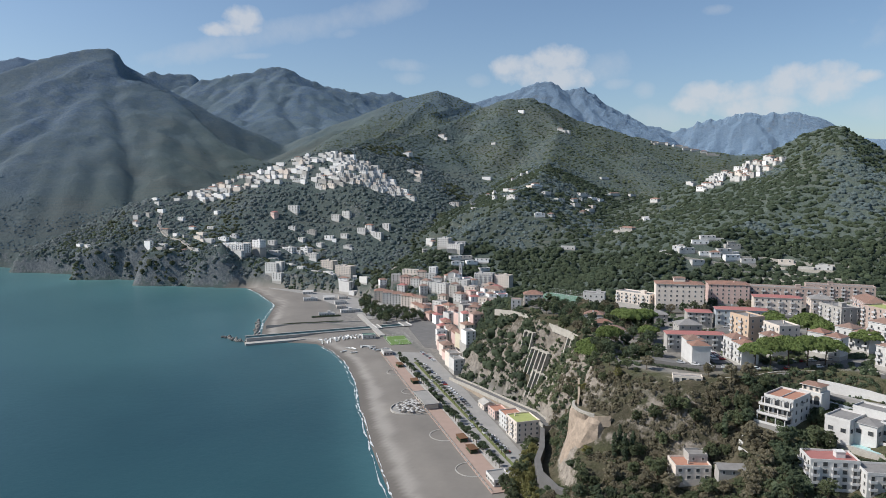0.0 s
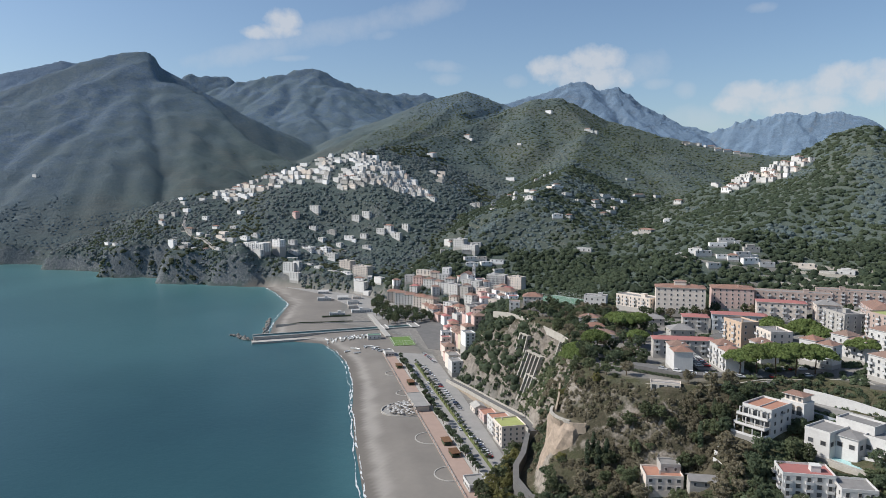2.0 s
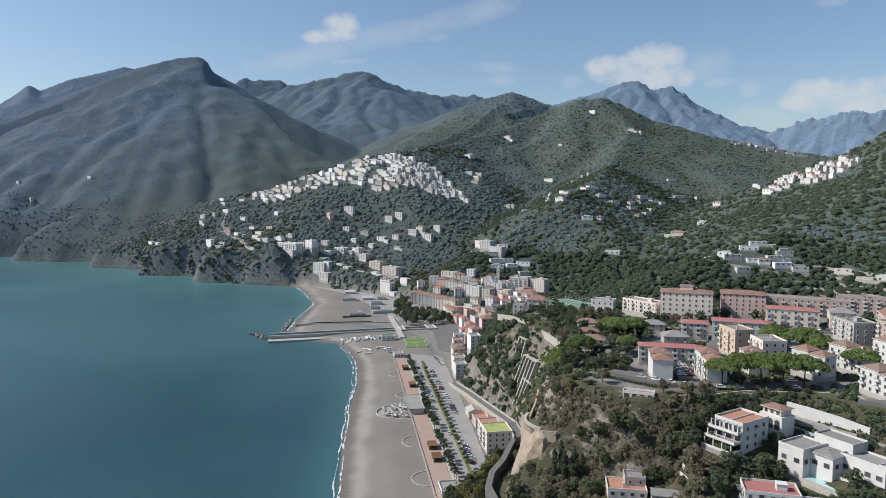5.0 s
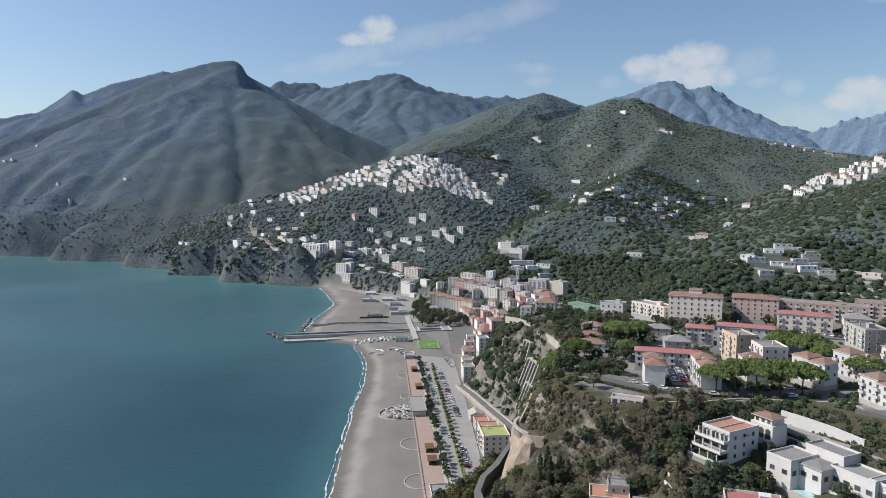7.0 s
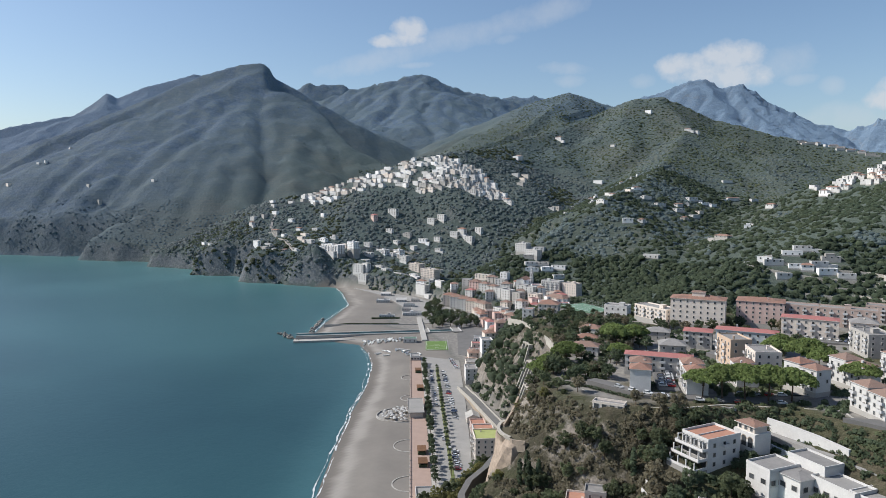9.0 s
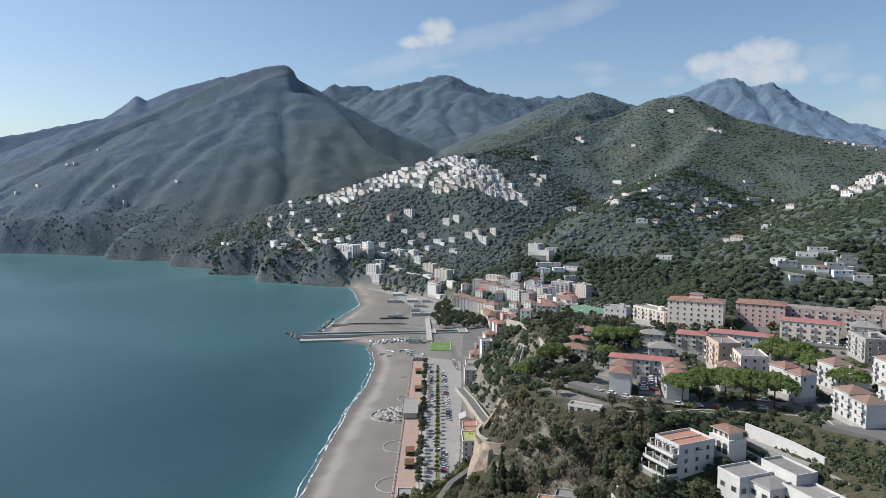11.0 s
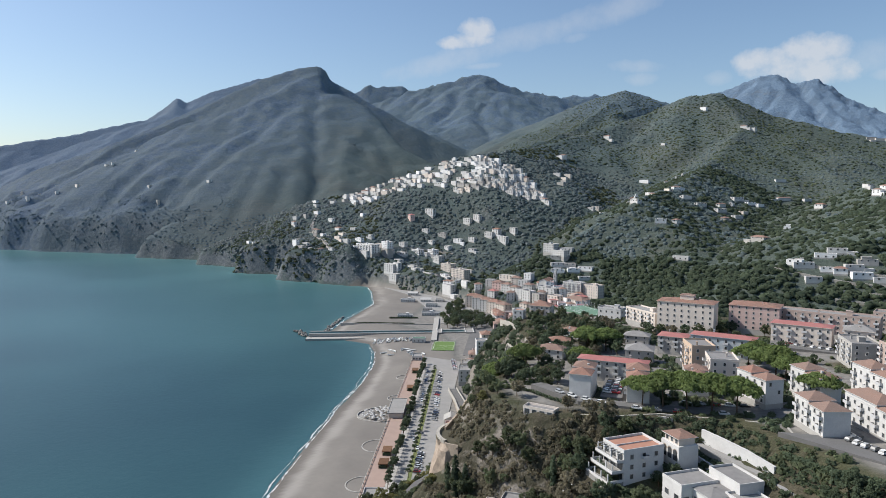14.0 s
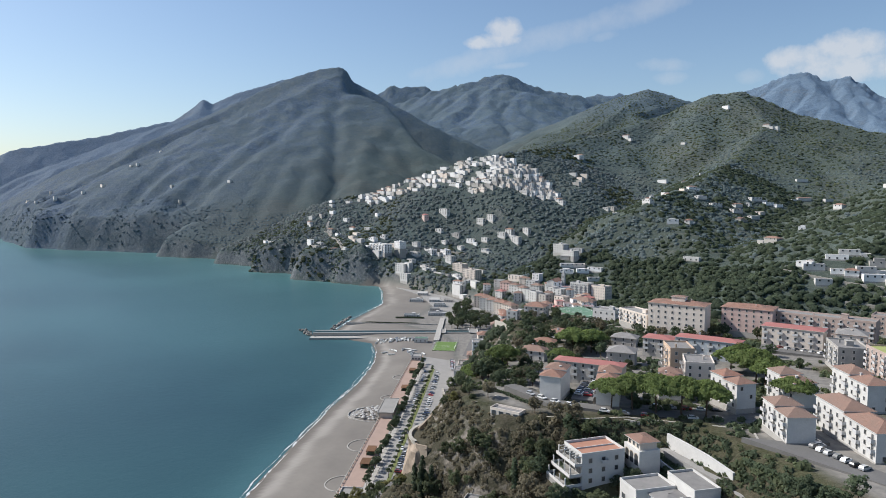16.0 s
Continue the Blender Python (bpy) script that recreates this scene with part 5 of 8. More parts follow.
house(-310, 794, 20, 13, -4, 16, "cream", "flat", "lead", "cream apartment house on the wooded slope", pitch=3.0, name="apartment_building")
house(-300, 741, 32, 24, -8, 8, "grey", "flat", "lead", "low grey public hall with a broad flat roof", pitch=4)
house(-310, 760, 26, 14, -8, 10, "cream", "hip", "tile", "long cream hall with a brown tiled roof", pitch=3.6)


def church():
    x, y = -384, 803
    ob = thing("church", x, y, ground_z(x, y) - 0.5, -75, "white church with a slim bell tower and a red roof", "church")
    HOUSES.append((x, y, 13))
    g = Geo()
    g.box(-11, 11, -6, 6, -3, 11)
    part("nave", g, ["white"], ob)
    part("roof", gable_roof(22, 12, 0.4, 3.0, 11), ["tile", "white"], ob)
    g = Geo()
    g.box(-2, 2, -2, 2, -3, 19, 0)
    g.box(-2.3, 2.3, -2.3, 2.3, 12, 12.4, 0)
    g.box(-2.3, 2.3, -2.3, 2.3, 18.6, 19, 0)
    g.box(-1.4, 1.4, -1.4, 1.4, 19, 21.5, 0)
    for i in range(8):
        t, u = 2 * math.pi * i / 8, 2 * math.pi * (i + 1) / 8
        g.face([(1.6 * math.cos(t), 1.6 * math.sin(t), 21.5), (1.6 * math.cos(u), 1.6 * math.sin(u), 21.5), (0, 0, 24.5)])
    tower = part("bell_tower", g, ["white"], ob, at=pose(-9, 8, 0))
    for turn in (0, 90, 180, 270):
        part("window", window_mesh(1.1, 2.15, False, "grey"), [], tower, at=pose(0, 0, 0, 0, 0, turn) @ pose(0, -2.02, 14.5))
    for i in range(4):
        for turn in (0, 180):
            part("window", window_mesh(1.1, 1.5, False, "grey"), [], ob, at=pose(0, 0, 0, 0, 0, turn) @ pose(-8 + i * 5, -6.02, 5.5))


church()

# ---- upper town ----
UPPER = [
    # x, y, L, D, rot, h, wall, roof, cover, base, words
    (-39.5, 358, 17.5, 8.8, 113.5, 10, "white", "hip", "tile", 67.2, "three-storey white apartment house with a tiled hip roof"),
    (-19, 367, 19, 8.8, 120, 10.3, "white", "hip", "tile", 67.8, "three-storey white apartment house with a sandy tiled roof"),
    (20.7, 392, 16.5, 8.2, 150, 10, "white", "hip", "tile", 70.0, "white apartment house with a brown tiled roof"),
    (49.5, 370, 18.5, 9.2, 135, 9, "white", "hip", "tile", 70.6, "white apartment house with a bright tiled hip roof"),
    (68, 380, 36, 10, 135, 9.6, "white", "hip", "tile", 70.2, "long white apartment row with a tiled roof"),
    (35.5, 411, 19, 9, 141, 10, "white", "hip", "tile", 70.0, "white apartment house with a faded tiled roof"),
    (55, 429, 25, 9.5, 135, 10.5, "white", "hip", "tile", 70.0, "white apartment house above the parking yard"),
    (-4, 389, 13, 9, 120, 8.5, "white", "hip", "tile", 68.2, "small white house with a sandy tiled roof behind the pines"),
    (-43, 388, 31, 8.5, 20, 8.6, "grey", "hip", "redroof", 67.0, "long grey apartment slab with a low red roof"),
    (-18, 422, 16, 10.5, 130, 13.5, "orange", "flat", "lead", 68.2, "orange and cream apartment block with a flat roof"),
    (-0.5, 406, 15, 11.5, 122, 12.6, "cream", "flat", "lead", 68.4, "cream apartment block with a grey flat roof"),
    (-23, 463, 31, 10, 12, 10.3, "blue", "hip", "redroof", 68.0, "long pale blue apartment slab with a low red roof"),
    (-51, 427, 13.5, 11, 25, 6.2, "grey", "hip", "lead", 67.0, "grey two-storey house with a grey hipped roof"),
    (-48, 459, 15, 12, 15, 8.4, "grey", "hip", "redroof", 67.3, "grey house with a faded red hipped roof"),
    (-67, 515, 33, 16, 14, 16.6, "cream", "hip", "tile", 69.0, "large cream school building with an orange tiled roof"),
    (-98, 523, 30, 12, -24, 8.4, "cream", "flat", "paving", 66.8, "long cream school wing with arched windows"),
    (-135, 541, 17, 11, 8, 7.5, "white", "flat", "lead", 62.5, "white villa with a flat roof beside the sports court"),
    (-36, 542, 28, 18, 12, 14.6, "pink", "hip", "tile", 69.3, "pink four-storey apartment house with a tiled roof"),
    (-1, 556, 56, 12, 6, 11.8, "brown", "flat", "lead", 69.5, "long brown apartment building with dark windows"),
    (-3, 521, 30, 12, 9, 10.6, "cream", "hip", "redroof", 68.6, "cream apartment block with a low red roof"),
    (24, 525, 14, 11, 12, 10.4, "cream", "hip", "lead", 69.0, "cream house with a grey hipped roof"),
    (58, 470, 28, 15, 128, 14, "brown", "flat", "greenroof", 69.5, "brown apartment building with a yellow-green flat roof"),
    (33, 487, 22, 13, 120, 11.4, "grey", "flat", "lead", 69.3, "grey-green apartment house with balconies"),
    (52, 512, 30, 13, 100, 12.5, "pink", "hip", "tile", 69.5, "salmon apartment house with many small balconies"),
    (78, 530, 24, 14, 100, 11.5, "orange", "hip", "tile", 70.0, "orange-roofed apartment house on the upper terrace"),
    (78, 455, 22, 12, 130, 11, "white", "hip", "tile", 70.0, "white apartment house at the back of the terrace"),
    (-178, 515, 15, 12, 20, 9.0, "cream", "hip", "tile", 61.2, "cream villa with a red tiled roof on the cliff top"),
    (-187, 500, 8, 7, 20, 6.0, "white", "flat", "terrace", 61.0, "small white annexe on the cliff top"),
    (-104, 432, 12, 8, 30, 4.2, "cream", "hip", "tile", 64.5, "low cream cottage with a tiled roof among pines"),
    (-92, 408, 14, 9, 20, 5.0, "white", "hip", "tile", 64.8, "low white house with a worn tiled roof among trees"),
    (-116, 462, 13, 9, 10, 4.2, "white", "hip", "tile", 63.8, "low white cottage with a red roof among trees"),
    (-76, 470, 14, 9, 20, 5, "grey", "hip", "lead", 65.0, "low grey house behind the pines"),
    (40, 590, 46, 12, 4, 11, "brown", "flat", "lead", 69.5, "long brown apartment building at the rear of the town"),
]
for x, y, L, D, r, h, w, rf, cv, b, words in UPPER:
    big = L > 12
    house(x, y, L, D, r, h, w, rf, cv, words, base=b, balconies=(0, 2) if h > 8 and D < 16 else (), shut=False, name="apartment_building" if big and h > 8 else "house",
          rise=1.3 if cv == "redroof" else 1.9 if D > 15 else None, pitch=3.7, blank=(1, 3) if rf == "hip" and D < 11 else (), step=1.0 if cv == "tile" and w == "white" and h > 8 else 0.0)

# raised lantern on the school roof
ob = thing("roof_lantern", -67, 515, 69 + 16.6 + 1.3, 14, "square rooftop lantern with a flat tiled cap", "roof lantern")
g = Geo()
g.box(-4, 4, -3, 3, -0.6, 2.6)
part("wall", g, ["cream"], ob)
part("roof", hip_roof(8, 6, 0.4, 0.9, 2.6), ["tile", "cream"], ob)


def white_villa():
    """The white terraced villa under the road, with balconies on its seaward side."""
    ob = thing("villa", 2, 326.3, 54, 65, "white modern villa with stepped balconies and a terracotta roof terrace", "villa")
    HOUSES.append((2, 326, 12))
    HOUSES.append((-3, 315, 9))
    L, D, h = 16.4, 12.4, 10.4
    g = Geo()
    g.box(-L / 2, L / 2, -D / 2, D / 2, -4, h)
    part("wall", g, ["white"], ob)
    part("roof", flat_roof(L, D, h, 0.9), ["terrace", "white"], ob)
    for zz, dep in ((0.0, 6.4), (3.4, 4.6), (6.9, 2.6)):
        g = Geo()
        g.box(-L / 2 - dep, -L / 2, -D / 2 + 0.1, D / 2 + 1.2, zz - (4.5 if zz == 0 else 0.3), zz, 0)
        g.box(-L / 2 - dep, -L / 2 - dep + 0.2, -D / 2 + 0.1, D / 2 + 1.2, zz, zz + 0.95, 1)
        for yy in (-D / 2 + 0.1, D / 2 + 1.0):
            g.box(-L / 2 - dep, -L / 2, yy, yy + 0.2, zz, zz + 0.95, 1)
        part("balcony", g, ["paving", "white"], ob)
        for i in range(4):
            g = Geo()
            g.box(-0.17, 0.17, -0.17, 0.17, 0, 3.4)
            part("column", g, ["white"], ob, at=pose(-L / 2 - dep + 0.4, -D / 2 + 0.5 + i * (D - 0.6) / 3, zz))
    for i in range(7):
        g = Geo()
        g.box(-L / 2 - 2.6, -L / 2, -0.075, 0.075, h - 0.45, h - 0.2)
        part("pergola_beam", g, ["white"], ob, at=pose(0, -D / 2 + 0.48 + i * 1.9, 0))
    for zz in (0.3, 3.7, 7.2):
        for i in range(3):
            part("window", window_mesh(2.9, 2.5, False, "grey"), [], ob, at=pose(-L / 2 - 0.02, -4 + 4.1 * i, zz, 0, 0, 270))
        for i in range(3):
            part("window", window_mesh(1.2, 1.5, False, "grey"), [], ob, at=pose(-5 + 5 * i, -D / 2 - 0.02, zz + 0.5))
    g = Geo()
    g.box(-L / 2 + 0.6, L / 2 - 0.6, -0.12, 0.12, h, h + 0.5)
    part("divider", g, ["white"], ob)
    part("balcony", balcony_mesh(2.6), [], ob, at=pose(0.2, -D / 2 - 0.02, 7.6))


white_villa()


def arcade_house():
    ob = thing("villa", 13, 339, 61.5, 152, "small white house with an arched loggia and tiled roof", "villa")
    HOUSES.append((13, 339, 8))
    g = Geo()
    g.box(-5, 5, -4, 4, -5, 3.2)
    part("wall", g, ["white"], ob)
    part("roof", hip_roof(8.5, 7, 0.6, 1.2, 5.8), ["tile", "white"], ob)
    g = Geo()
    g.box(-4, 4, -3.2, 3.2, 3.2, 5.8)
    part("upper_wall", g, ["cream"], ob)
    for i in range(3):
        g = Geo()
        x0 = -4.4 + i * 3.0
        k = 8
        for j in range(k):
            t, u = math.pi * j / k, math.pi * (j + 1) / k
            p = lambda a, r: (x0 + 1.4 - r * math.cos(a), 4.06, 0.6 + r * math.sin(a))
            g.face([p(t, 1.1), p(u, 1.1), p(u, 1.4), p(t, 1.4)])
        g.face([(x0 + 0.3, 4.05, -2.2), (x0 + 2.5, 4.05, -2.2), (x0 + 2.5, 4.05, 0.6), (x0 + 0.3, 4.05, 0.6)], 1)
        g.face([(x0 + 1.4 - 1.1 * math.cos(math.pi * j / 8), 4.05, 0.6 + 1.1 * math.sin(math.pi * j / 8)) for j in range(9)], 1)
        part("arch", g, ["stone", "pane"], ob)
    for i in range(3):
        part("window", window_mesh(1.2, 1.5, False, "grey"), [], ob, at=pose(-2.6 + i * 2.6, 3.22, 3.7, 0, 0, 180))


arcade_house()
# the sprawling white villa below the blue-washed wall
for x, y, L, D, r, h, b, cv, words in ((24, 324, 14, 10, 62, 6.0, 53.0, "lead", "white villa wing with a pale flat roof"), (33, 322, 10, 9, 62, 5.2, 53.2, "lead", "low white villa wing with a grey flat roof"),
                                       (36, 331, 15, 9, 150, 6.0, 55.5, "lead", "white villa wing with grey roofing and terraces"), (46, 322, 16, 10, 150, 5.6, 53, "paving", "white villa wing with a roof terrace"),
                                       (57, 318, 14, 10, 150, 5.2, 53, "paving", "white garden house with a flat roof")):
    house(x, y, L, D, r, h, "white", "flat" if L != 10 else "hip", cv, words, base=b, pitch=3.4, name="villa", chimneys=0, win=(2.0, 1.7), rise=1.1, balconies=(), storey=4.4)
house(17, 297, 18, 11, 18, 11.5, "white", "flat", "redroof", "white stepped villa with a bright red roof terrace", base=38.5, name="villa", balconies=(0, 3), pitch=3.6, win=(1.6, 1.6))
house(33, 296, 12, 11, 18, 9.0, "white", "flat", "lead", "white villa with a grey roof terrace", base=39, name="villa", balconies=(0,), pitch=3.6)
house(-35, 299, 15, 11, 25, 6.0, "cream", "flat", "terrace", "cream villa with a terracotta roof terrace among trees", base=31.5, name="villa", pitch=3.4, win=(1.5, 1.4))
house(-33, 303, 8, 7, 25, 9.0, "grey", "flat", "lead", "grey upper storey of a villa with a flat roof", base=31.5, name="villa", pitch=3.0, chimneys=0)
house(-18, 297, 12, 6, 20, 2.8, "grey", "gable", "lead", "low shed with a grey sheet roof among trees", base=ground_z(-18, 297) - 1.0, name="shed", chimneys=0)


def wall_run(name, pts, thick, h, mat, label, category="wall", group=""):
    """A wall along a line of (x, y, base z), following its fall."""
    g = Geo()
    for a, b in zip(pts[:-1], pts[1:]):
        d = Vector((b[0] - a[0], b[1] - a[1], 0)).normalized()
        n = Vector((-d.y, d.x, 0)) * thick / 2
        lo = [(a[0] - n.x, a[1] - n.y), (b[0] - n.x, b[1] - n.y), (b[0] + n.x, b[1] + n.y), (a[0] + n.x, a[1] + n.y)]
        zb, zt = [a[2] - 4, b[2] - 4, b[2] - 4, a[2] - 4], [a[2] + h, b[2] + h, b[2] + h, a[2] + h]
        q = [(*lo[i], zb[i]) for i in range(4)] + [(*lo[i], zt[i]) for i in range(4)]
        for f in ((4, 5, 6, 7), (0, 1, 5, 4), (1, 2, 6, 5), (2, 3, 7, 6), (3, 0, 4, 7)):
            g.face([q[i] for i in f])
    return whole(name, g, [mat], 0, 0, 0, 0, label, category, group)


wall_run("retaining_wall", [(15, 353, 60.5), (24, 349, 60.5), (34, 345, 60), (45, 339.5, 59)], 0.8, 5.6, "white", "sloping white and blue-washed retaining wall")
wall_run("retaining_wall", [(-82, 342, 62.4), (-70, 334, 63.2), (-54, 330, 64), (-38, 327, 64.6), (-14, 341, 65.6), (-2, 354, 66.2), (14, 361, 66.6)], 0.7, 1.5, "palestone", "rough stone retaining wall under the upper road")
wall_run("retaining_wall", [(24, 366, 66.4), (38, 370, 67.4), (47, 356, 67), (62, 344, 66.5), (84, 334, 66)], 0.7, 1.9, "concrete", "concrete wall below the parking yard")
wall_run("retaining_wall", [(-96, 346, 53.5), (-93, 336, 49.5), (-91, 326, 46)], 0.9, 1.2, "stone", "old stone wall running up the spur")

hedge_run([(-74, 348), (-59, 347), (-46, 343.5), (-36, 341.5)], 0.9, 1.4, "low clipped hedge along the upper road")
wall_run("garden_wall", [(-74, 318.5, 45), (-68, 316, 46)], 0.6, 1.0, "stone", "pale stone wall of the path on the spur")
wall_run("retaining_wall", [(-80, 338, 61), (-76, 334, 61), (-67, 331, 60), (-54, 324, 57)], 0.8, 1.6, "palestone", "crumbling pale stone wall on the rocky spur")
wall_run("retaining_wall", [(-60, 343, 63.5), (-54, 341, 63.5), (-46, 338.5, 63.2), (-38, 337, 63)], 0.7, 2.0, "palestone", "ruined stone terrace wall under the road")
wall_run("garden_wall", [(-93, 325, 45.6), (-86, 317, 45.4), (-78, 314, 45.4), (-72, 314.5, 46)], 0.7, 1.0, "stone", "pale stone parapet of the footpath on the spur")
house(-40, 328.5, 13, 5, 12, 3.2, "cream", "flat", "lead", "low flat-roofed garage with dark openings below the road", base=63.8, name="garage", chimneys=0, pitch=3.0, win=(2.0, 2.0))
wall_run("garden_wall", [(-16, 306, 44), (-8, 300, 42), (2, 303, 43), (8, 308, 45)], 0.5, 1.2, "white", "curving white garden wall below the villa")
wall_run("garden_wall", [(12, 347, 58), (19, 343, 57.5), (30, 338, 56.5)], 0.5, 1.8, "blue", "pale blue-washed terrace wall of the villa")
wall_run("garden_wall", [(-20, 314, 45), (-12, 309, 45), (-2, 308, 46), (6, 312, 48)], 0.5, 1.3, "white", "white terrace wall of the villa garden")
wall_run("garden_wall", [(-12, 318, 50), (-16, 310, 46), (-10, 305, 44)], 0.5, 1.0, "white", "low white garden wall beside terraced steps")
wall_run("garden_wall", [(48, 337, 58), (62, 330, 57), (78, 324, 57)], 0.5, 2.2, "white", "white boundary wall of the villa garden")
def swimming_pool():
    ob = thing("swimming_pool", 30, 315.5, 49.2, -32, "long pale turquoise garden pool with a stone deck", "pool")
    g = Geo()
    g.box(-11, 11, -4.2, 4.2, -6, 0)
    part("deck", g, ["palestone"], ob)
    g = Geo()
    g.box(-7.5, 7.5, -1.9, 1.9, -0.3, 0.02)
    part("water", g, ["pool"], ob)
    for y in (-4.1, 4.1):
        g = Geo()
        for i in range(12):
            g.tube((-11 + 2 * i, y, 0), (-11 + 2 * i, y, 1.1), 0.04, 0.04, 4)
        g.tube((-11, y, 1.1), (11, y, 1.1), 0.04, 0.04, 4)
        part("fence", g, ["rail"], ob)
    HOUSES.append((30, 315.5, 12))


swimming_pool()


for pts in ([(14, 322), (20, 312), (34, 304), (44, 306)], [(-8, 320), (2, 313), (10, 316)], [(46, 346), (62, 337), (80, 330)], [(40, 312), (54, 308), (70, 310)], [(6, 300), (2, 292), (-6, 296)]):
    hedge_run(pts, 1.5, 2.4, "dense dark green garden hedge")
wall_run("garden_wall", [(18, 320.5, 49), (30, 320.5, 50.5), (44, 314, 50.5)], 0.4, 1.4, "white", "white wall above the pool terrace")
wall_run("garden_wall", [(-10, 349.5, 62), (-3, 352, 63), (3, 354, 63)], 0.6, 4.2, "grey", "dark grey retaining wall below the road bend")
slab("garden_path", [(14, 349), (24, 345), (44, 336), (60, 326), (62, 329), (46, 339), (25, 348), (15, 352)], 50, 61.2, "paving", "pale sloping drive below the white wall", "path", kind="")

# roads of the upper town
slab("road_3", [(-62, 351), (-33, 344.5), (-10, 354), (8, 363), (28, 378), (44, 388), (40, 394), (22, 384), (2, 369), (-13, 360), (-34, 350.5), (-60, 357)],
     62, 67.9, "asphalt", "grey asphalt street along the edge of the upper town", "road")
slab("road_4", [(-30, 356), (-22, 360), (-36, 386), (-44, 383)], 62, 68.1, "asphalt", "asphalt parking court between the apartment houses", "road")
slab("road_5", [(40, 356), (62, 352), (100, 345), (100, 352), (66, 362), (58, 366), (62, 372), (48, 386), (42, 380), (58, 366)], 62, 70.7, "asphalt", "asphalt yard between the white apartment houses", "road")
slab("road_6", [(-36, 436), (-26, 430), (-20, 448), (-8, 500), (30, 508), (60, 500), (60, 506), (30, 514), (-12, 506), (-30, 456)], 62, 68.9, "asphalt", "asphalt side street between apartment houses", "road")
slab("road_7", [(-70, 290), (-94, 299), (-107, 312), (-114, 328), (-117, 345), (-124, 368), (-133, 395), (-130.3, 396.3), (-121.2, 368), (-114, 345.6), (-111, 328.6), (-104.8, 314.4), (-93, 301.6), (-70, 293)], 2, 14.0, "asphalt", "narrow grey lane climbing round the foot of the tower", "road")
def sports_court():
    ob = thing("sports_court", -165, 553, 62.9, -22, "pale green sports court with a tall wire fence", "court")
    g = Geo()
    g.box(-20, 20, -11, 11, -6, 0.1)
    part("surface", g, ["court"], ob)
    g = Geo()
    for x in (-17, 0, 17):
        g.box(x - 0.08, x + 0.08, -9, 9, 0.1, 0.13)
    for y in (-9, 9):
        g.box(-17, 17, y - 0.08, y + 0.08, 0.1, 0.13)
    part("markings", g, ["line"], ob)
    for y in (-11, 11):
        g = Geo()
        for i in range(11):
            g.tube((-20 + i * 4, y, 0), (-20 + i * 4, y, 4.2), 0.06, 0.06, 4)
        for zz in (0.3, 1.6, 2.9, 4.2):
            g.tube((-20, y, zz), (20, y, zz), 0.04, 0.04, 4)
        part("fence", g, ["rail"], ob)
    HOUSES.append((-165, 553, 24))


sports_court()


def bastion():
    """The tapering round stone bastion on the spur, filled with earth behind."""
    x, y = -77.5, 331.5
    ob = thing("stone_tower", x, y, 8, 0, "tapering round bastion of tan rubble stone on the rocky spur", "tower")
    g = Geo()
    k, rings = 44, ((0, 24.6), (5, 23.6), (10, 22.5), (15, 21.4), (20, 20.3), (25, 19.3), (30, 18.5), (35, 17.8), (38, 17.5))
    rr = random.Random(4)
    for z, q in rings:
        for i in range(k):
            t = 2 * math.pi * i / k
            rough = 0.02 + 0.05 * step01(math.cos(t - 5.2), 0.3, 0.9)
            d = q * (1 + 0.02 * math.sin(5 * t + z) + rr.uniform(-rough, rough))
            g.v.append((d * math.cos(t), d * math.sin(t), z))
    for j in range(len(rings) - 1):
        for i in range(k):
            p, q = j * k + i, j * k + (i + 1) % k
            g.f.append((p, q, q + k, p + k))
            g.m.append(0)
    g.f.append(tuple(range((len(rings) - 1) * k, len(rings) * k)))
    g.m.append(1)
    part("wall", g, ["tanstone", "dry"], ob)
    g = Geo()
    pts = [(17.4 * math.cos(2 * math.pi * i / k), 17.4 * math.sin(2 * math.pi * i / k)) for i in range(k + 1)]
    for p, q in zip(pts[:-1], pts[1:]):
        if p[1] > 2 or p[0] > -3:
            continue
        i_, j_ = (p[0] * 0.92, p[1] * 0.92), (q[0] * 0.92, q[1] * 0.92)
        g.face([(*p, 37.5), (*q, 37.5), (*q, 39.0), (*p, 39.0)])
        g.face([(*p, 39.0), (*q, 39.0), (*j_, 39.0), (*i_, 39.0)])
        g.face([(*i_, 37.5), (*i_, 39.0), (*j_, 39.0), (*j_, 37.5)])
    part("parapet", g, ["palestone"], ob, "low pale stone parapet")


bastion()


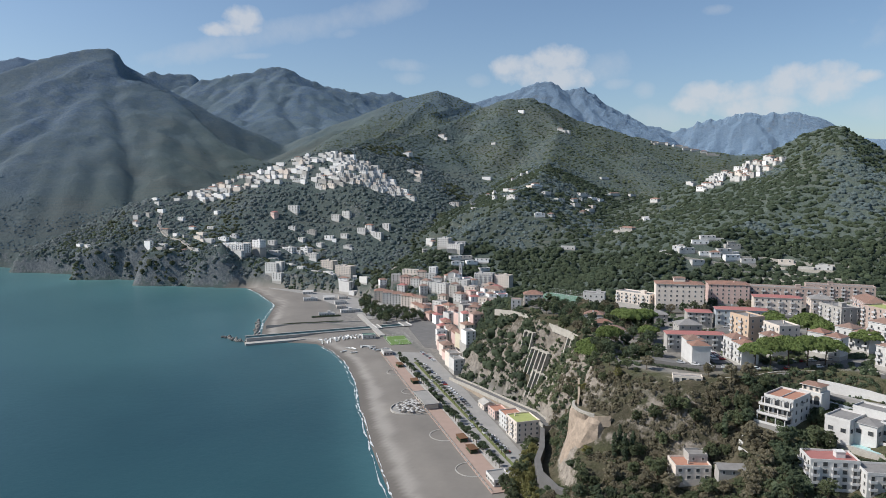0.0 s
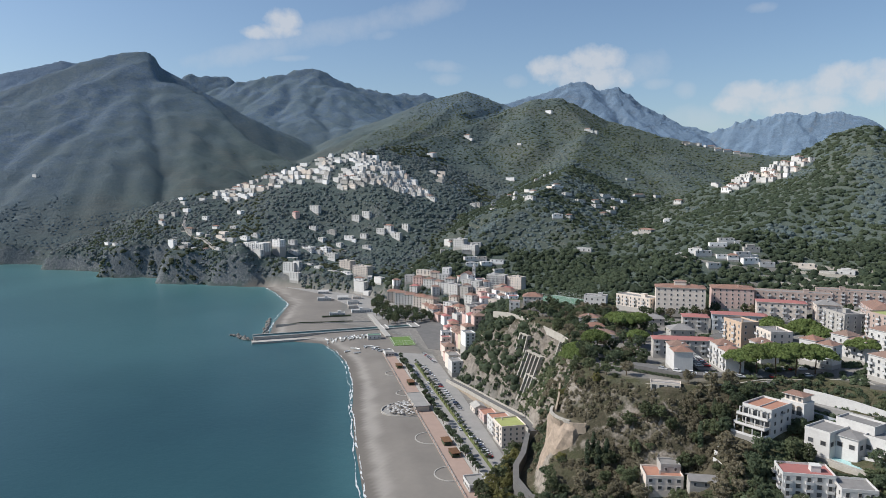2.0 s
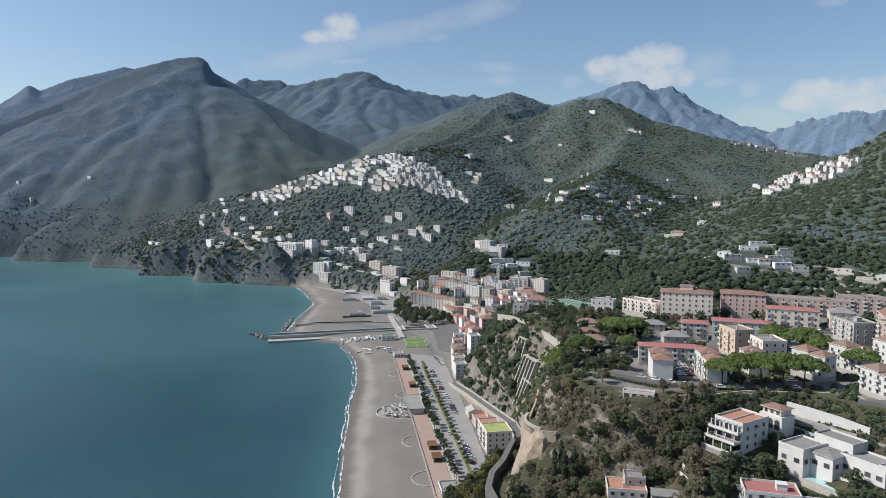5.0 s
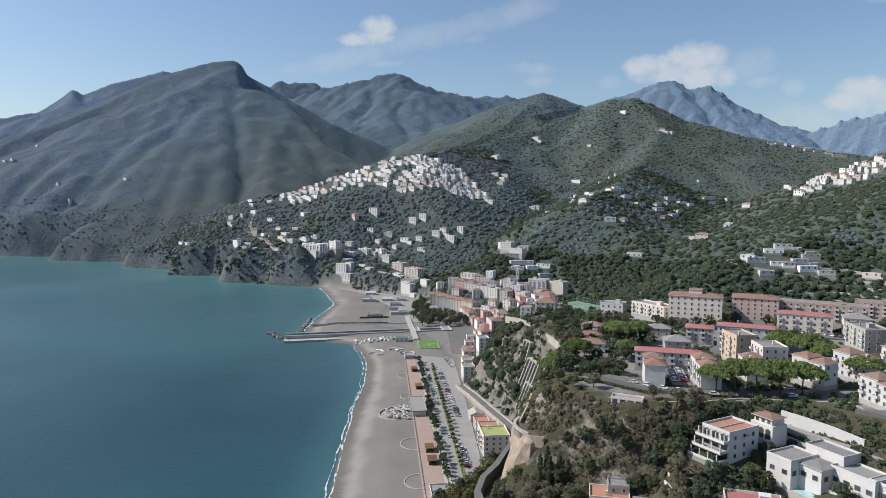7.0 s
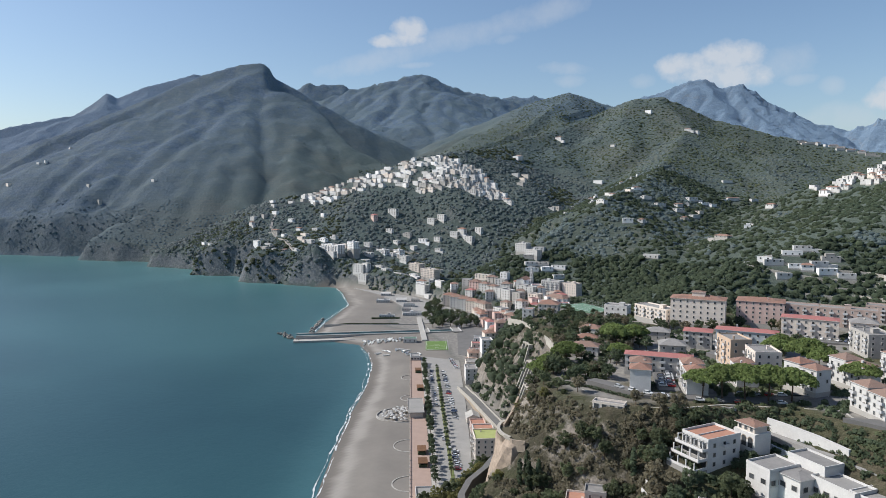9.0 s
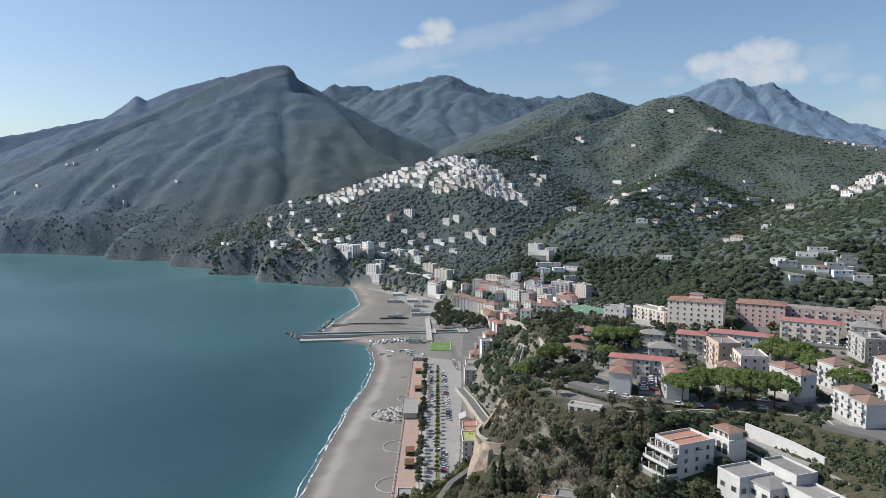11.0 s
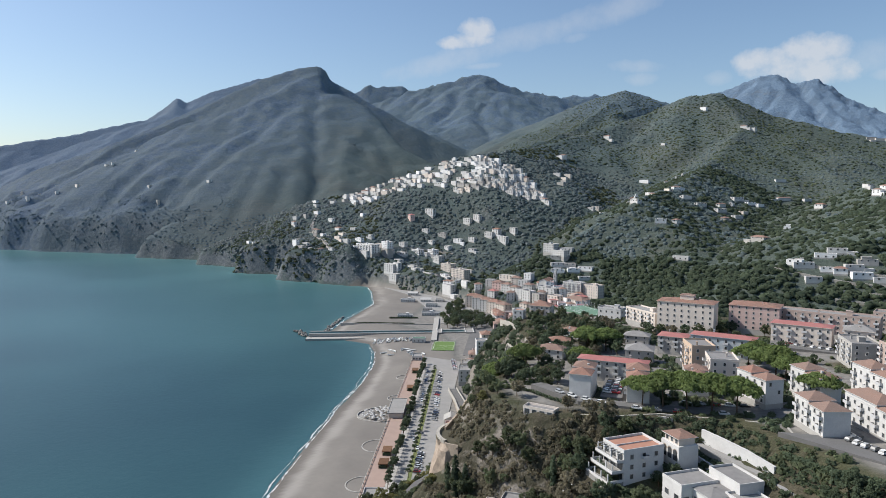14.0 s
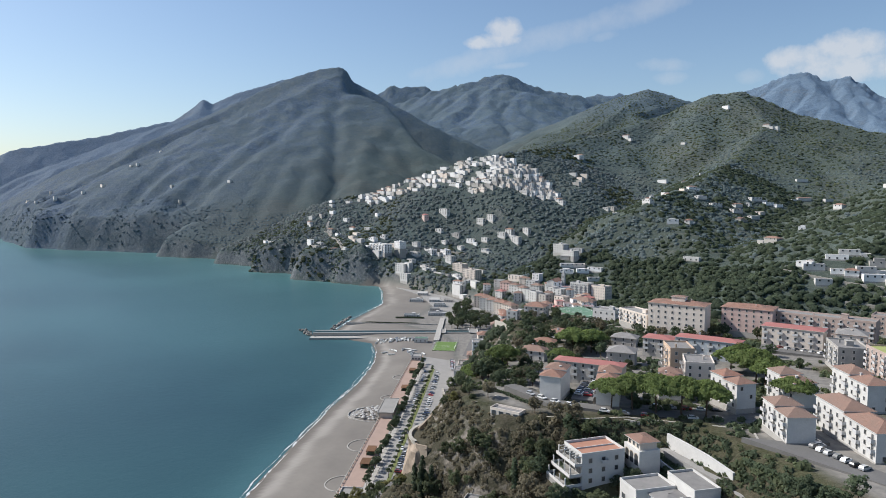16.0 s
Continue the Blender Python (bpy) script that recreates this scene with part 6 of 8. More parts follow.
def buttress_arches():
    """Slender arched ribs of pale masonry against the cliff below the upper town."""
    # x, y, z, rot, height, bays, lean back over the height
    rows = [(-149, 428, 15, -46, 14.5, 4, 7.0), (-153, 440, 29, -42, 13.5, 4, 6.5), (-163, 456, 44, -38, 8.0, 2, 3.0), (-160, 470, 54, -36, 6.0, 4, 1.5), (-122, 424, 50, -48, 9.0, 3, 4.0)]
    for x, y, z, rot, h, n, lean in rows:
        ob = thing("buttress_wall", x, y, z, rot, "pale weathered masonry arches shoring up the cliff", "buttress", "arched buttresses on the cliff")
        w = 5.2
        for i in range(n + 1):
            g = Geo()
            x0 = (i - n / 2) * w
            g.v += [(x0 - 0.5, -1.6, -4), (x0 + 0.5, -1.6, -4), (x0 + 0.6, 4, -4), (x0 - 0.6, 4, -4), (x0 - 0.5, lean - 1.3, h), (x0 + 0.5, lean - 1.3, h), (x0 + 0.6, lean + 1.6, h), (x0 - 0.6, lean + 1.6, h)]
            for q in ((4, 5, 6, 7), (0, 1, 5, 4), (1, 2, 6, 5), (2, 3, 7, 6), (3, 0, 4, 7)):
                g.f.append(q)
                g.m.append(0)
            part("pier", g, ["palestone"], ob)
        for i in range(n):
            g = Geo()
            x0 = (i - n / 2) * w + 0.5
            r, k, y0 = (w - 1.0) / 2, 8, lean - 1.1
            for j in range(k):
                t, u = math.pi * j / k, math.pi * (j + 1) / k
                pa, pb = (x0 + r - r * math.cos(t), h - r - 0.5 + r * math.sin(t)), (x0 + r - r * math.cos(u), h - r - 0.5 + r * math.sin(u))
                g.face([(pa[0], y0, pa[1]), (pb[0], y0, pb[1]), (pb[0], y0, h), (pa[0], y0, h)])
                g.face([(pa[0], y0, pa[1]), (pa[0], lean + 4, pa[1]), (pb[0], lean + 4, pb[1]), (pb[0], y0, pb[1])])
            g.face([(x0, y0, h), (x0 + 2 * r, y0, h), (x0 + 2 * r, lean + 1.6, h), (x0, lean + 1.6, h)])
            part("arch", g, ["palestone"], ob)


buttress_arches()
wall_run("retaining_wall", [(-205, 500, 57), (-188, 490, 59), (-170, 476, 60), (-141, 450, 59), (-126, 432, 60), (-112, 412, 61)], 0.6, 0.9, "palestone", "pale stone parapet wall along the cliff-top walk")


# ---- cars ----
def car_thing(name, col, wheels=True):
    ob = thing("car", 0, 0, -500, 0, name + " small hatchback car, parked", "car", "parked cars")
    g = Geo()
    prof = [(-1.95, 0.35, 0.85), (-1.9, 0.3, 0.95), (-0.9, 0.28, 0.98), (1.0, 0.28, 0.92), (1.85, 0.3, 0.78), (2.0, 0.38, 0.68)]
    for (xa, la, ha), (xb, lb, hb) in zip(prof[:-1], prof[1:]):
        w = 0.84
        for s in (-1, 1):
            q = [(xa, s * w, la), (xb, s * w, lb), (xb, s * w, hb), (xa, s * w, ha)]
            g.face(q if s < 0 else q[::-1])
        g.face([(xa, -w, ha), (xb, -w, hb), (xb, w, hb), (xa, w, ha)])
        g.face([(xa, -w, la), (xa, w, la), (xb, w, lb), (xb, -w, lb)])
    for x, lo, hi in ((-1.95, 0.35, 0.85), (2.0, 0.38, 0.68)):
        g.face([(x, -0.84, lo), (x, 0.84, lo), (x, 0.84, hi), (x, -0.84, hi)])
    g.box(-1.45, 0.35, -0.66, 0.66, 1.42, 1.47)
    part("body", g, [col], ob)
    g = Geo()
    lo, hi = [(-1.85, -0.8), (1.05, -0.8), (1.05, 0.8), (-1.85, 0.8)], [(-1.45, -0.66), (0.35, -0.66), (0.35, 0.66), (-1.45, 0.66)]
    for i in range(4):
        j = (i + 1) % 4
        g.face([(*lo[i], 0.93), (*lo[j], 0.93), (*hi[j], 1.43), (*hi[i], 1.43)])
    part("glasshouse", g, ["pane"], ob)
    for x in (-1.25, 1.3) if wheels else ():
        for s in (-1, 1):
            g = Geo()
            g.tube((0, -0.1, 0), (0, 0.1, 0), 0.31, 0.31, 10)
            part("wheel", g, ["rubber"], ob, at=pose(x, s * 0.78, 0.31))
    return ob


PAINTS = [("white", (0.75, 0.75, 0.74)), ("silver", (0.42, 0.43, 0.44)), ("black", (0.02, 0.02, 0.022)), ("dark blue", (0.03, 0.05, 0.11)), ("red", (0.33, 0.03, 0.03)), ("grey", (0.16, 0.165, 0.17))]
CAR_KINDS = [car_thing(n, paint("car_paint_" + n.replace(" ", "_"), c)) for n, c in PAINTS]


FAR_KINDS = [car_thing(n, bpy.data.materials["car_paint_" + n.replace(" ", "_")], False) for n, c in PAINTS]


def park(x, y, z, rot):
    copy_thing(rng.choices(CAR_KINDS if z > 20 else FAR_KINDS, (6, 4, 2, 1.5, 1, 3))[0], pose(x, y, z, 0, 0, rot + rng.uniform(-4, 4)))


for i in range(24):                                    # marina rows
    s = 24 + i * 5.0
    if rng.random() < 0.85:
        park(*at_shore(s, 29.5 + rng.uniform(-0.4, 0.4)), 4.2, SHORE_DEG + 60)
for i in range(14):
    s = 20 + i * 13
    if rng.random() < 0.7:
        park(*at_shore(s, 18.8 + 3.0 * (rng.random() < 0.2)), 4.2, SHORE_DEG)
for i in range(13):
    park(*at_shore(-8 + i * 2.7 - 12, 39 + 0.2 * i), 4.2, SHORE_DEG + 90)
for i in range(9):
    park(*at_shore(196 + i * 3.2, 24 + rng.uniform(-0.5, 0.5)), 4.2, SHORE_DEG + 80)
for i in range(9):                                     # court between the first houses
    park(-27.5 - i * 1.15, 364 + i * 2.5, 68.1, 20)
for i in range(7):
    park(-30.5 - i * 1.15, 362.5 + i * 2.5, 68.1, 20)
for i in range(13):                                    # upper road
    t = i / 12
    if rng.random() < 0.75:
        park(-52 + 82 * t, 350.5 - 14 * t + 46 * t * t - 3 * (1 - t) * t * 4, 67.9, -12 + 62 * t)
for i in range(7):                                     # under the pines
    park(0 + i * 4.6, 371.5 + i * 3.1, 67.9, 34)
for i, k in enumerate((5, 0, 1, 5, 0, 2, 1)):          # right-hand yard
    copy_thing(CAR_KINDS[k], pose(60 + i * 2.75 + rng.uniform(-0.2, 0.2), 363.5 - i * 1.3 + rng.uniform(-0.7, 0.7), 70.7, 0, 0, 75 + rng.uniform(-7, 7)))
for i in range(8):
    park(44 + i * 2.4, 384 - i * 2.6, 70.7, 45)
for i in range(16):
    park(-30 + i * 0.8, 446 + i * 3.5, 68.9, -10 + 80 * (i % 2))
for i in range(12):
    park(-6 + i * 4, 509.5 + 0.3 * i, 68.9, 75)
for ob in CAR_KINDS + FAR_KINDS:
    remove_thing(ob)

# ---- hamlets on the hills ----
TINTS = (("farwhite", "white"), ("farwhite", "white"), ("white", "white"), ("white", "white"), ("white", "white"), ("white", "white"), ("cream", "cream"), ("white", "white"), ("grey", "grey"))


def hamlet(places, words, group, lo=8, hi=14, tall=(5.5, 10), tiled=0.25, seed=1, step=3.2, name="hillside_house"):
    rr = random.Random(seed)
    for x, y in places:
        w, tint = rr.choice(TINTS)
        L, D, h = rr.uniform(lo, hi) * 1.25, rr.uniform(6, 9), rr.uniform(*tall) * 0.6
        gx_ = (ground_z(x + 6, y) - ground_z(x - 6, y), ground_z(x, y + 6) - ground_z(x, y - 6))
        rot = (math.degrees(math.atan2(gx_[1], gx_[0])) - 90 + 180) % 360 - 180
        rot = (max(-65, min(-4, rot)) if x < -480 else rot) + rr.uniform(-10, 10)
        tile = rr.random() < tiled
        house(x, y, L, D, rot, h, w, "hip" if tile else "flat", "tile" if tile else rr.choice(("concrete", "canvas", "lead", "concrete")), tint + " " + words, far=True, group=group, pitch=step, skip=(2,), chimneys=0, name=name, win=(1.5, 1.7))
        if rr.random() < 0.4:
            # a set-back upper floor or a lower wing beside it
            ob = scene.collection.objects[-1]
            while ob.parent:
                ob = ob.parent
            g = Geo()
            if rr.random() < 0.5 and not tile:
                g.box(-L * 0.3, L * 0.2, -D * 0.2, D * 0.4, h - 0.2, h + 2.8)
                g.box(-L * 0.3 - 0.3, L * 0.2 + 0.3, -D * 0.2 - 0.3, D * 0.4 + 0.3, h + 2.8, h + 3.05)
                part("upper_floor", g, [w], ob)
            else:
                k = rr.choice((-1, 1))
                g.box(k * L * 0.75 - L * 0.25, k * L * 0.75 + L * 0.25, -D * 0.6, D * 0.3, -5, h * 0.55)
                part("side_wing", g, [w], ob)


def scatter_in(poly, spacing, seed):
    rr = random.Random(seed)
    xs, ys = [p[0] for p in poly], [p[1] for p in poly]
    out = []
    y = min(ys)
    while y < max(ys):
        x = min(xs) + rr.uniform(0, spacing)
        while x < max(xs):
            p = (x + rr.uniform(-0.3, 0.3) * spacing, y + rr.uniform(-0.3, 0.3) * spacing)
            if inside(np.array([p[0]]), np.array([p[1]]), poly)[0]:
                out.append(p)
            x += spacing
        y += spacing
    return out


RAITO = [(-1062, 1000), (-1030, 1048), (-1000, 1078), (-958, 1116), (-915, 1154), (-850, 1192), (-790, 1218), (-735, 1218), (-676, 1178), (-632, 1136), (-650, 1114), (-700, 1108), (-752, 1080), (-790, 1066), (-815, 1082), (-870, 1054), (-905, 1066), (-960, 1024), (-1010, 985)]


def strewn(poly, near, n, seed, gaps=0.0):
    """Places thrown at random inside an outline, none nearer to another than a few metres, with open patches."""
    rr = random.Random(seed)
    xs, ys = [p[0] for p in poly], [p[1] for p in poly]
    out = []
    for _ in range(n):
        p = (rr.uniform(min(xs), max(xs)), rr.uniform(min(ys), max(ys)))
        a = np.array([p[0]]), np.array([p[1]])
        if inside(*a, poly)[0] and fbm(a[0] / 38, a[1] / 38, 2, seed)[0] > gaps and (ground_z(*p) / 9.0) % 1 < 0.7 and all(math.hypot(p[0] - q[0], p[1] - q[1]) > near for q in out):
            out.append(p)
    return out


hamlet(strewn(RAITO, 10.6, 6000, 5, 0.34), "village house stepped up the hillside", "houses of the hill village", 8, 16, (8, 14), 0.05, 11, name="village_house")
hamlet([(-1086, 945), (-1069, 908), (-1001, 884), (-1017, 992), (-1040, 985), (-1060, 970), (-897, 861), (-961, 812), (-940, 818), (-920, 807), (-868, 802), (-850, 812), (-787, 893), (-855, 1255), (-785, 1409), (-712, 1285), (-693, 1283),
        (-712, 1323), (-680, 1265), (-670, 1240), (-1108, 958), (-980, 830)], "hillside house above the coast", "houses below the hill village", 9, 16, (5, 9), 0.15, 12)
hamlet([(-789, 925), (-757, 966), (-721, 971), (-690, 1001), (-662, 1014), (-650, 1020), (-622, 1032), (-624, 1133), (-704, 1140), (-690, 1165), (-709, 863), (-695, 878), (-677, 871), (-649, 869), (-640, 880), (-623, 844), (-688, 822),
        (-577, 841), (-561, 808), (-545, 812), (-649, 825), (-528, 1018), (-525, 991), (-600, 868), (-585, 880), (-730, 850), (-750, 880)], "house on the wooded terraces", "houses on the wooded terraces", 9, 16, (5, 10), 0.2, 13)
hamlet([(-687, 1916), (-538, 1809), (-520, 1815), (-677, 1676), (-605, 1454), (-486, 1359), (-470, 1352), (-380, 1012), (-333, 1262), (-315, 1270), (-303, 1280), (-297, 1373), (-267, 1398), (-294, 1165), (-324, 980), (-316, 1009), (-202, 1121),
        (-193, 1135), (-193, 1214), (-194, 983), (-175, 1021), (-260, 910), (-812, 1639), (-786, 1400), (-139, 1237), (-344, 1493), (-250, 1290), (-230, 1300)], "farmhouse among woods and terraces", "farmhouses on the hills", 10, 18, (5, 9), 0.25, 14)
hamlet([(-517, 1006), (-417, 893), (-406, 858), (-395, 868), (-384, 861), (-372, 872), (-420, 872), (-360, 850), (-398, 846), (-85, 856), (-98, 833), (-67, 839), (-58, 849), (-110, 868), (-125, 850), (-50, 862), (-78, 868)], "house on the slope above the valley", "houses above the valley", 9, 16, (5, 9), 0.15, 15)
hamlet(strewn([(-122, 1200), (-98, 1242), (-60, 1244), (-30, 1246), (4, 1196), (-22, 1178), (-70, 1208)], 8.6, 900, 6, 0.30), "hilltop village house", "houses of the hilltop village", 5.5, 10, (8, 14), 0.4, 16)
hamlet([(-336, 2107), (-318, 2115), (-302, 2126), (-285, 2133), (-289, 2270), (-270, 2272), (-226, 2134), (-180, 2124), (-200, 2130), (-250, 2128)], "house along the far ridge", "houses on the far ridge", 14, 22, (7, 10), 0.3, 17)
hamlet([(-2160, 895), (-2142, 908), (-2258, 1027), (-1158, 827), (-1130, 822), (-1681, 1000), (-1824, 893), (-2248, 640), (-2161, 672), (-2069, 725), (-2036, 770), (-2235, 723), (-2474, 664), (-2246, 776), (-1718, 872), (-2319, 886), (-2380, 690), (-2420, 720)],
       "house on the far cliffs", "houses on the far coast", 10, 17, (6, 8), 0.0, 18)
def clustered(poly, n, seed, wide=26):
    """Places in small loose groups inside an outline."""
    rr = random.Random(seed)
    xs, ys = [p[0] for p in poly], [p[1] for p in poly]
    out = []
    while len(out) < n:
        c = (rr.uniform(min(xs), max(xs)), rr.uniform(min(ys), max(ys)))
        if not inside(np.array([c[0]]), np.array([c[1]]), poly)[0]:
            continue
        for i in range(rr.choice((1, 2, 3, 4))):
            p = (c[0] + rr.gauss(0, wide), c[1] + rr.gauss(0, wide * 0.6))
            if all(math.hypot(p[0] - a, p[1] - b) > q + 8 for a, b, q in HOUSES) and all(math.hypot(p[0] - a, p[1] - b) > 17 for a, b in out):
                out.append(p)
    return out


hamlet(clustered([(-1110, 950), (-1000, 878), (-870, 850), (-780, 890), (-690, 862), (-600, 850), (-552, 825), (-556, 900), (-690, 1000), (-800, 1010), (-900, 965), (-1000, 1000)], 26, 8), "low white house among trees above the coast", "houses below the hill village", 9, 17, (5, 9), 0.1, 20)
hamlet(clustered([(-640, 1040), (-560, 1000), (-440, 1060), (-330, 1150), (-320, 1290), (-480, 1380), (-640, 1200)], 22, 9, 34), "farmhouse scattered on the wooded hillside", "farmhouses on the hills", 9, 16, (5, 8), 0.3, 21)
hamlet(scatter_in([(-100, 812), (-20, 830), (60, 822), (70, 850), (-20, 862), (-120, 850)], 26, 10), "white house above the valley road", "houses above the valley", 10, 16, (5, 9), 0.15, 22)
hamlet([(-552, 800), (-522, 803), (-451, 808), (-775, 826), (-906, 788), (-890, 795), (-725, 1026), (-706, 1032), (-753, 990), (-684, 812), (-700, 818), (-640, 840), (-665, 850)], "balconied house above the coast road", "houses on the wooded terraces", 13, 19, (9, 15), 0.0, 27)
house(-837, 989, 13, 9, -20, 6, "pink", "hip", "redroof", "small pink villa with a red roof among the trees", name="villa", pitch=3.4, chimneys=0)
for shift, cut in ((0, 0), (-13, 1), (-26, 1), (15, 0)):
    line = [(-119, 816), (-60, 826), (-16, 838), (16, 830), (73, 816)][cut:]
    line = [(x + 0.5 * (q[0] - x), y + 0.5 * (q[1] - y)) if k else (x, y) for (x, y), q in zip(line[:-1], line[1:]) for k in (0, 1)] + [line[-1]]
    wall_run("retaining_wall", [(x, y + shift, ground_z(x, y + shift) - 0.5) for x, y in line], 1.0, 3.2, "palestone", "long pale retaining wall of the valley road", group="terrace walls of the valley road")
house(-812, 862, 48, 16, -4, 15, "farwhite", "flat", "paving", "large white hotel stepped down the cliff", base=47, name="hotel", pitch=4.6, chimneys=0, win=(1.8, 1.8), balconies=(0,))
house(-780, 880, 20, 12, -10, 12, "farwhite", "flat", "paving", "white upper wing of the cliff hotel", base=55, name="hotel", pitch=3.6, chimneys=0)
house(-436, 884, 18, 12, -5, 12, "white", "flat", "lead", "tall white apartment block on the wooded slope", name="apartment_building", pitch=3.0, chimneys=0)
house(-416, 878, 22, 11, -8, 8, "white", "flat", "lead", "low white apartment block on the wooded slope", name="apartment_building", pitch=3.2, chimneys=0)
house(-614, 890, 31, 13, -6, 14, "cream", "flat", "lead", "long cream apartment block above the far beach", base=17, name="apartment_building", pitch=3.4, chimneys=0, win=(1.4, 1.6))
house(-656, 905, 26, 12, -8, 15, "cream", "flat", "lead", "cream apartment block on the green slope", base=21, name="apartment_building", pitch=3.4, chimneys=0, win=(1.4, 1.6))
house(-604, 858, 28, 13, 0, 10.5, "farwhite", "flat", "paving", "white terraced house above the far beach", base=3.8, name="apartment_building", pitch=3.6, chimneys=0, balconies=(0,))
house(-757, 930, 24, 11, -8, 8, "farwhite", "flat", "paving", "white villa with terraces on the green slope", base=44, name="villa", pitch=3.6, chimneys=0, balconies=(0,), win=(1.6, 1.7))
house(-728, 940, 18, 11, -12, 9, "farwhite", "flat", "lead", "white two-storey villa on the green slope", base=43, name="villa", pitch=3.6, chimneys=0, win=(1.6, 1.7))
house(-700, 925, 17, 10, -6, 8, "white", "flat", "lead", "white house in the gardens above the bay", base=36, name="villa", pitch=3.6, chimneys=0)


def hillside_road(number, line, label, wide=5.5):
    """A pale road laid along the slope on a low retaining wall."""
    pts = []
    for a, b in zip(line[:-1], line[1:]):
        k = max(1, int(math.hypot(b[0] - a[0], b[1] - a[1]) / 7))
        pts += [(a[0] + (b[0] - a[0]) * i / k, a[1] + (b[1] - a[1]) * i / k) for i in range(k)]
    pts.append(line[-1])
    zs = ground_at([p[0] for p in pts], [p[1] for p in pts]) + 1.6
    zs = np.convolve(np.pad(zs, 2, mode="edge"), np.ones(5) / 5, "valid")
    g = Geo()
    for i in range(len(pts) - 1):
        a, b = Vector((*pts[i], zs[i])), Vector((*pts[i + 1], zs[i + 1]))
        n = Vector((-(b - a).y, (b - a).x, 0)).normalized() * wide / 2
        g.face([a - n, b - n, b + n, a + n])
        for k in (-1, 1):
            up = Vector((0, 0, 0.9))
            g.face([a + k * n - Vector((0, 0, 7)), b + k * n - Vector((0, 0, 7)), b + k * n + up, a + k * n + up], 1)
    whole("road_%d" % number, g, ["paving", "palestone"], 0, 0, 0, 0, label, "road", kind="structure")


hillside_road(9, [(-1060, 930), (-1030, 895), (-985, 872), (-945, 856), (-905, 838), (-872, 826)], "pale road winding down the coastal slope")
hillside_road(10, [(-799, 905), (-774, 930), (-739, 951), (-700, 962)], "level pale road cut into the slope")
hillside_road(11, [(-640, 902), (-621, 878), (-595, 876), (-563, 868), (-536, 846), (-512, 812)], "pale road descending to the lower town")
hillside_road(12, [(-1112, 925), (-1090, 942), (-1070, 955), (-1040, 978), (-1012, 1000), (-985, 1040)], "pale road climbing to the hill village")
for x, y, L, D, r in ((-562, 730, 18, 10, 40), (-545, 748, 14, 9, 42), (-510, 725, 15, 9, 42), (-478, 650, 18, 7, 40), (-466, 682, 24, 8, 45), (-492, 700, 12, 7, 42), (-600, 775, 14, 8, 35), (-530, 760, 12, 8, 40)):
    house(x, y, L, D, r, 3.0, "cream" if L < 13 else "white", "flat" if L != 14 else "gable", "lead" if L == 15 else "canvas", "low pale beach establishment with a flat roof", base=4.1, name="beach_hut", pitch=3.0, chimneys=0, group="huts behind the far beach")
house(-369, 570, 13, 8, 41, 3.4, "white", "flat", "court", "low kiosk with a green canvas roof beside the pitch", base=4.2, name="kiosk", chimneys=0)
wall_run("beach_wall", [(-504, 574, 3.2), (-460, 609, 3.4), (-419, 643, 3.6)], 0.8, 1.1, "concrete", "low grey wall across the far beach")
hedge_run([(-500, 581), (-470, 604), (-440, 629)], 1.2, 1.3, "ragged low hedge along the beach wall")
hedge_run([(-486, 632), (-474, 645), (-462, 655)], 1.4, 1.8, "dark hedge behind the beach cabins")


# ---- trees ----
def sprays(centres, sizes, seed, per=14, squash=0.8, leaf=0.62):
    """Leaf sprays: small triangles turned roughly outwards round every clump, as one pair of arrays."""
    r = np.random.RandomState(seed)
    c = np.repeat(np.asarray(centres, float), per, 0)
    s = np.repeat(np.asarray(sizes, float), per)
    n = len(c)
    d = r.normal(size=(n, 3))
    d[:, 2] = np.abs(d[:, 2]) * 1.1 - 0.35
    d /= np.linalg.norm(d, axis=1)[:, None]
    mid = c + d * (s * r.uniform(0.55, 1.05, n))[:, None] * np.array([1, 1, squash])
    nor = d + r.normal(size=(n, 3)) * 0.38
    nor /= np.linalg.norm(nor, axis=1)[:, None]
    u = np.cross(nor, r.normal(size=(n, 3)))
    u /= np.linalg.norm(u, axis=1)[:, None]
    w = np.cross(nor, u)
    k = (s * leaf * r.uniform(0.65, 1.35, n))[:, None]
    tri = []
    for a in (0.0, 2.1, 4.2):
        t = a + r.uniform(-0.45, 0.45, n)
        tri.append(mid + k * (np.cos(t)[:, None] * u + np.sin(t)[:, None] * w))
    tri = np.stack(tri, 1)
    wind = np.einsum("ij,ij->i", np.cross(tri[:, 1] - tri[:, 0], tri[:, 2] - tri[:, 0]), d) < 0
    tri[wind] = tri[wind][:, ::-1]
    # leaves share the light of their clump, as dense foliage does
    n = d * 0.8 + np.array([0, 0, 0.35]) + r.normal(size=(n, 3)) * 0.22
    n /= np.linalg.norm(n, axis=1)[:, None]
    return tri.reshape(-1, 3), np.arange(tri.shape[0] * 3).reshape(-1, 3), np.repeat(n, 3, 0)


def leaf_mesh(name, v, f, normals):
    me = raw_mesh(name, v, f)
    me.polygons.foreach_set("use_smooth", np.ones(len(me.polygons), bool))
    me.normals_split_custom_set_from_vertices(normals)
    return me


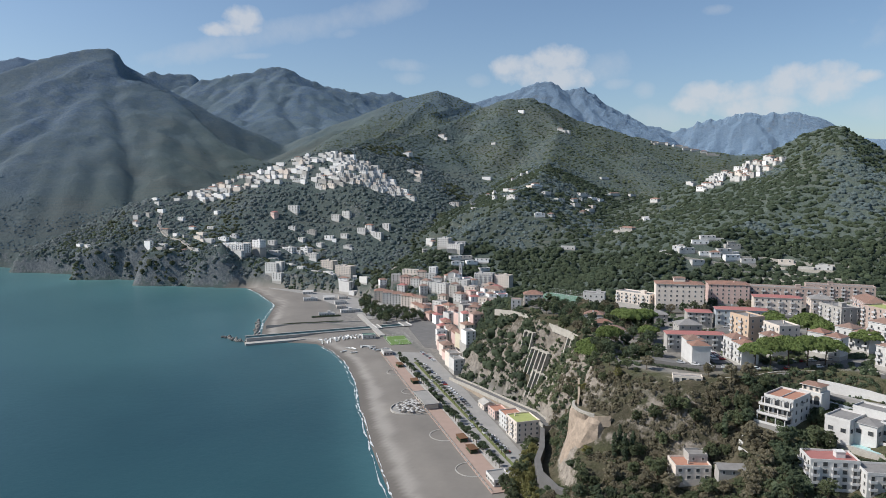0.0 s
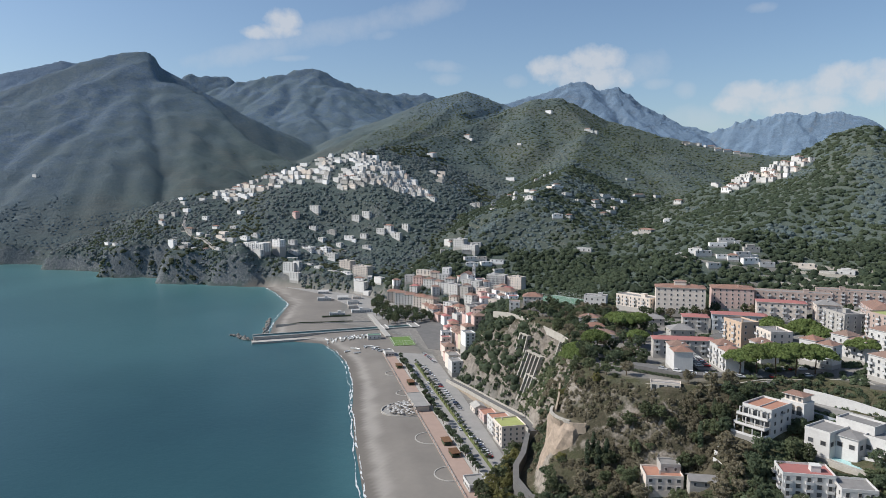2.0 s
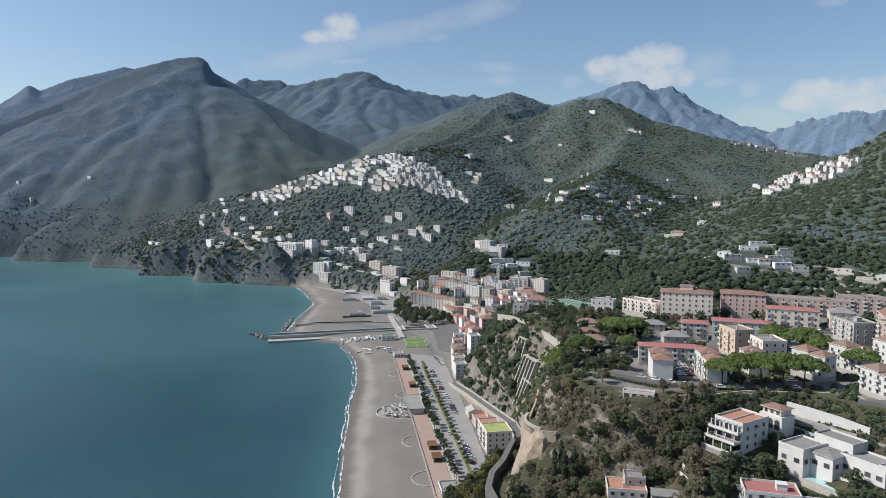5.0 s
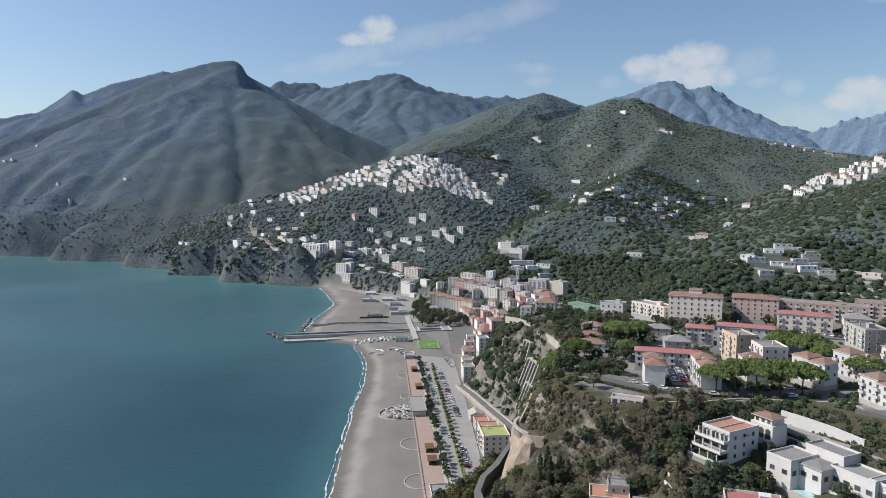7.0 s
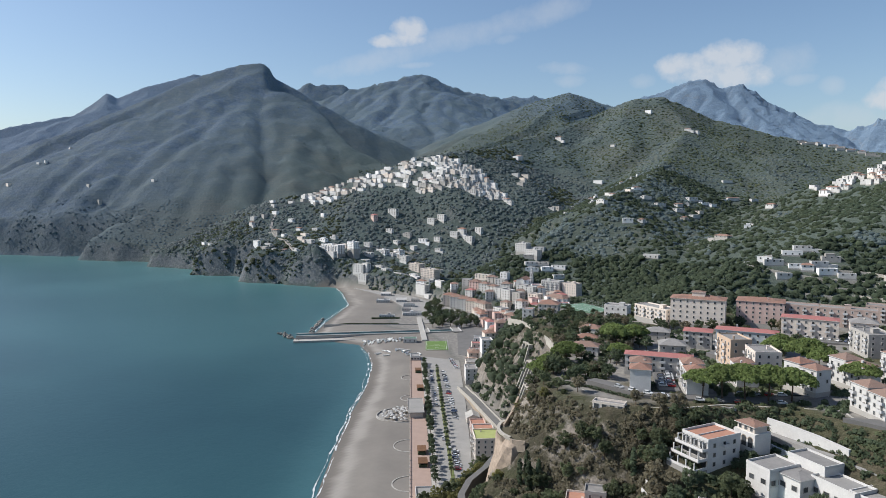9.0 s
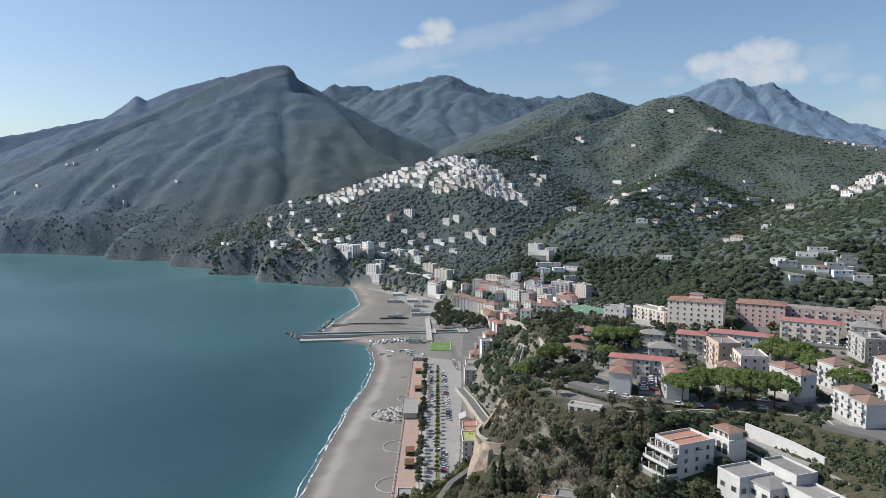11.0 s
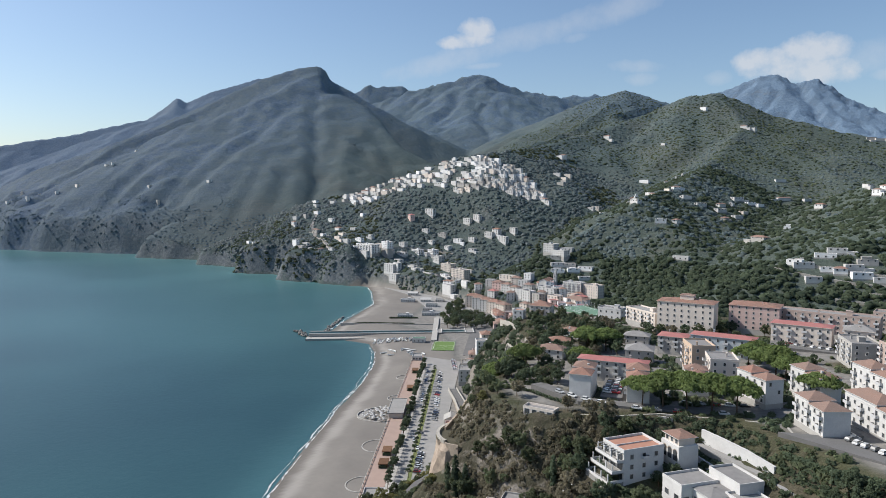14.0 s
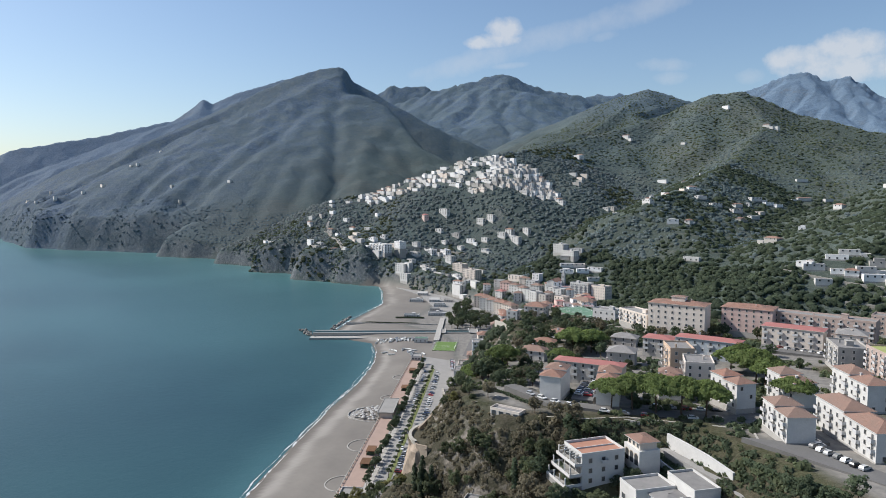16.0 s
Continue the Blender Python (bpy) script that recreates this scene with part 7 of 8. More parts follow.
def crown_mesh(kind, seed):
    r = np.random.RandomState(seed)
    if kind == "round":
        n = 64
        d = r.normal(size=(n, 3))
        d /= np.linalg.norm(d, axis=1)[:, None]
        rad = r.uniform(0.45, 1.0, (n, 1)) ** 0.6
        c = d * rad * np.array([3.1, 3.1, 2.6]) * (1 + 0.25 * np.sin(3 * np.arctan2(d[:, 1], d[:, 0]) + seed))[:, None] + np.array([0, 0, 5.2])
        size = r.uniform(0.5, 1.05, n)
    elif kind == "umbrella":
        n = 380
        a, q = r.uniform(0, 2 * np.pi, n), np.sqrt(r.rand(n))
        R = 7.6 * (1 + 0.18 * np.sin(3 * a + seed) + 0.1 * np.sin(7 * a))
        z = 10.6 + 3.4 * (1 - q ** 2) - 2.0 * r.rand(n) * (1 - 0.4 * q)
        c = np.stack([R * q * np.cos(a), R * q * np.sin(a), z], 1)
        size = r.uniform(1.0, 1.65, n)
    elif kind == "cypress":
        n = 60
        z = r.uniform(0.8, 11.5, n)
        w = 1.15 * np.clip(np.sin((z + 1.2) / 13 * np.pi), 0.12, 1) ** 0.7
        a = r.uniform(0, 2 * np.pi, n)
        c = np.stack([w * 0.55 * np.cos(a), w * 0.55 * np.sin(a), z], 1)
        size = 0.45 + 0.35 * w
    elif kind == "shrub":
        n = 55
        d = r.normal(size=(n, 3))
        d /= np.linalg.norm(d, axis=1)[:, None]
        c = d * r.uniform(0.4, 1.0, (n, 1)) * np.array([1.9, 1.9, 1.3]) + np.array([0, 0, 1.5])
        size = r.uniform(0.35, 0.7, n)
    else:                                   # small street palm or clipped tree
        n = 42
        a, q = r.uniform(0, 2 * np.pi, n), np.sqrt(r.rand(n))
        c = np.stack([1.5 * q * np.cos(a), 1.5 * q * np.sin(a), 3.4 + 0.9 * (1 - q ** 2) + r.uniform(-0.5, 0.3, n)], 1)
        size = r.uniform(0.3, 0.6, n)
    return leaf_mesh("crown", *sprays(c, size, seed + 1, {"round": 24, "umbrella": 30}.get(kind, 26), 0.8, 0.42))


def trunk_mesh(kind, seed):
    rr = random.Random(seed)
    g = Geo()
    if kind == "umbrella":
        top = (rr.uniform(-0.5, 0.5), rr.uniform(-0.5, 0.5), 9.6)
        g.tube((0, 0, -1), top, 0.38, 0.24, 7)
        for i in range(6):
            a = i * 1.05 + rr.uniform(-0.3, 0.3)
            g.tube(top, (3.2 * math.cos(a), 3.2 * math.sin(a), 11.6), 0.15, 0.06, 5)
    elif kind == "cypress":
        g.tube((0, 0, -1), (0, 0, 9), 0.2, 0.05, 6)
    elif kind == "street":
        g.tube((0, 0, -0.5), (0, 0, 3.3), 0.16, 0.11, 6)
        for i in range(4):
            a = i * 1.57
            g.tube((0, 0, 2.9), (0.8 * math.cos(a), 0.8 * math.sin(a), 3.6), 0.06, 0.03, 4)
    else:
        h = 3.6 if kind == "round" else 1.0
        g.tube((0, 0, -1), (0.1, 0.1, h), 0.24, 0.15, 6)
        for i in range(5):
            a = i * 1.26 + rr.uniform(-0.3, 0.3)
            w = 1.7 if kind == "round" else 0.9
            g.tube((0.1, 0.1, h * 0.8), (w * math.cos(a), w * math.sin(a), h + w * 0.9), 0.1, 0.04, 4)
    return g.mesh("trunk", ["bark"])


CROWNS, TRUNKS = {}, {}


def tree(kind, leaf, x, y, z, size, label, category, group, seed, name=""):
    key = (kind, leaf, seed % 4)
    if key not in CROWNS:
        CROWNS[key] = crown_mesh(kind, 10 + seed % 4)
        CROWNS[key].materials.append(M[leaf])
        TRUNKS[key] = trunk_mesh(kind, seed % 4)
    ob = new(name or {"shrub": "shrub", "umbrella": "pine_tree", "cypress": "cypress", "street": "street_tree"}.get(kind, "tree"))
    ob.empty_display_size = 0.3
    ob.matrix_basis = pose(x, y, z, 0, 0, (seed * 67) % 360) @ Matrix.Scale(size, 4)
    if kind != "shrub":
        part("trunk", TRUNKS[key], [], ob)
    part("crown", CROWNS[key], [], ob)
    return tagged(ob, label, category, group)


def clear(x, y, extra=0.0):
    return all(math.hypot(x - a, y - b) > r * 0.78 + extra for a, b, r in HOUSES)


def on_road(x, y):
    for o in ROADS:
        if inside(np.array([x]), np.array([y]), o)[0]:
            return True
    return False


ROADS = [[(-62, 351), (-33, 344.5), (-10, 354), (8, 363), (28, 378), (44, 388), (40, 394), (22, 384), (2, 369), (-13, 360), (-34, 350.5), (-60, 357)],
         [(-80, 355), (-77, 351.5), (-62, 350.8), (-61, 357.5), (-62, 357)], [(18, 318), (36, 307), (42, 314), (24, 325)],
         [(14, 349), (24, 345), (44, 336), (60, 326), (62, 329), (46, 339), (25, 348), (15, 352)],
         [(-30, 356), (-22, 360), (-36, 386), (-44, 383)], [(40, 356), (100, 340), (100, 356), (62, 372), (48, 386), (42, 380)],
         [(-36, 436), (-26, 430), (-20, 448), (-8, 500), (60, 498), (60, 508), (30, 516), (-12, 506), (-30, 456)],
         [(-70, 288), (-95, 297), (-109, 311), (-116, 328), (-119, 345), (-126, 368), (-135, 396), (-126, 398), (-116, 368), (-108, 346), (-105, 330), (-99, 318), (-88, 307), (-70, 298)]]

# umbrella pines along the upper road, and among the houses
for i, (x, y, k) in enumerate(((-12, 358, 0.85), (-5, 362, 1.0), (3, 366, 1.05), (11, 370, 1.05), (19, 374, 1.0))):
    tree("umbrella", "pine", x, y, 67.4, k, "tall umbrella pine with a flat spreading crown", "pine tree", "umbrella pines by the upper road", i)
for i, (x, y, k) in enumerate(((13, 433, 1.1), (-4, 446, 0.85), (19, 428, 0.9), (39, 406, 0.9), (-6, 462, 0.8), (-88, 379, 0.9), (-96, 368, 0.85), (-86, 433, 0.95), (-79, 441, 0.9), (-93, 444, 0.85), (-100, 385, 0.8), (-70, 402, 0.7))):
    tree("umbrella", "pine", x, y, ground_z(x, y) - 0.3, k, "umbrella pine with a dense rounded crown", "pine tree", "umbrella pines in the upper town", i + 3)

ti = 0
# woods on the slope below the upper road
for (x, y) in scatter_in([(-112, 392), (-104, 366), (-82, 346), (-54, 342), (-34, 334), (-6, 342), (14, 352), (44, 336), (90, 332), (140, 320), (130, 270), (60, 255), (0, 262), (-50, 262), (-100, 285), (-98, 330), (-116, 360)], 7.4, 31):
    if not clear(x, y, 1.2) or on_road(x, y) or (math.hypot(x + 77.5, y - 331.5) < 27 and x < -64 and y < 342):
        continue
    if -82 < x < -36 and y > 316 and (ti * 7 + int(x)) % 10 < 7:
        ti += 1
        continue
    ti += 1
    q = fbm(np.array([x / 26.0]), np.array([y / 26.0]), 3, 90)[0]
    rr = rng.random()
    if q > 0.55:
        leaf, words = "dry", "bare brownish scrub tree on the slope"
    elif q < 0.40:
        leaf, words = "leafdark", "dark evergreen tree on the slope"
    else:
        leaf, words = "leaf", "green broadleaf tree on the slope"
    if x > -4 and leaf == "dry":
        leaf, words = "leafdark", "dark evergreen tree in a hillside garden"
    kind = "shrub" if rr < 0.42 else "round"
    tree(kind, leaf, x, y, ground_z(x, y) - 0.3, rng.uniform(0.75, 1.3) * (1.25 if kind == "shrub" else 0.95), words, "tree" if kind == "round" else "shrub", "trees on the slope below the town", ti)
for x, y in ((-18, 322), (-14, 318), (-22, 312)):
    ti += 1
    tree("cypress", "leafdark", x, y, ground_z(x, y) - 0.3, rng.uniform(0.8, 1.1), "slim dark cypress on the slope", "cypress", "cypresses on the slope", ti)
# wooded gardens on the west side of the terrace
for (x, y) in scatter_in([(-112, 392), (-84, 358), (-60, 362), (-66, 380), (-62, 400), (-66, 440), (-90, 480), (-118, 505), (-168, 530), (-185, 505), (-150, 462), (-118, 428)], 9.2, 32):
    if clear(x, y, 1.0) and not on_road(x, y):
        ti += 1
        leaf, words = rng.choice((("leafdark", "dark evergreen tree in a garden"), ("leaf", "green leafy tree in a garden"), ("leafdark", "dense dark tree in a garden"), ("leaf", "pale green tree in a garden"), ("leafdark", "dark leafy tree in a garden"), ("dry", "brownish half-bare garden tree")))
        tree("round", leaf, x, y, ground_z(x, y) - 0.3, rng.uniform(0.65, 1.15), words, "tree", "garden trees on the terrace", ti, "garden_tree")
for (x, y) in scatter_in([(-92, 362), (-80, 352), (-66, 351), (-54, 358), (-56, 376), (-80, 376)], 6.4, 36):
    if clear(x, y, 0.6) and not on_road(x, y):
        ti += 1
        tree("round", rng.choice(("leafdark", "leaf", "leafdark")), x, y, ground_z(x, y) - 0.3, rng.uniform(0.6, 1.0), "dense dark tree beside the upper road", "tree", "garden trees on the terrace", ti, "garden_tree")
# gardens between the apartment houses
for (x, y) in scatter_in([(-60, 396), (40, 352), (110, 345), (110, 560), (-40, 600), (-120, 570), (-70, 470)], 19, 33):
    if clear(x, y, 1.6) and not on_road(x, y) and rng.random() < 0.62:
        ti += 1
        leaf, words = rng.choice((("leafdark", "dark evergreen tree between houses"), ("leaf", "green tree between houses")))
        tree(rng.choice(("round", "shrub", "shrub")), leaf, x, y, ground_z(x, y) - 0.2, rng.uniform(0.55, 0.95), words, "tree", "trees between the apartment houses", ti, "garden_tree")
for i, (x, y) in enumerate(((-84, 500), (-78, 502), (-70, 500), (-62, 501), (-55, 505), (-48, 508), (-90, 506), (-26, 530), (-20, 527), (-44, 526), (-50, 522))):
    tree("round", ("leafdark", "leaf", "dry")[i % 3], x, y, ground_z(x, y) - 0.3, 0.85 + 0.06 * (i % 5), "leafy tree in front of the school", "tree", "trees between the apartment houses", i, "garden_tree")
# promenade planting
for i in range(48):
    s = -6 + i * 5.3
    x, y = at_shore(s, 14.4 - 0.017 * s + rng.uniform(-0.4, 0.4))
    ti += 1
    tree("street" if rng.random() < 0.6 else "shrub", "leafdark", x, y, 4.3, rng.uniform(1.0, 1.5), "small dark clipped tree in the planting strip", "tree", "trees along the promenade", ti)
for i in range(32):
    s = 12 + i * 7.0
    x, y = at_shore(s, 24.7 - 0.021 * s + rng.uniform(-0.3, 0.3))
    ti += 1
    tree("street", "leafdark", x, y, 4.3, rng.uniform(0.7, 1.1), "small palm-like tree in the grassy median", "tree", "trees in the street median", ti)
for (x, y) in scatter_in([(-505, 742), (-497, 772), (-476, 752), (-440, 712), (-390, 708), (-358, 672), (-396, 632), (-420, 650), (-452, 690), (-480, 722)], 9.5, 34):
    if clear(x, y, 0.5) and rng.random() < 0.9:
        ti += 1
        tree("round", rng.choice(("leafdark", "leaf")), x, y, 4.1, rng.uniform(0.9, 1.35), "green park tree behind the far beach", "tree", "park trees behind the beach", ti)


# golden-green trees below the lane and at the foot of the tower
for (x, y) in scatter_in([(-110, 304), (-122, 326), (-128, 350), (-131, 366), (-125, 366), (-119, 344), (-116, 328), (-106, 308), (-98, 296)], 4.6, 35):
    ti += 1
    tree("round", rng.choice(("olive", "olive", "leaf")), x, y, ground_z(x, y) - 0.3, rng.uniform(0.75, 1.2), "golden-green leafy tree below the lane", "tree", "trees below the lane", ti)
for x, y in ((-68, 304), (-66, 306.5), (-63, 303), (-60, 306)):
    ti += 1
    tree("cypress", "leafdark", x, y, ground_z(x, y) - 0.3, rng.uniform(0.9, 1.3), "slim dark cypress at the foot of the tower", "cypress", "cypresses by the tower", ti)


for x, y in ((-99, 306), (-96, 306), (-92, 302), (-98, 303), (-88, 306), (-84, 302), (-82, 308), (-80, 305)):
    ti += 1
    tree("shrub", rng.choice(("olive", "leaf", "leafdark")), x, y, ground_z(x, y) - 0.4, rng.uniform(1.0, 1.6), "bushy shrub on the bank under the tower", "shrub", "shrubs under the tower", ti)


# ---- woods on the hills, cliffs and valleys ----
ICO = [(0, -0.53, 0.85), (0, 0.53, 0.85), (0, -0.53, -0.85), (0, 0.53, -0.85), (-0.53, 0.85, 0), (0.53, 0.85, 0), (-0.53, -0.85, 0), (0.53, -0.85, 0), (0.85, 0, -0.53), (0.85, 0, 0.53), (-0.85, 0, -0.53), (-0.85, 0, 0.53)]
OCTA = [(1, 0, 0), (-1, 0, 0), (0, 1, 0), (0, -1, 0), (0, 0, 1), (0, 0, -1)]


def hull_faces(pts):
    """Triangles of a regular solid, turned outwards."""
    P = [Vector(p) for p in pts]
    edge = min((a - b).length for i, a in enumerate(P) for b in P[:i]) * 1.1
    out = []
    for i in range(len(P)):
        for j in range(i):
            for k in range(j):
                a, b, c = P[i], P[j], P[k]
                if max((a - b).length, (b - c).length, (c - a).length) < edge:
                    out.append((i, j, k) if (b - a).cross(c - a).dot(a) > 0 else (i, k, j))
    return np.array(out)


SOLIDS = {12: (np.array(ICO, float), hull_faces(ICO)), 6: (np.array(OCTA, float), hull_faces(OCTA))}


def crowns(centres, sizes, seed, corners, squash):
    """Uneven rounded crowns, all as one set of arrays with soft normals."""
    r = np.random.RandomState(seed)
    P, F_ = SOLIDS[corners]
    n = len(centres)
    turn = r.uniform(0, 2 * np.pi, n)
    c, s = np.cos(turn)[:, None], np.sin(turn)[:, None]
    d = np.stack([c * P[:, 0] - s * P[:, 1], s * P[:, 0] + c * P[:, 1], np.broadcast_to(P[:, 2], (n, len(P)))], -1)
    v = centres[:, None] + d * (sizes[:, None] * r.uniform(0.62, 1.18, (n, len(P))))[..., None] * np.array([1, 1, squash])
    nor = d + np.array([0, 0, 0.3]) + r.normal(size=d.shape) * 0.3
    nor /= np.linalg.norm(nor, axis=-1, keepdims=True)
    f = F_[None] + (np.arange(n) * len(P))[:, None, None]
    return v.reshape(-1, 3), f.reshape(-1, 3), nor.reshape(-1, 3)


def woods(name, xr, yr, spacing, size, mats, label, seed, keep, bits=4, open_=0.36, flat=0.7, squash=0.75, per=13, leaf=0.75, corners=0):
    """Woods as one sheet: each tree or bush is a few uneven crowns or tufts, with loose leaf sprays."""
    r = np.random.RandomState(seed)
    xs, ys = np.arange(*xr, spacing), np.arange(*yr, spacing)
    X, Y = np.meshgrid(xs, ys)
    X = (X + r.uniform(-0.5, 0.5, X.shape) * spacing).ravel()
    Y = (Y + r.uniform(-0.5, 0.5, Y.shape) * spacing).ravel()
    ok = keep(X, Y)
    for a, b, q in HOUSES:
        ok &= np.hypot(X - a, Y - b) > q * 0.8 + size * 0.6
    # clearings and thinner scrub
    ok &= (fbm(X / 110, Y / 110, 4, seed + 5) > open_) | (r.rand(len(X)) < 0.25)
    X, Y = X[ok], Y[ok]
    pick = fbm(X / 90, Y / 90, 3, seed + 9) + r.uniform(-0.12, 0.12, len(X))
    cuts = [0.42, 0.6]
    for k, mat in enumerate(mats):
        m = (pick < cuts[0]) if k == 0 else (pick >= cuts[0]) & (pick < cuts[1]) if k == 1 else pick >= cuts[1]
        if not m.any():
            continue
        n = m.sum()
        sz = size * r.uniform(0.55, 1.25, n)
        cx, cy, cz, cs = [], [], [], []
        for j in range(bits):
            a, d = r.uniform(0, 2 * np.pi, n), sz * (0.0 if bits == 1 else 0.62) * np.sqrt(r.rand(n))
            x, y = X[m] + d * np.cos(a), Y[m] + d * np.sin(a)
            s = sz * (1.0 if bits == 1 else r.uniform(0.42, 0.72, n))
            cx.append(x)
            cy.append(y)
            cz.append(ground_at(x, y) + flat * (sz - 0.8 * d) * r.uniform(0.5, 1.0, n) - 0.25 * s)
            cs.append(s)
        at, big = np.stack([np.concatenate(q) for q in (cx, cy, cz)], 1), np.concatenate(cs)
        sets = []
        if corners:
            sets.append(crowns(at, big, seed + k, corners, squash))
        if per:
            sets.append(sprays(at, big, seed + k, per, squash, leaf))
        v, f, nor = sets[0]
        if len(sets) > 1:
            v, f, nor = np.concatenate([v, sets[1][0]]), np.concatenate([f, sets[1][1] + len(v)]), np.concatenate([nor, sets[1][2]])
        me = leaf_mesh(name, v, f, nor)
        me.materials.append(M[mat])
        tagged(new(name, me), label, "woods", kind="stuff")


def on_hill(X, Y):
    return (signed(X, Y, LAND) > 4) & (signed(X, Y, FLAT) < -5) & (signed(X, Y, TERRACE) < -6)


def view_side(X, Y):
    return (X < 60 + Y * 0.16) & (Y > 420)


def off_roads(X, Y):
    return ~np.any([inside(X, Y, o) for o in ROADS], axis=0)


def tower_free(X, Y):
    """Off the bare face of the bastion."""
    d = np.hypot(X + 77.5, Y - 331.5)
    return (d > 25.5) | (d < 16) | (X > -66) | (Y > 342)


woods("near_woods", (-560, 190), (440, 900), 7.4, 6.6, ("leafdark", "holm", "leafdark"), "dense mixed woods on the slopes round the town", 201,
      lambda X, Y: on_hill(X, Y) & view_side(X, Y), 3, 0.16, 0.7, 0.75, 8, 0.42, 12)
woods("cliff_scrub", (-320, -96), (330, 640), 3.6, 2.9, ("leafdark", "leaf", "leafdark"), "green scrub clinging to the cliff", 202,
      lambda X, Y: (signed(X, Y, FLAT) < -3) & (signed(X, Y, TERRACE) < -1) & tower_free(X, Y) & off_roads(X, Y) & (np.hypot(X + 152, Y - 440) > 5) & (fbm(X / 16, Y / 16, 3, 77) > 0.28), 3, 0.0, leaf=0.6)
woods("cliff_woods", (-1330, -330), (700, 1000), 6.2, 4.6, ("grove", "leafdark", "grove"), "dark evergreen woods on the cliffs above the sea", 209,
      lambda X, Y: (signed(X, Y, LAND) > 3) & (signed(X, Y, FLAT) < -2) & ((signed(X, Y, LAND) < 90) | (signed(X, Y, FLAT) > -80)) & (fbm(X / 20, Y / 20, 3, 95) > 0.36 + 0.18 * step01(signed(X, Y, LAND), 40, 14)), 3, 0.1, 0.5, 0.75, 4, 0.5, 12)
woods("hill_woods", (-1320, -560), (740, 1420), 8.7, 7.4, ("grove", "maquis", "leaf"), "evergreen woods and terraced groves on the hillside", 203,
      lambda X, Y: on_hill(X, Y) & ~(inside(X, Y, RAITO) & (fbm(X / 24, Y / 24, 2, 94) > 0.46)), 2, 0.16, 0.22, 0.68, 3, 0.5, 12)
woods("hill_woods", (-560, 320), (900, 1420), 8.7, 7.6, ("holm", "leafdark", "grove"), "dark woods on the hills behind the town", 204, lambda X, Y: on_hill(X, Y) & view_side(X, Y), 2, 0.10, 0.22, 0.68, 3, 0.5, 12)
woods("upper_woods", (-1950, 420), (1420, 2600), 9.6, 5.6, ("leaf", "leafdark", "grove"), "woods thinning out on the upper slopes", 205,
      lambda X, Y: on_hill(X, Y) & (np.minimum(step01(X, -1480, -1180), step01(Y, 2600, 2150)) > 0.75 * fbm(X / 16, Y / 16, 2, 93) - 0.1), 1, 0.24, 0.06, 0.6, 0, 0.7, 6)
for name, mats, words, side in (("slope_scrub", ("dry", "leaf", "dry"), "tangled brown and green scrub below the upper road", -1), ("garden_scrub", ("leafdark", "leaf", "leafdark"), "dark evergreen shrubs in the villa gardens", 1)):
    woods(name, (-125, 150), (250, 400), 2.5, 2.3, mats, words, 206,
          lambda X, Y: (signed(X, Y, TERRACE) < -1.5) & (signed(X, Y, FLAT) < -3) & (side * (X + 6 + 18 * (fbm(X / 20, Y / 20, 2, 76) - 0.5)) > 0) & tower_free(X, Y) & off_roads(X, Y)
          & (fbm(X / 15, Y / 15, 3, 78) > 0.12 + 0.26 * ((X < -44) & (Y > 316))), 3, 0.0, per=18, leaf=0.46)
woods("coast_scrub", (-2650, -1290), (560, 1500), 10.5, 5.6, ("farwood", "farwood", "farwood"), "haze-tinted scrub and low woods on the outer coast", 207,
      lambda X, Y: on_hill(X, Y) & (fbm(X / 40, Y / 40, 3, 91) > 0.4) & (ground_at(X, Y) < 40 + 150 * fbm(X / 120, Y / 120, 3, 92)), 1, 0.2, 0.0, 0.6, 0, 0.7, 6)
woods("garden_greenery", (-200, 140), (345, 625), 4.6, 2.2, ("leafdark", "leaf", "leafdark"), "shrubs and small trees in the yards between the houses", 208,
      lambda X, Y: (signed(X, Y, TERRACE) > 2) & off_roads(X, Y) & (fbm(X / 24, Y / 24, 3, 79) > 0.47), 4, 0.0)
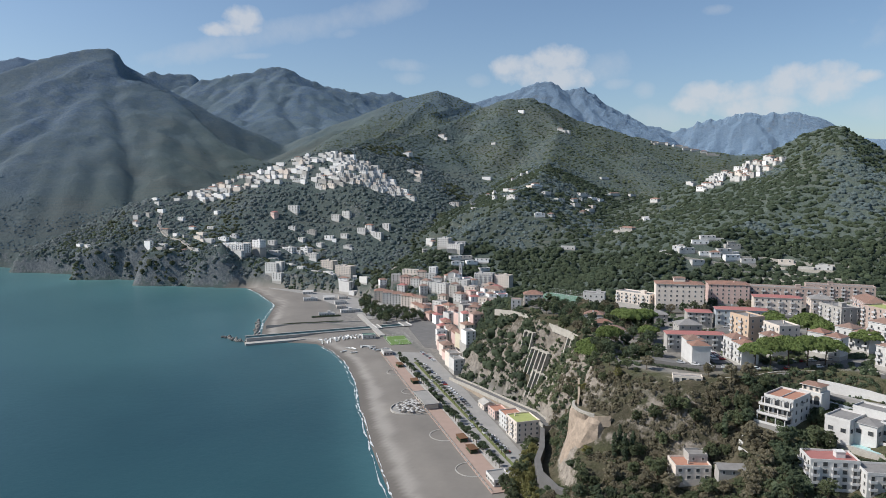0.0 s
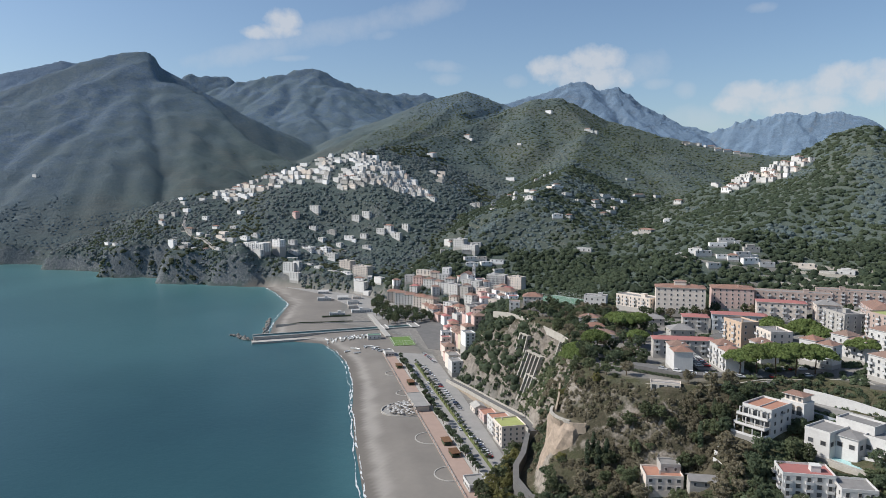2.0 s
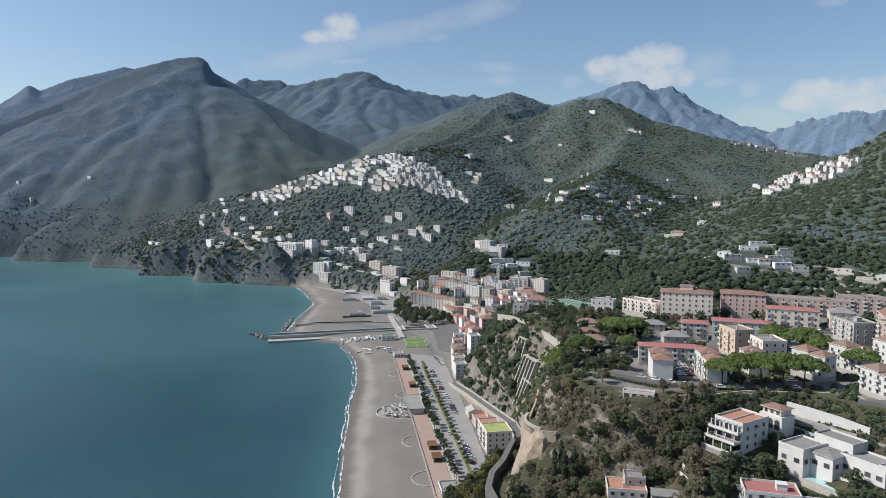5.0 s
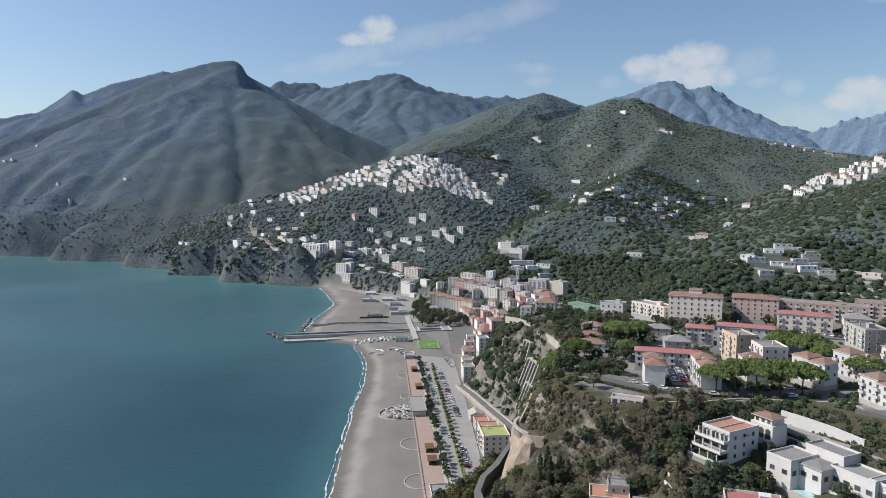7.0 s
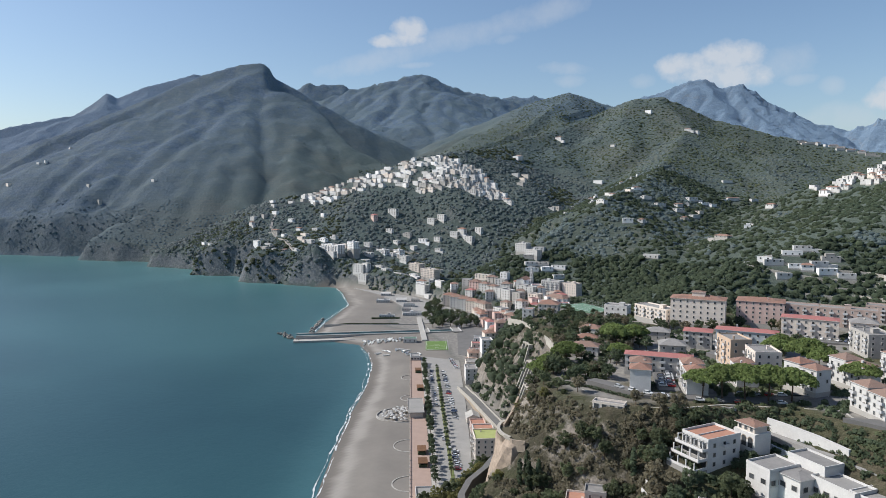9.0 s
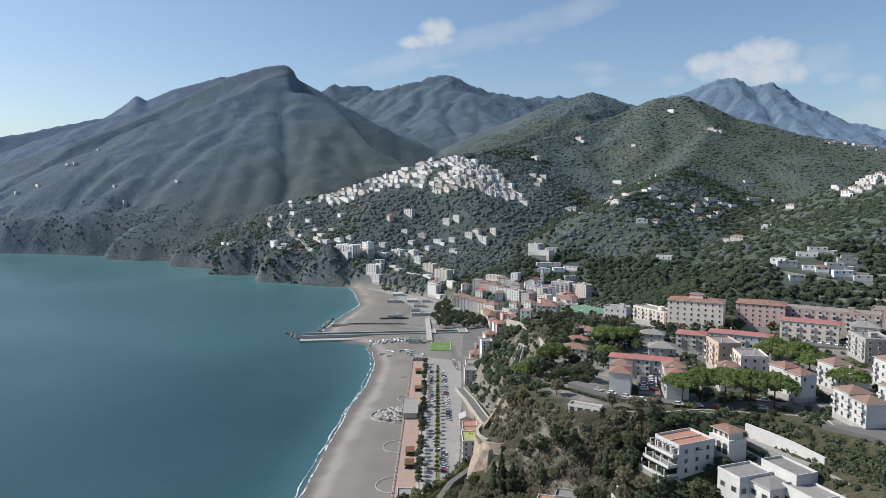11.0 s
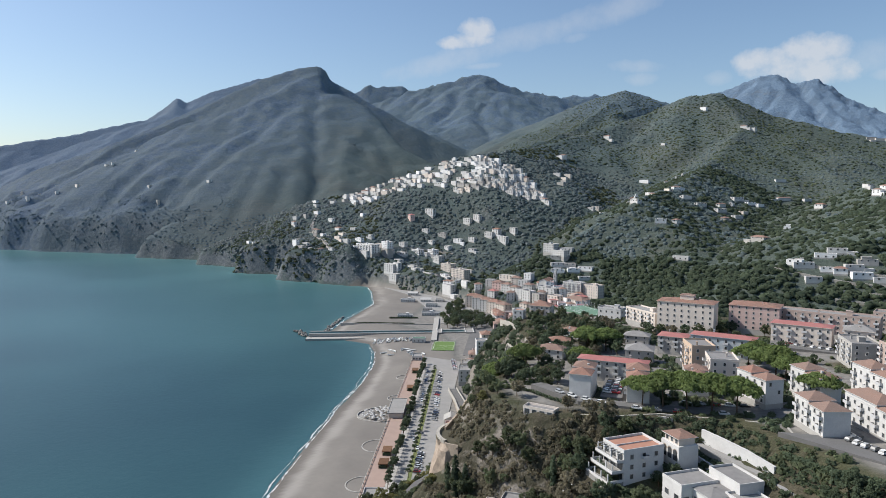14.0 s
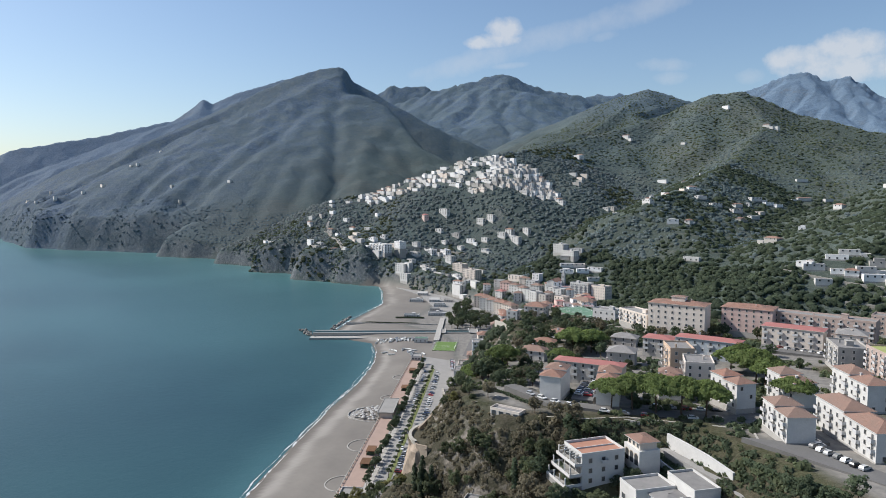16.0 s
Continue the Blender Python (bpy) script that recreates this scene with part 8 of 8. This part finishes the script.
for x, y, k in ((-84, 338, 0.8), (-79, 341, 0.9), (-88, 333, 0.7), (-74, 338, 0.9), (-80, 332, 0.7), (-69, 336, 0.8), (-72, 330, 0.7), (-64, 333, 0.8), (-92, 340, 0.7), (-66, 326, 0.6)):
    ti += 1
    tree(rng.choice(("shrub", "round")), rng.choice(("olive", "leaf", "leaf")), x, y, ground_z(x, y) - 0.3, k, "bright green bush on top of the spur", "shrub", "bushes on the spur", ti)
for x, y, k in ((-121, 322, 0.9), (-119, 312, 1.0), (-114, 305, 0.9), (-123, 330, 0.8), (-109, 300, 0.9), (-116, 298, 1.0), (-122, 306, 0.9), (-104, 294, 0.9), (-112, 291, 0.9), (-97, 290, 0.8), (-126, 316, 0.8)):
    if clear(x, y, 0.5):
        ti += 1
        tree("round", rng.choice(("olive", "leaf", "leaf")), x, y, ground_z(x, y) - 0.3, k * 1.25, "golden-green leafy tree below the lane", "tree", "trees below the lane", ti)
for x, y, k in ((-10, 330, 1.2), (-13, 324, 1.1), (-13, 316, 1.3), (9, 318, 1.0), (14, 331, 1.1), (12, 326, 0.9), (-14, 334, 1.2), (18, 333, 0.9)):
    ti += 1
    tree(rng.choice(("shrub", "round")), "leafdark", x, y, ground_z(x, y) - 0.3, k * 0.8, "dark evergreen bush beside the white villa", "shrub", "bushes round the white villa", ti)
for pts, w, h, label in HEDGES:
    c = []
    for a, b in zip(pts[:-1], pts[1:]):
        k = max(1, int(math.hypot(b[0] - a[0], b[1] - a[1]) / 0.8))
        for i in range(k):
            x, y = a[0] + (b[0] - a[0]) * (i + 0.5) / k, a[1] + (b[1] - a[1]) * (i + 0.5) / k
            for q in (0.3, 0.75):
                c.append((x + rng.uniform(-0.3, 0.3), y + rng.uniform(-0.3, 0.3), ground_z(x, y) + h * q))
    me = leaf_mesh("hedge", *sprays(np.array(c), np.full(len(c), 0.62 * w), 300 + len(c), 16, 0.8, 0.6))
    me.materials.append(M["leafdark"])
    tagged(new("hedge", me), label, "hedge", "hedges of the gardens")
rr = random.Random(77)
for i in range(22):
    x, y = rr.uniform(-104, -88), rr.uniform(294, 305)
    if not on_road(x, y):
        ti += 1
        tree("shrub", rr.choice(("olive", "leaf", "leafdark")), x, y, ground_z(x, y) - 0.5, rr.uniform(0.9, 1.5), "bushy shrub on the bank under the tower", "shrub", "shrubs under the tower", ti)
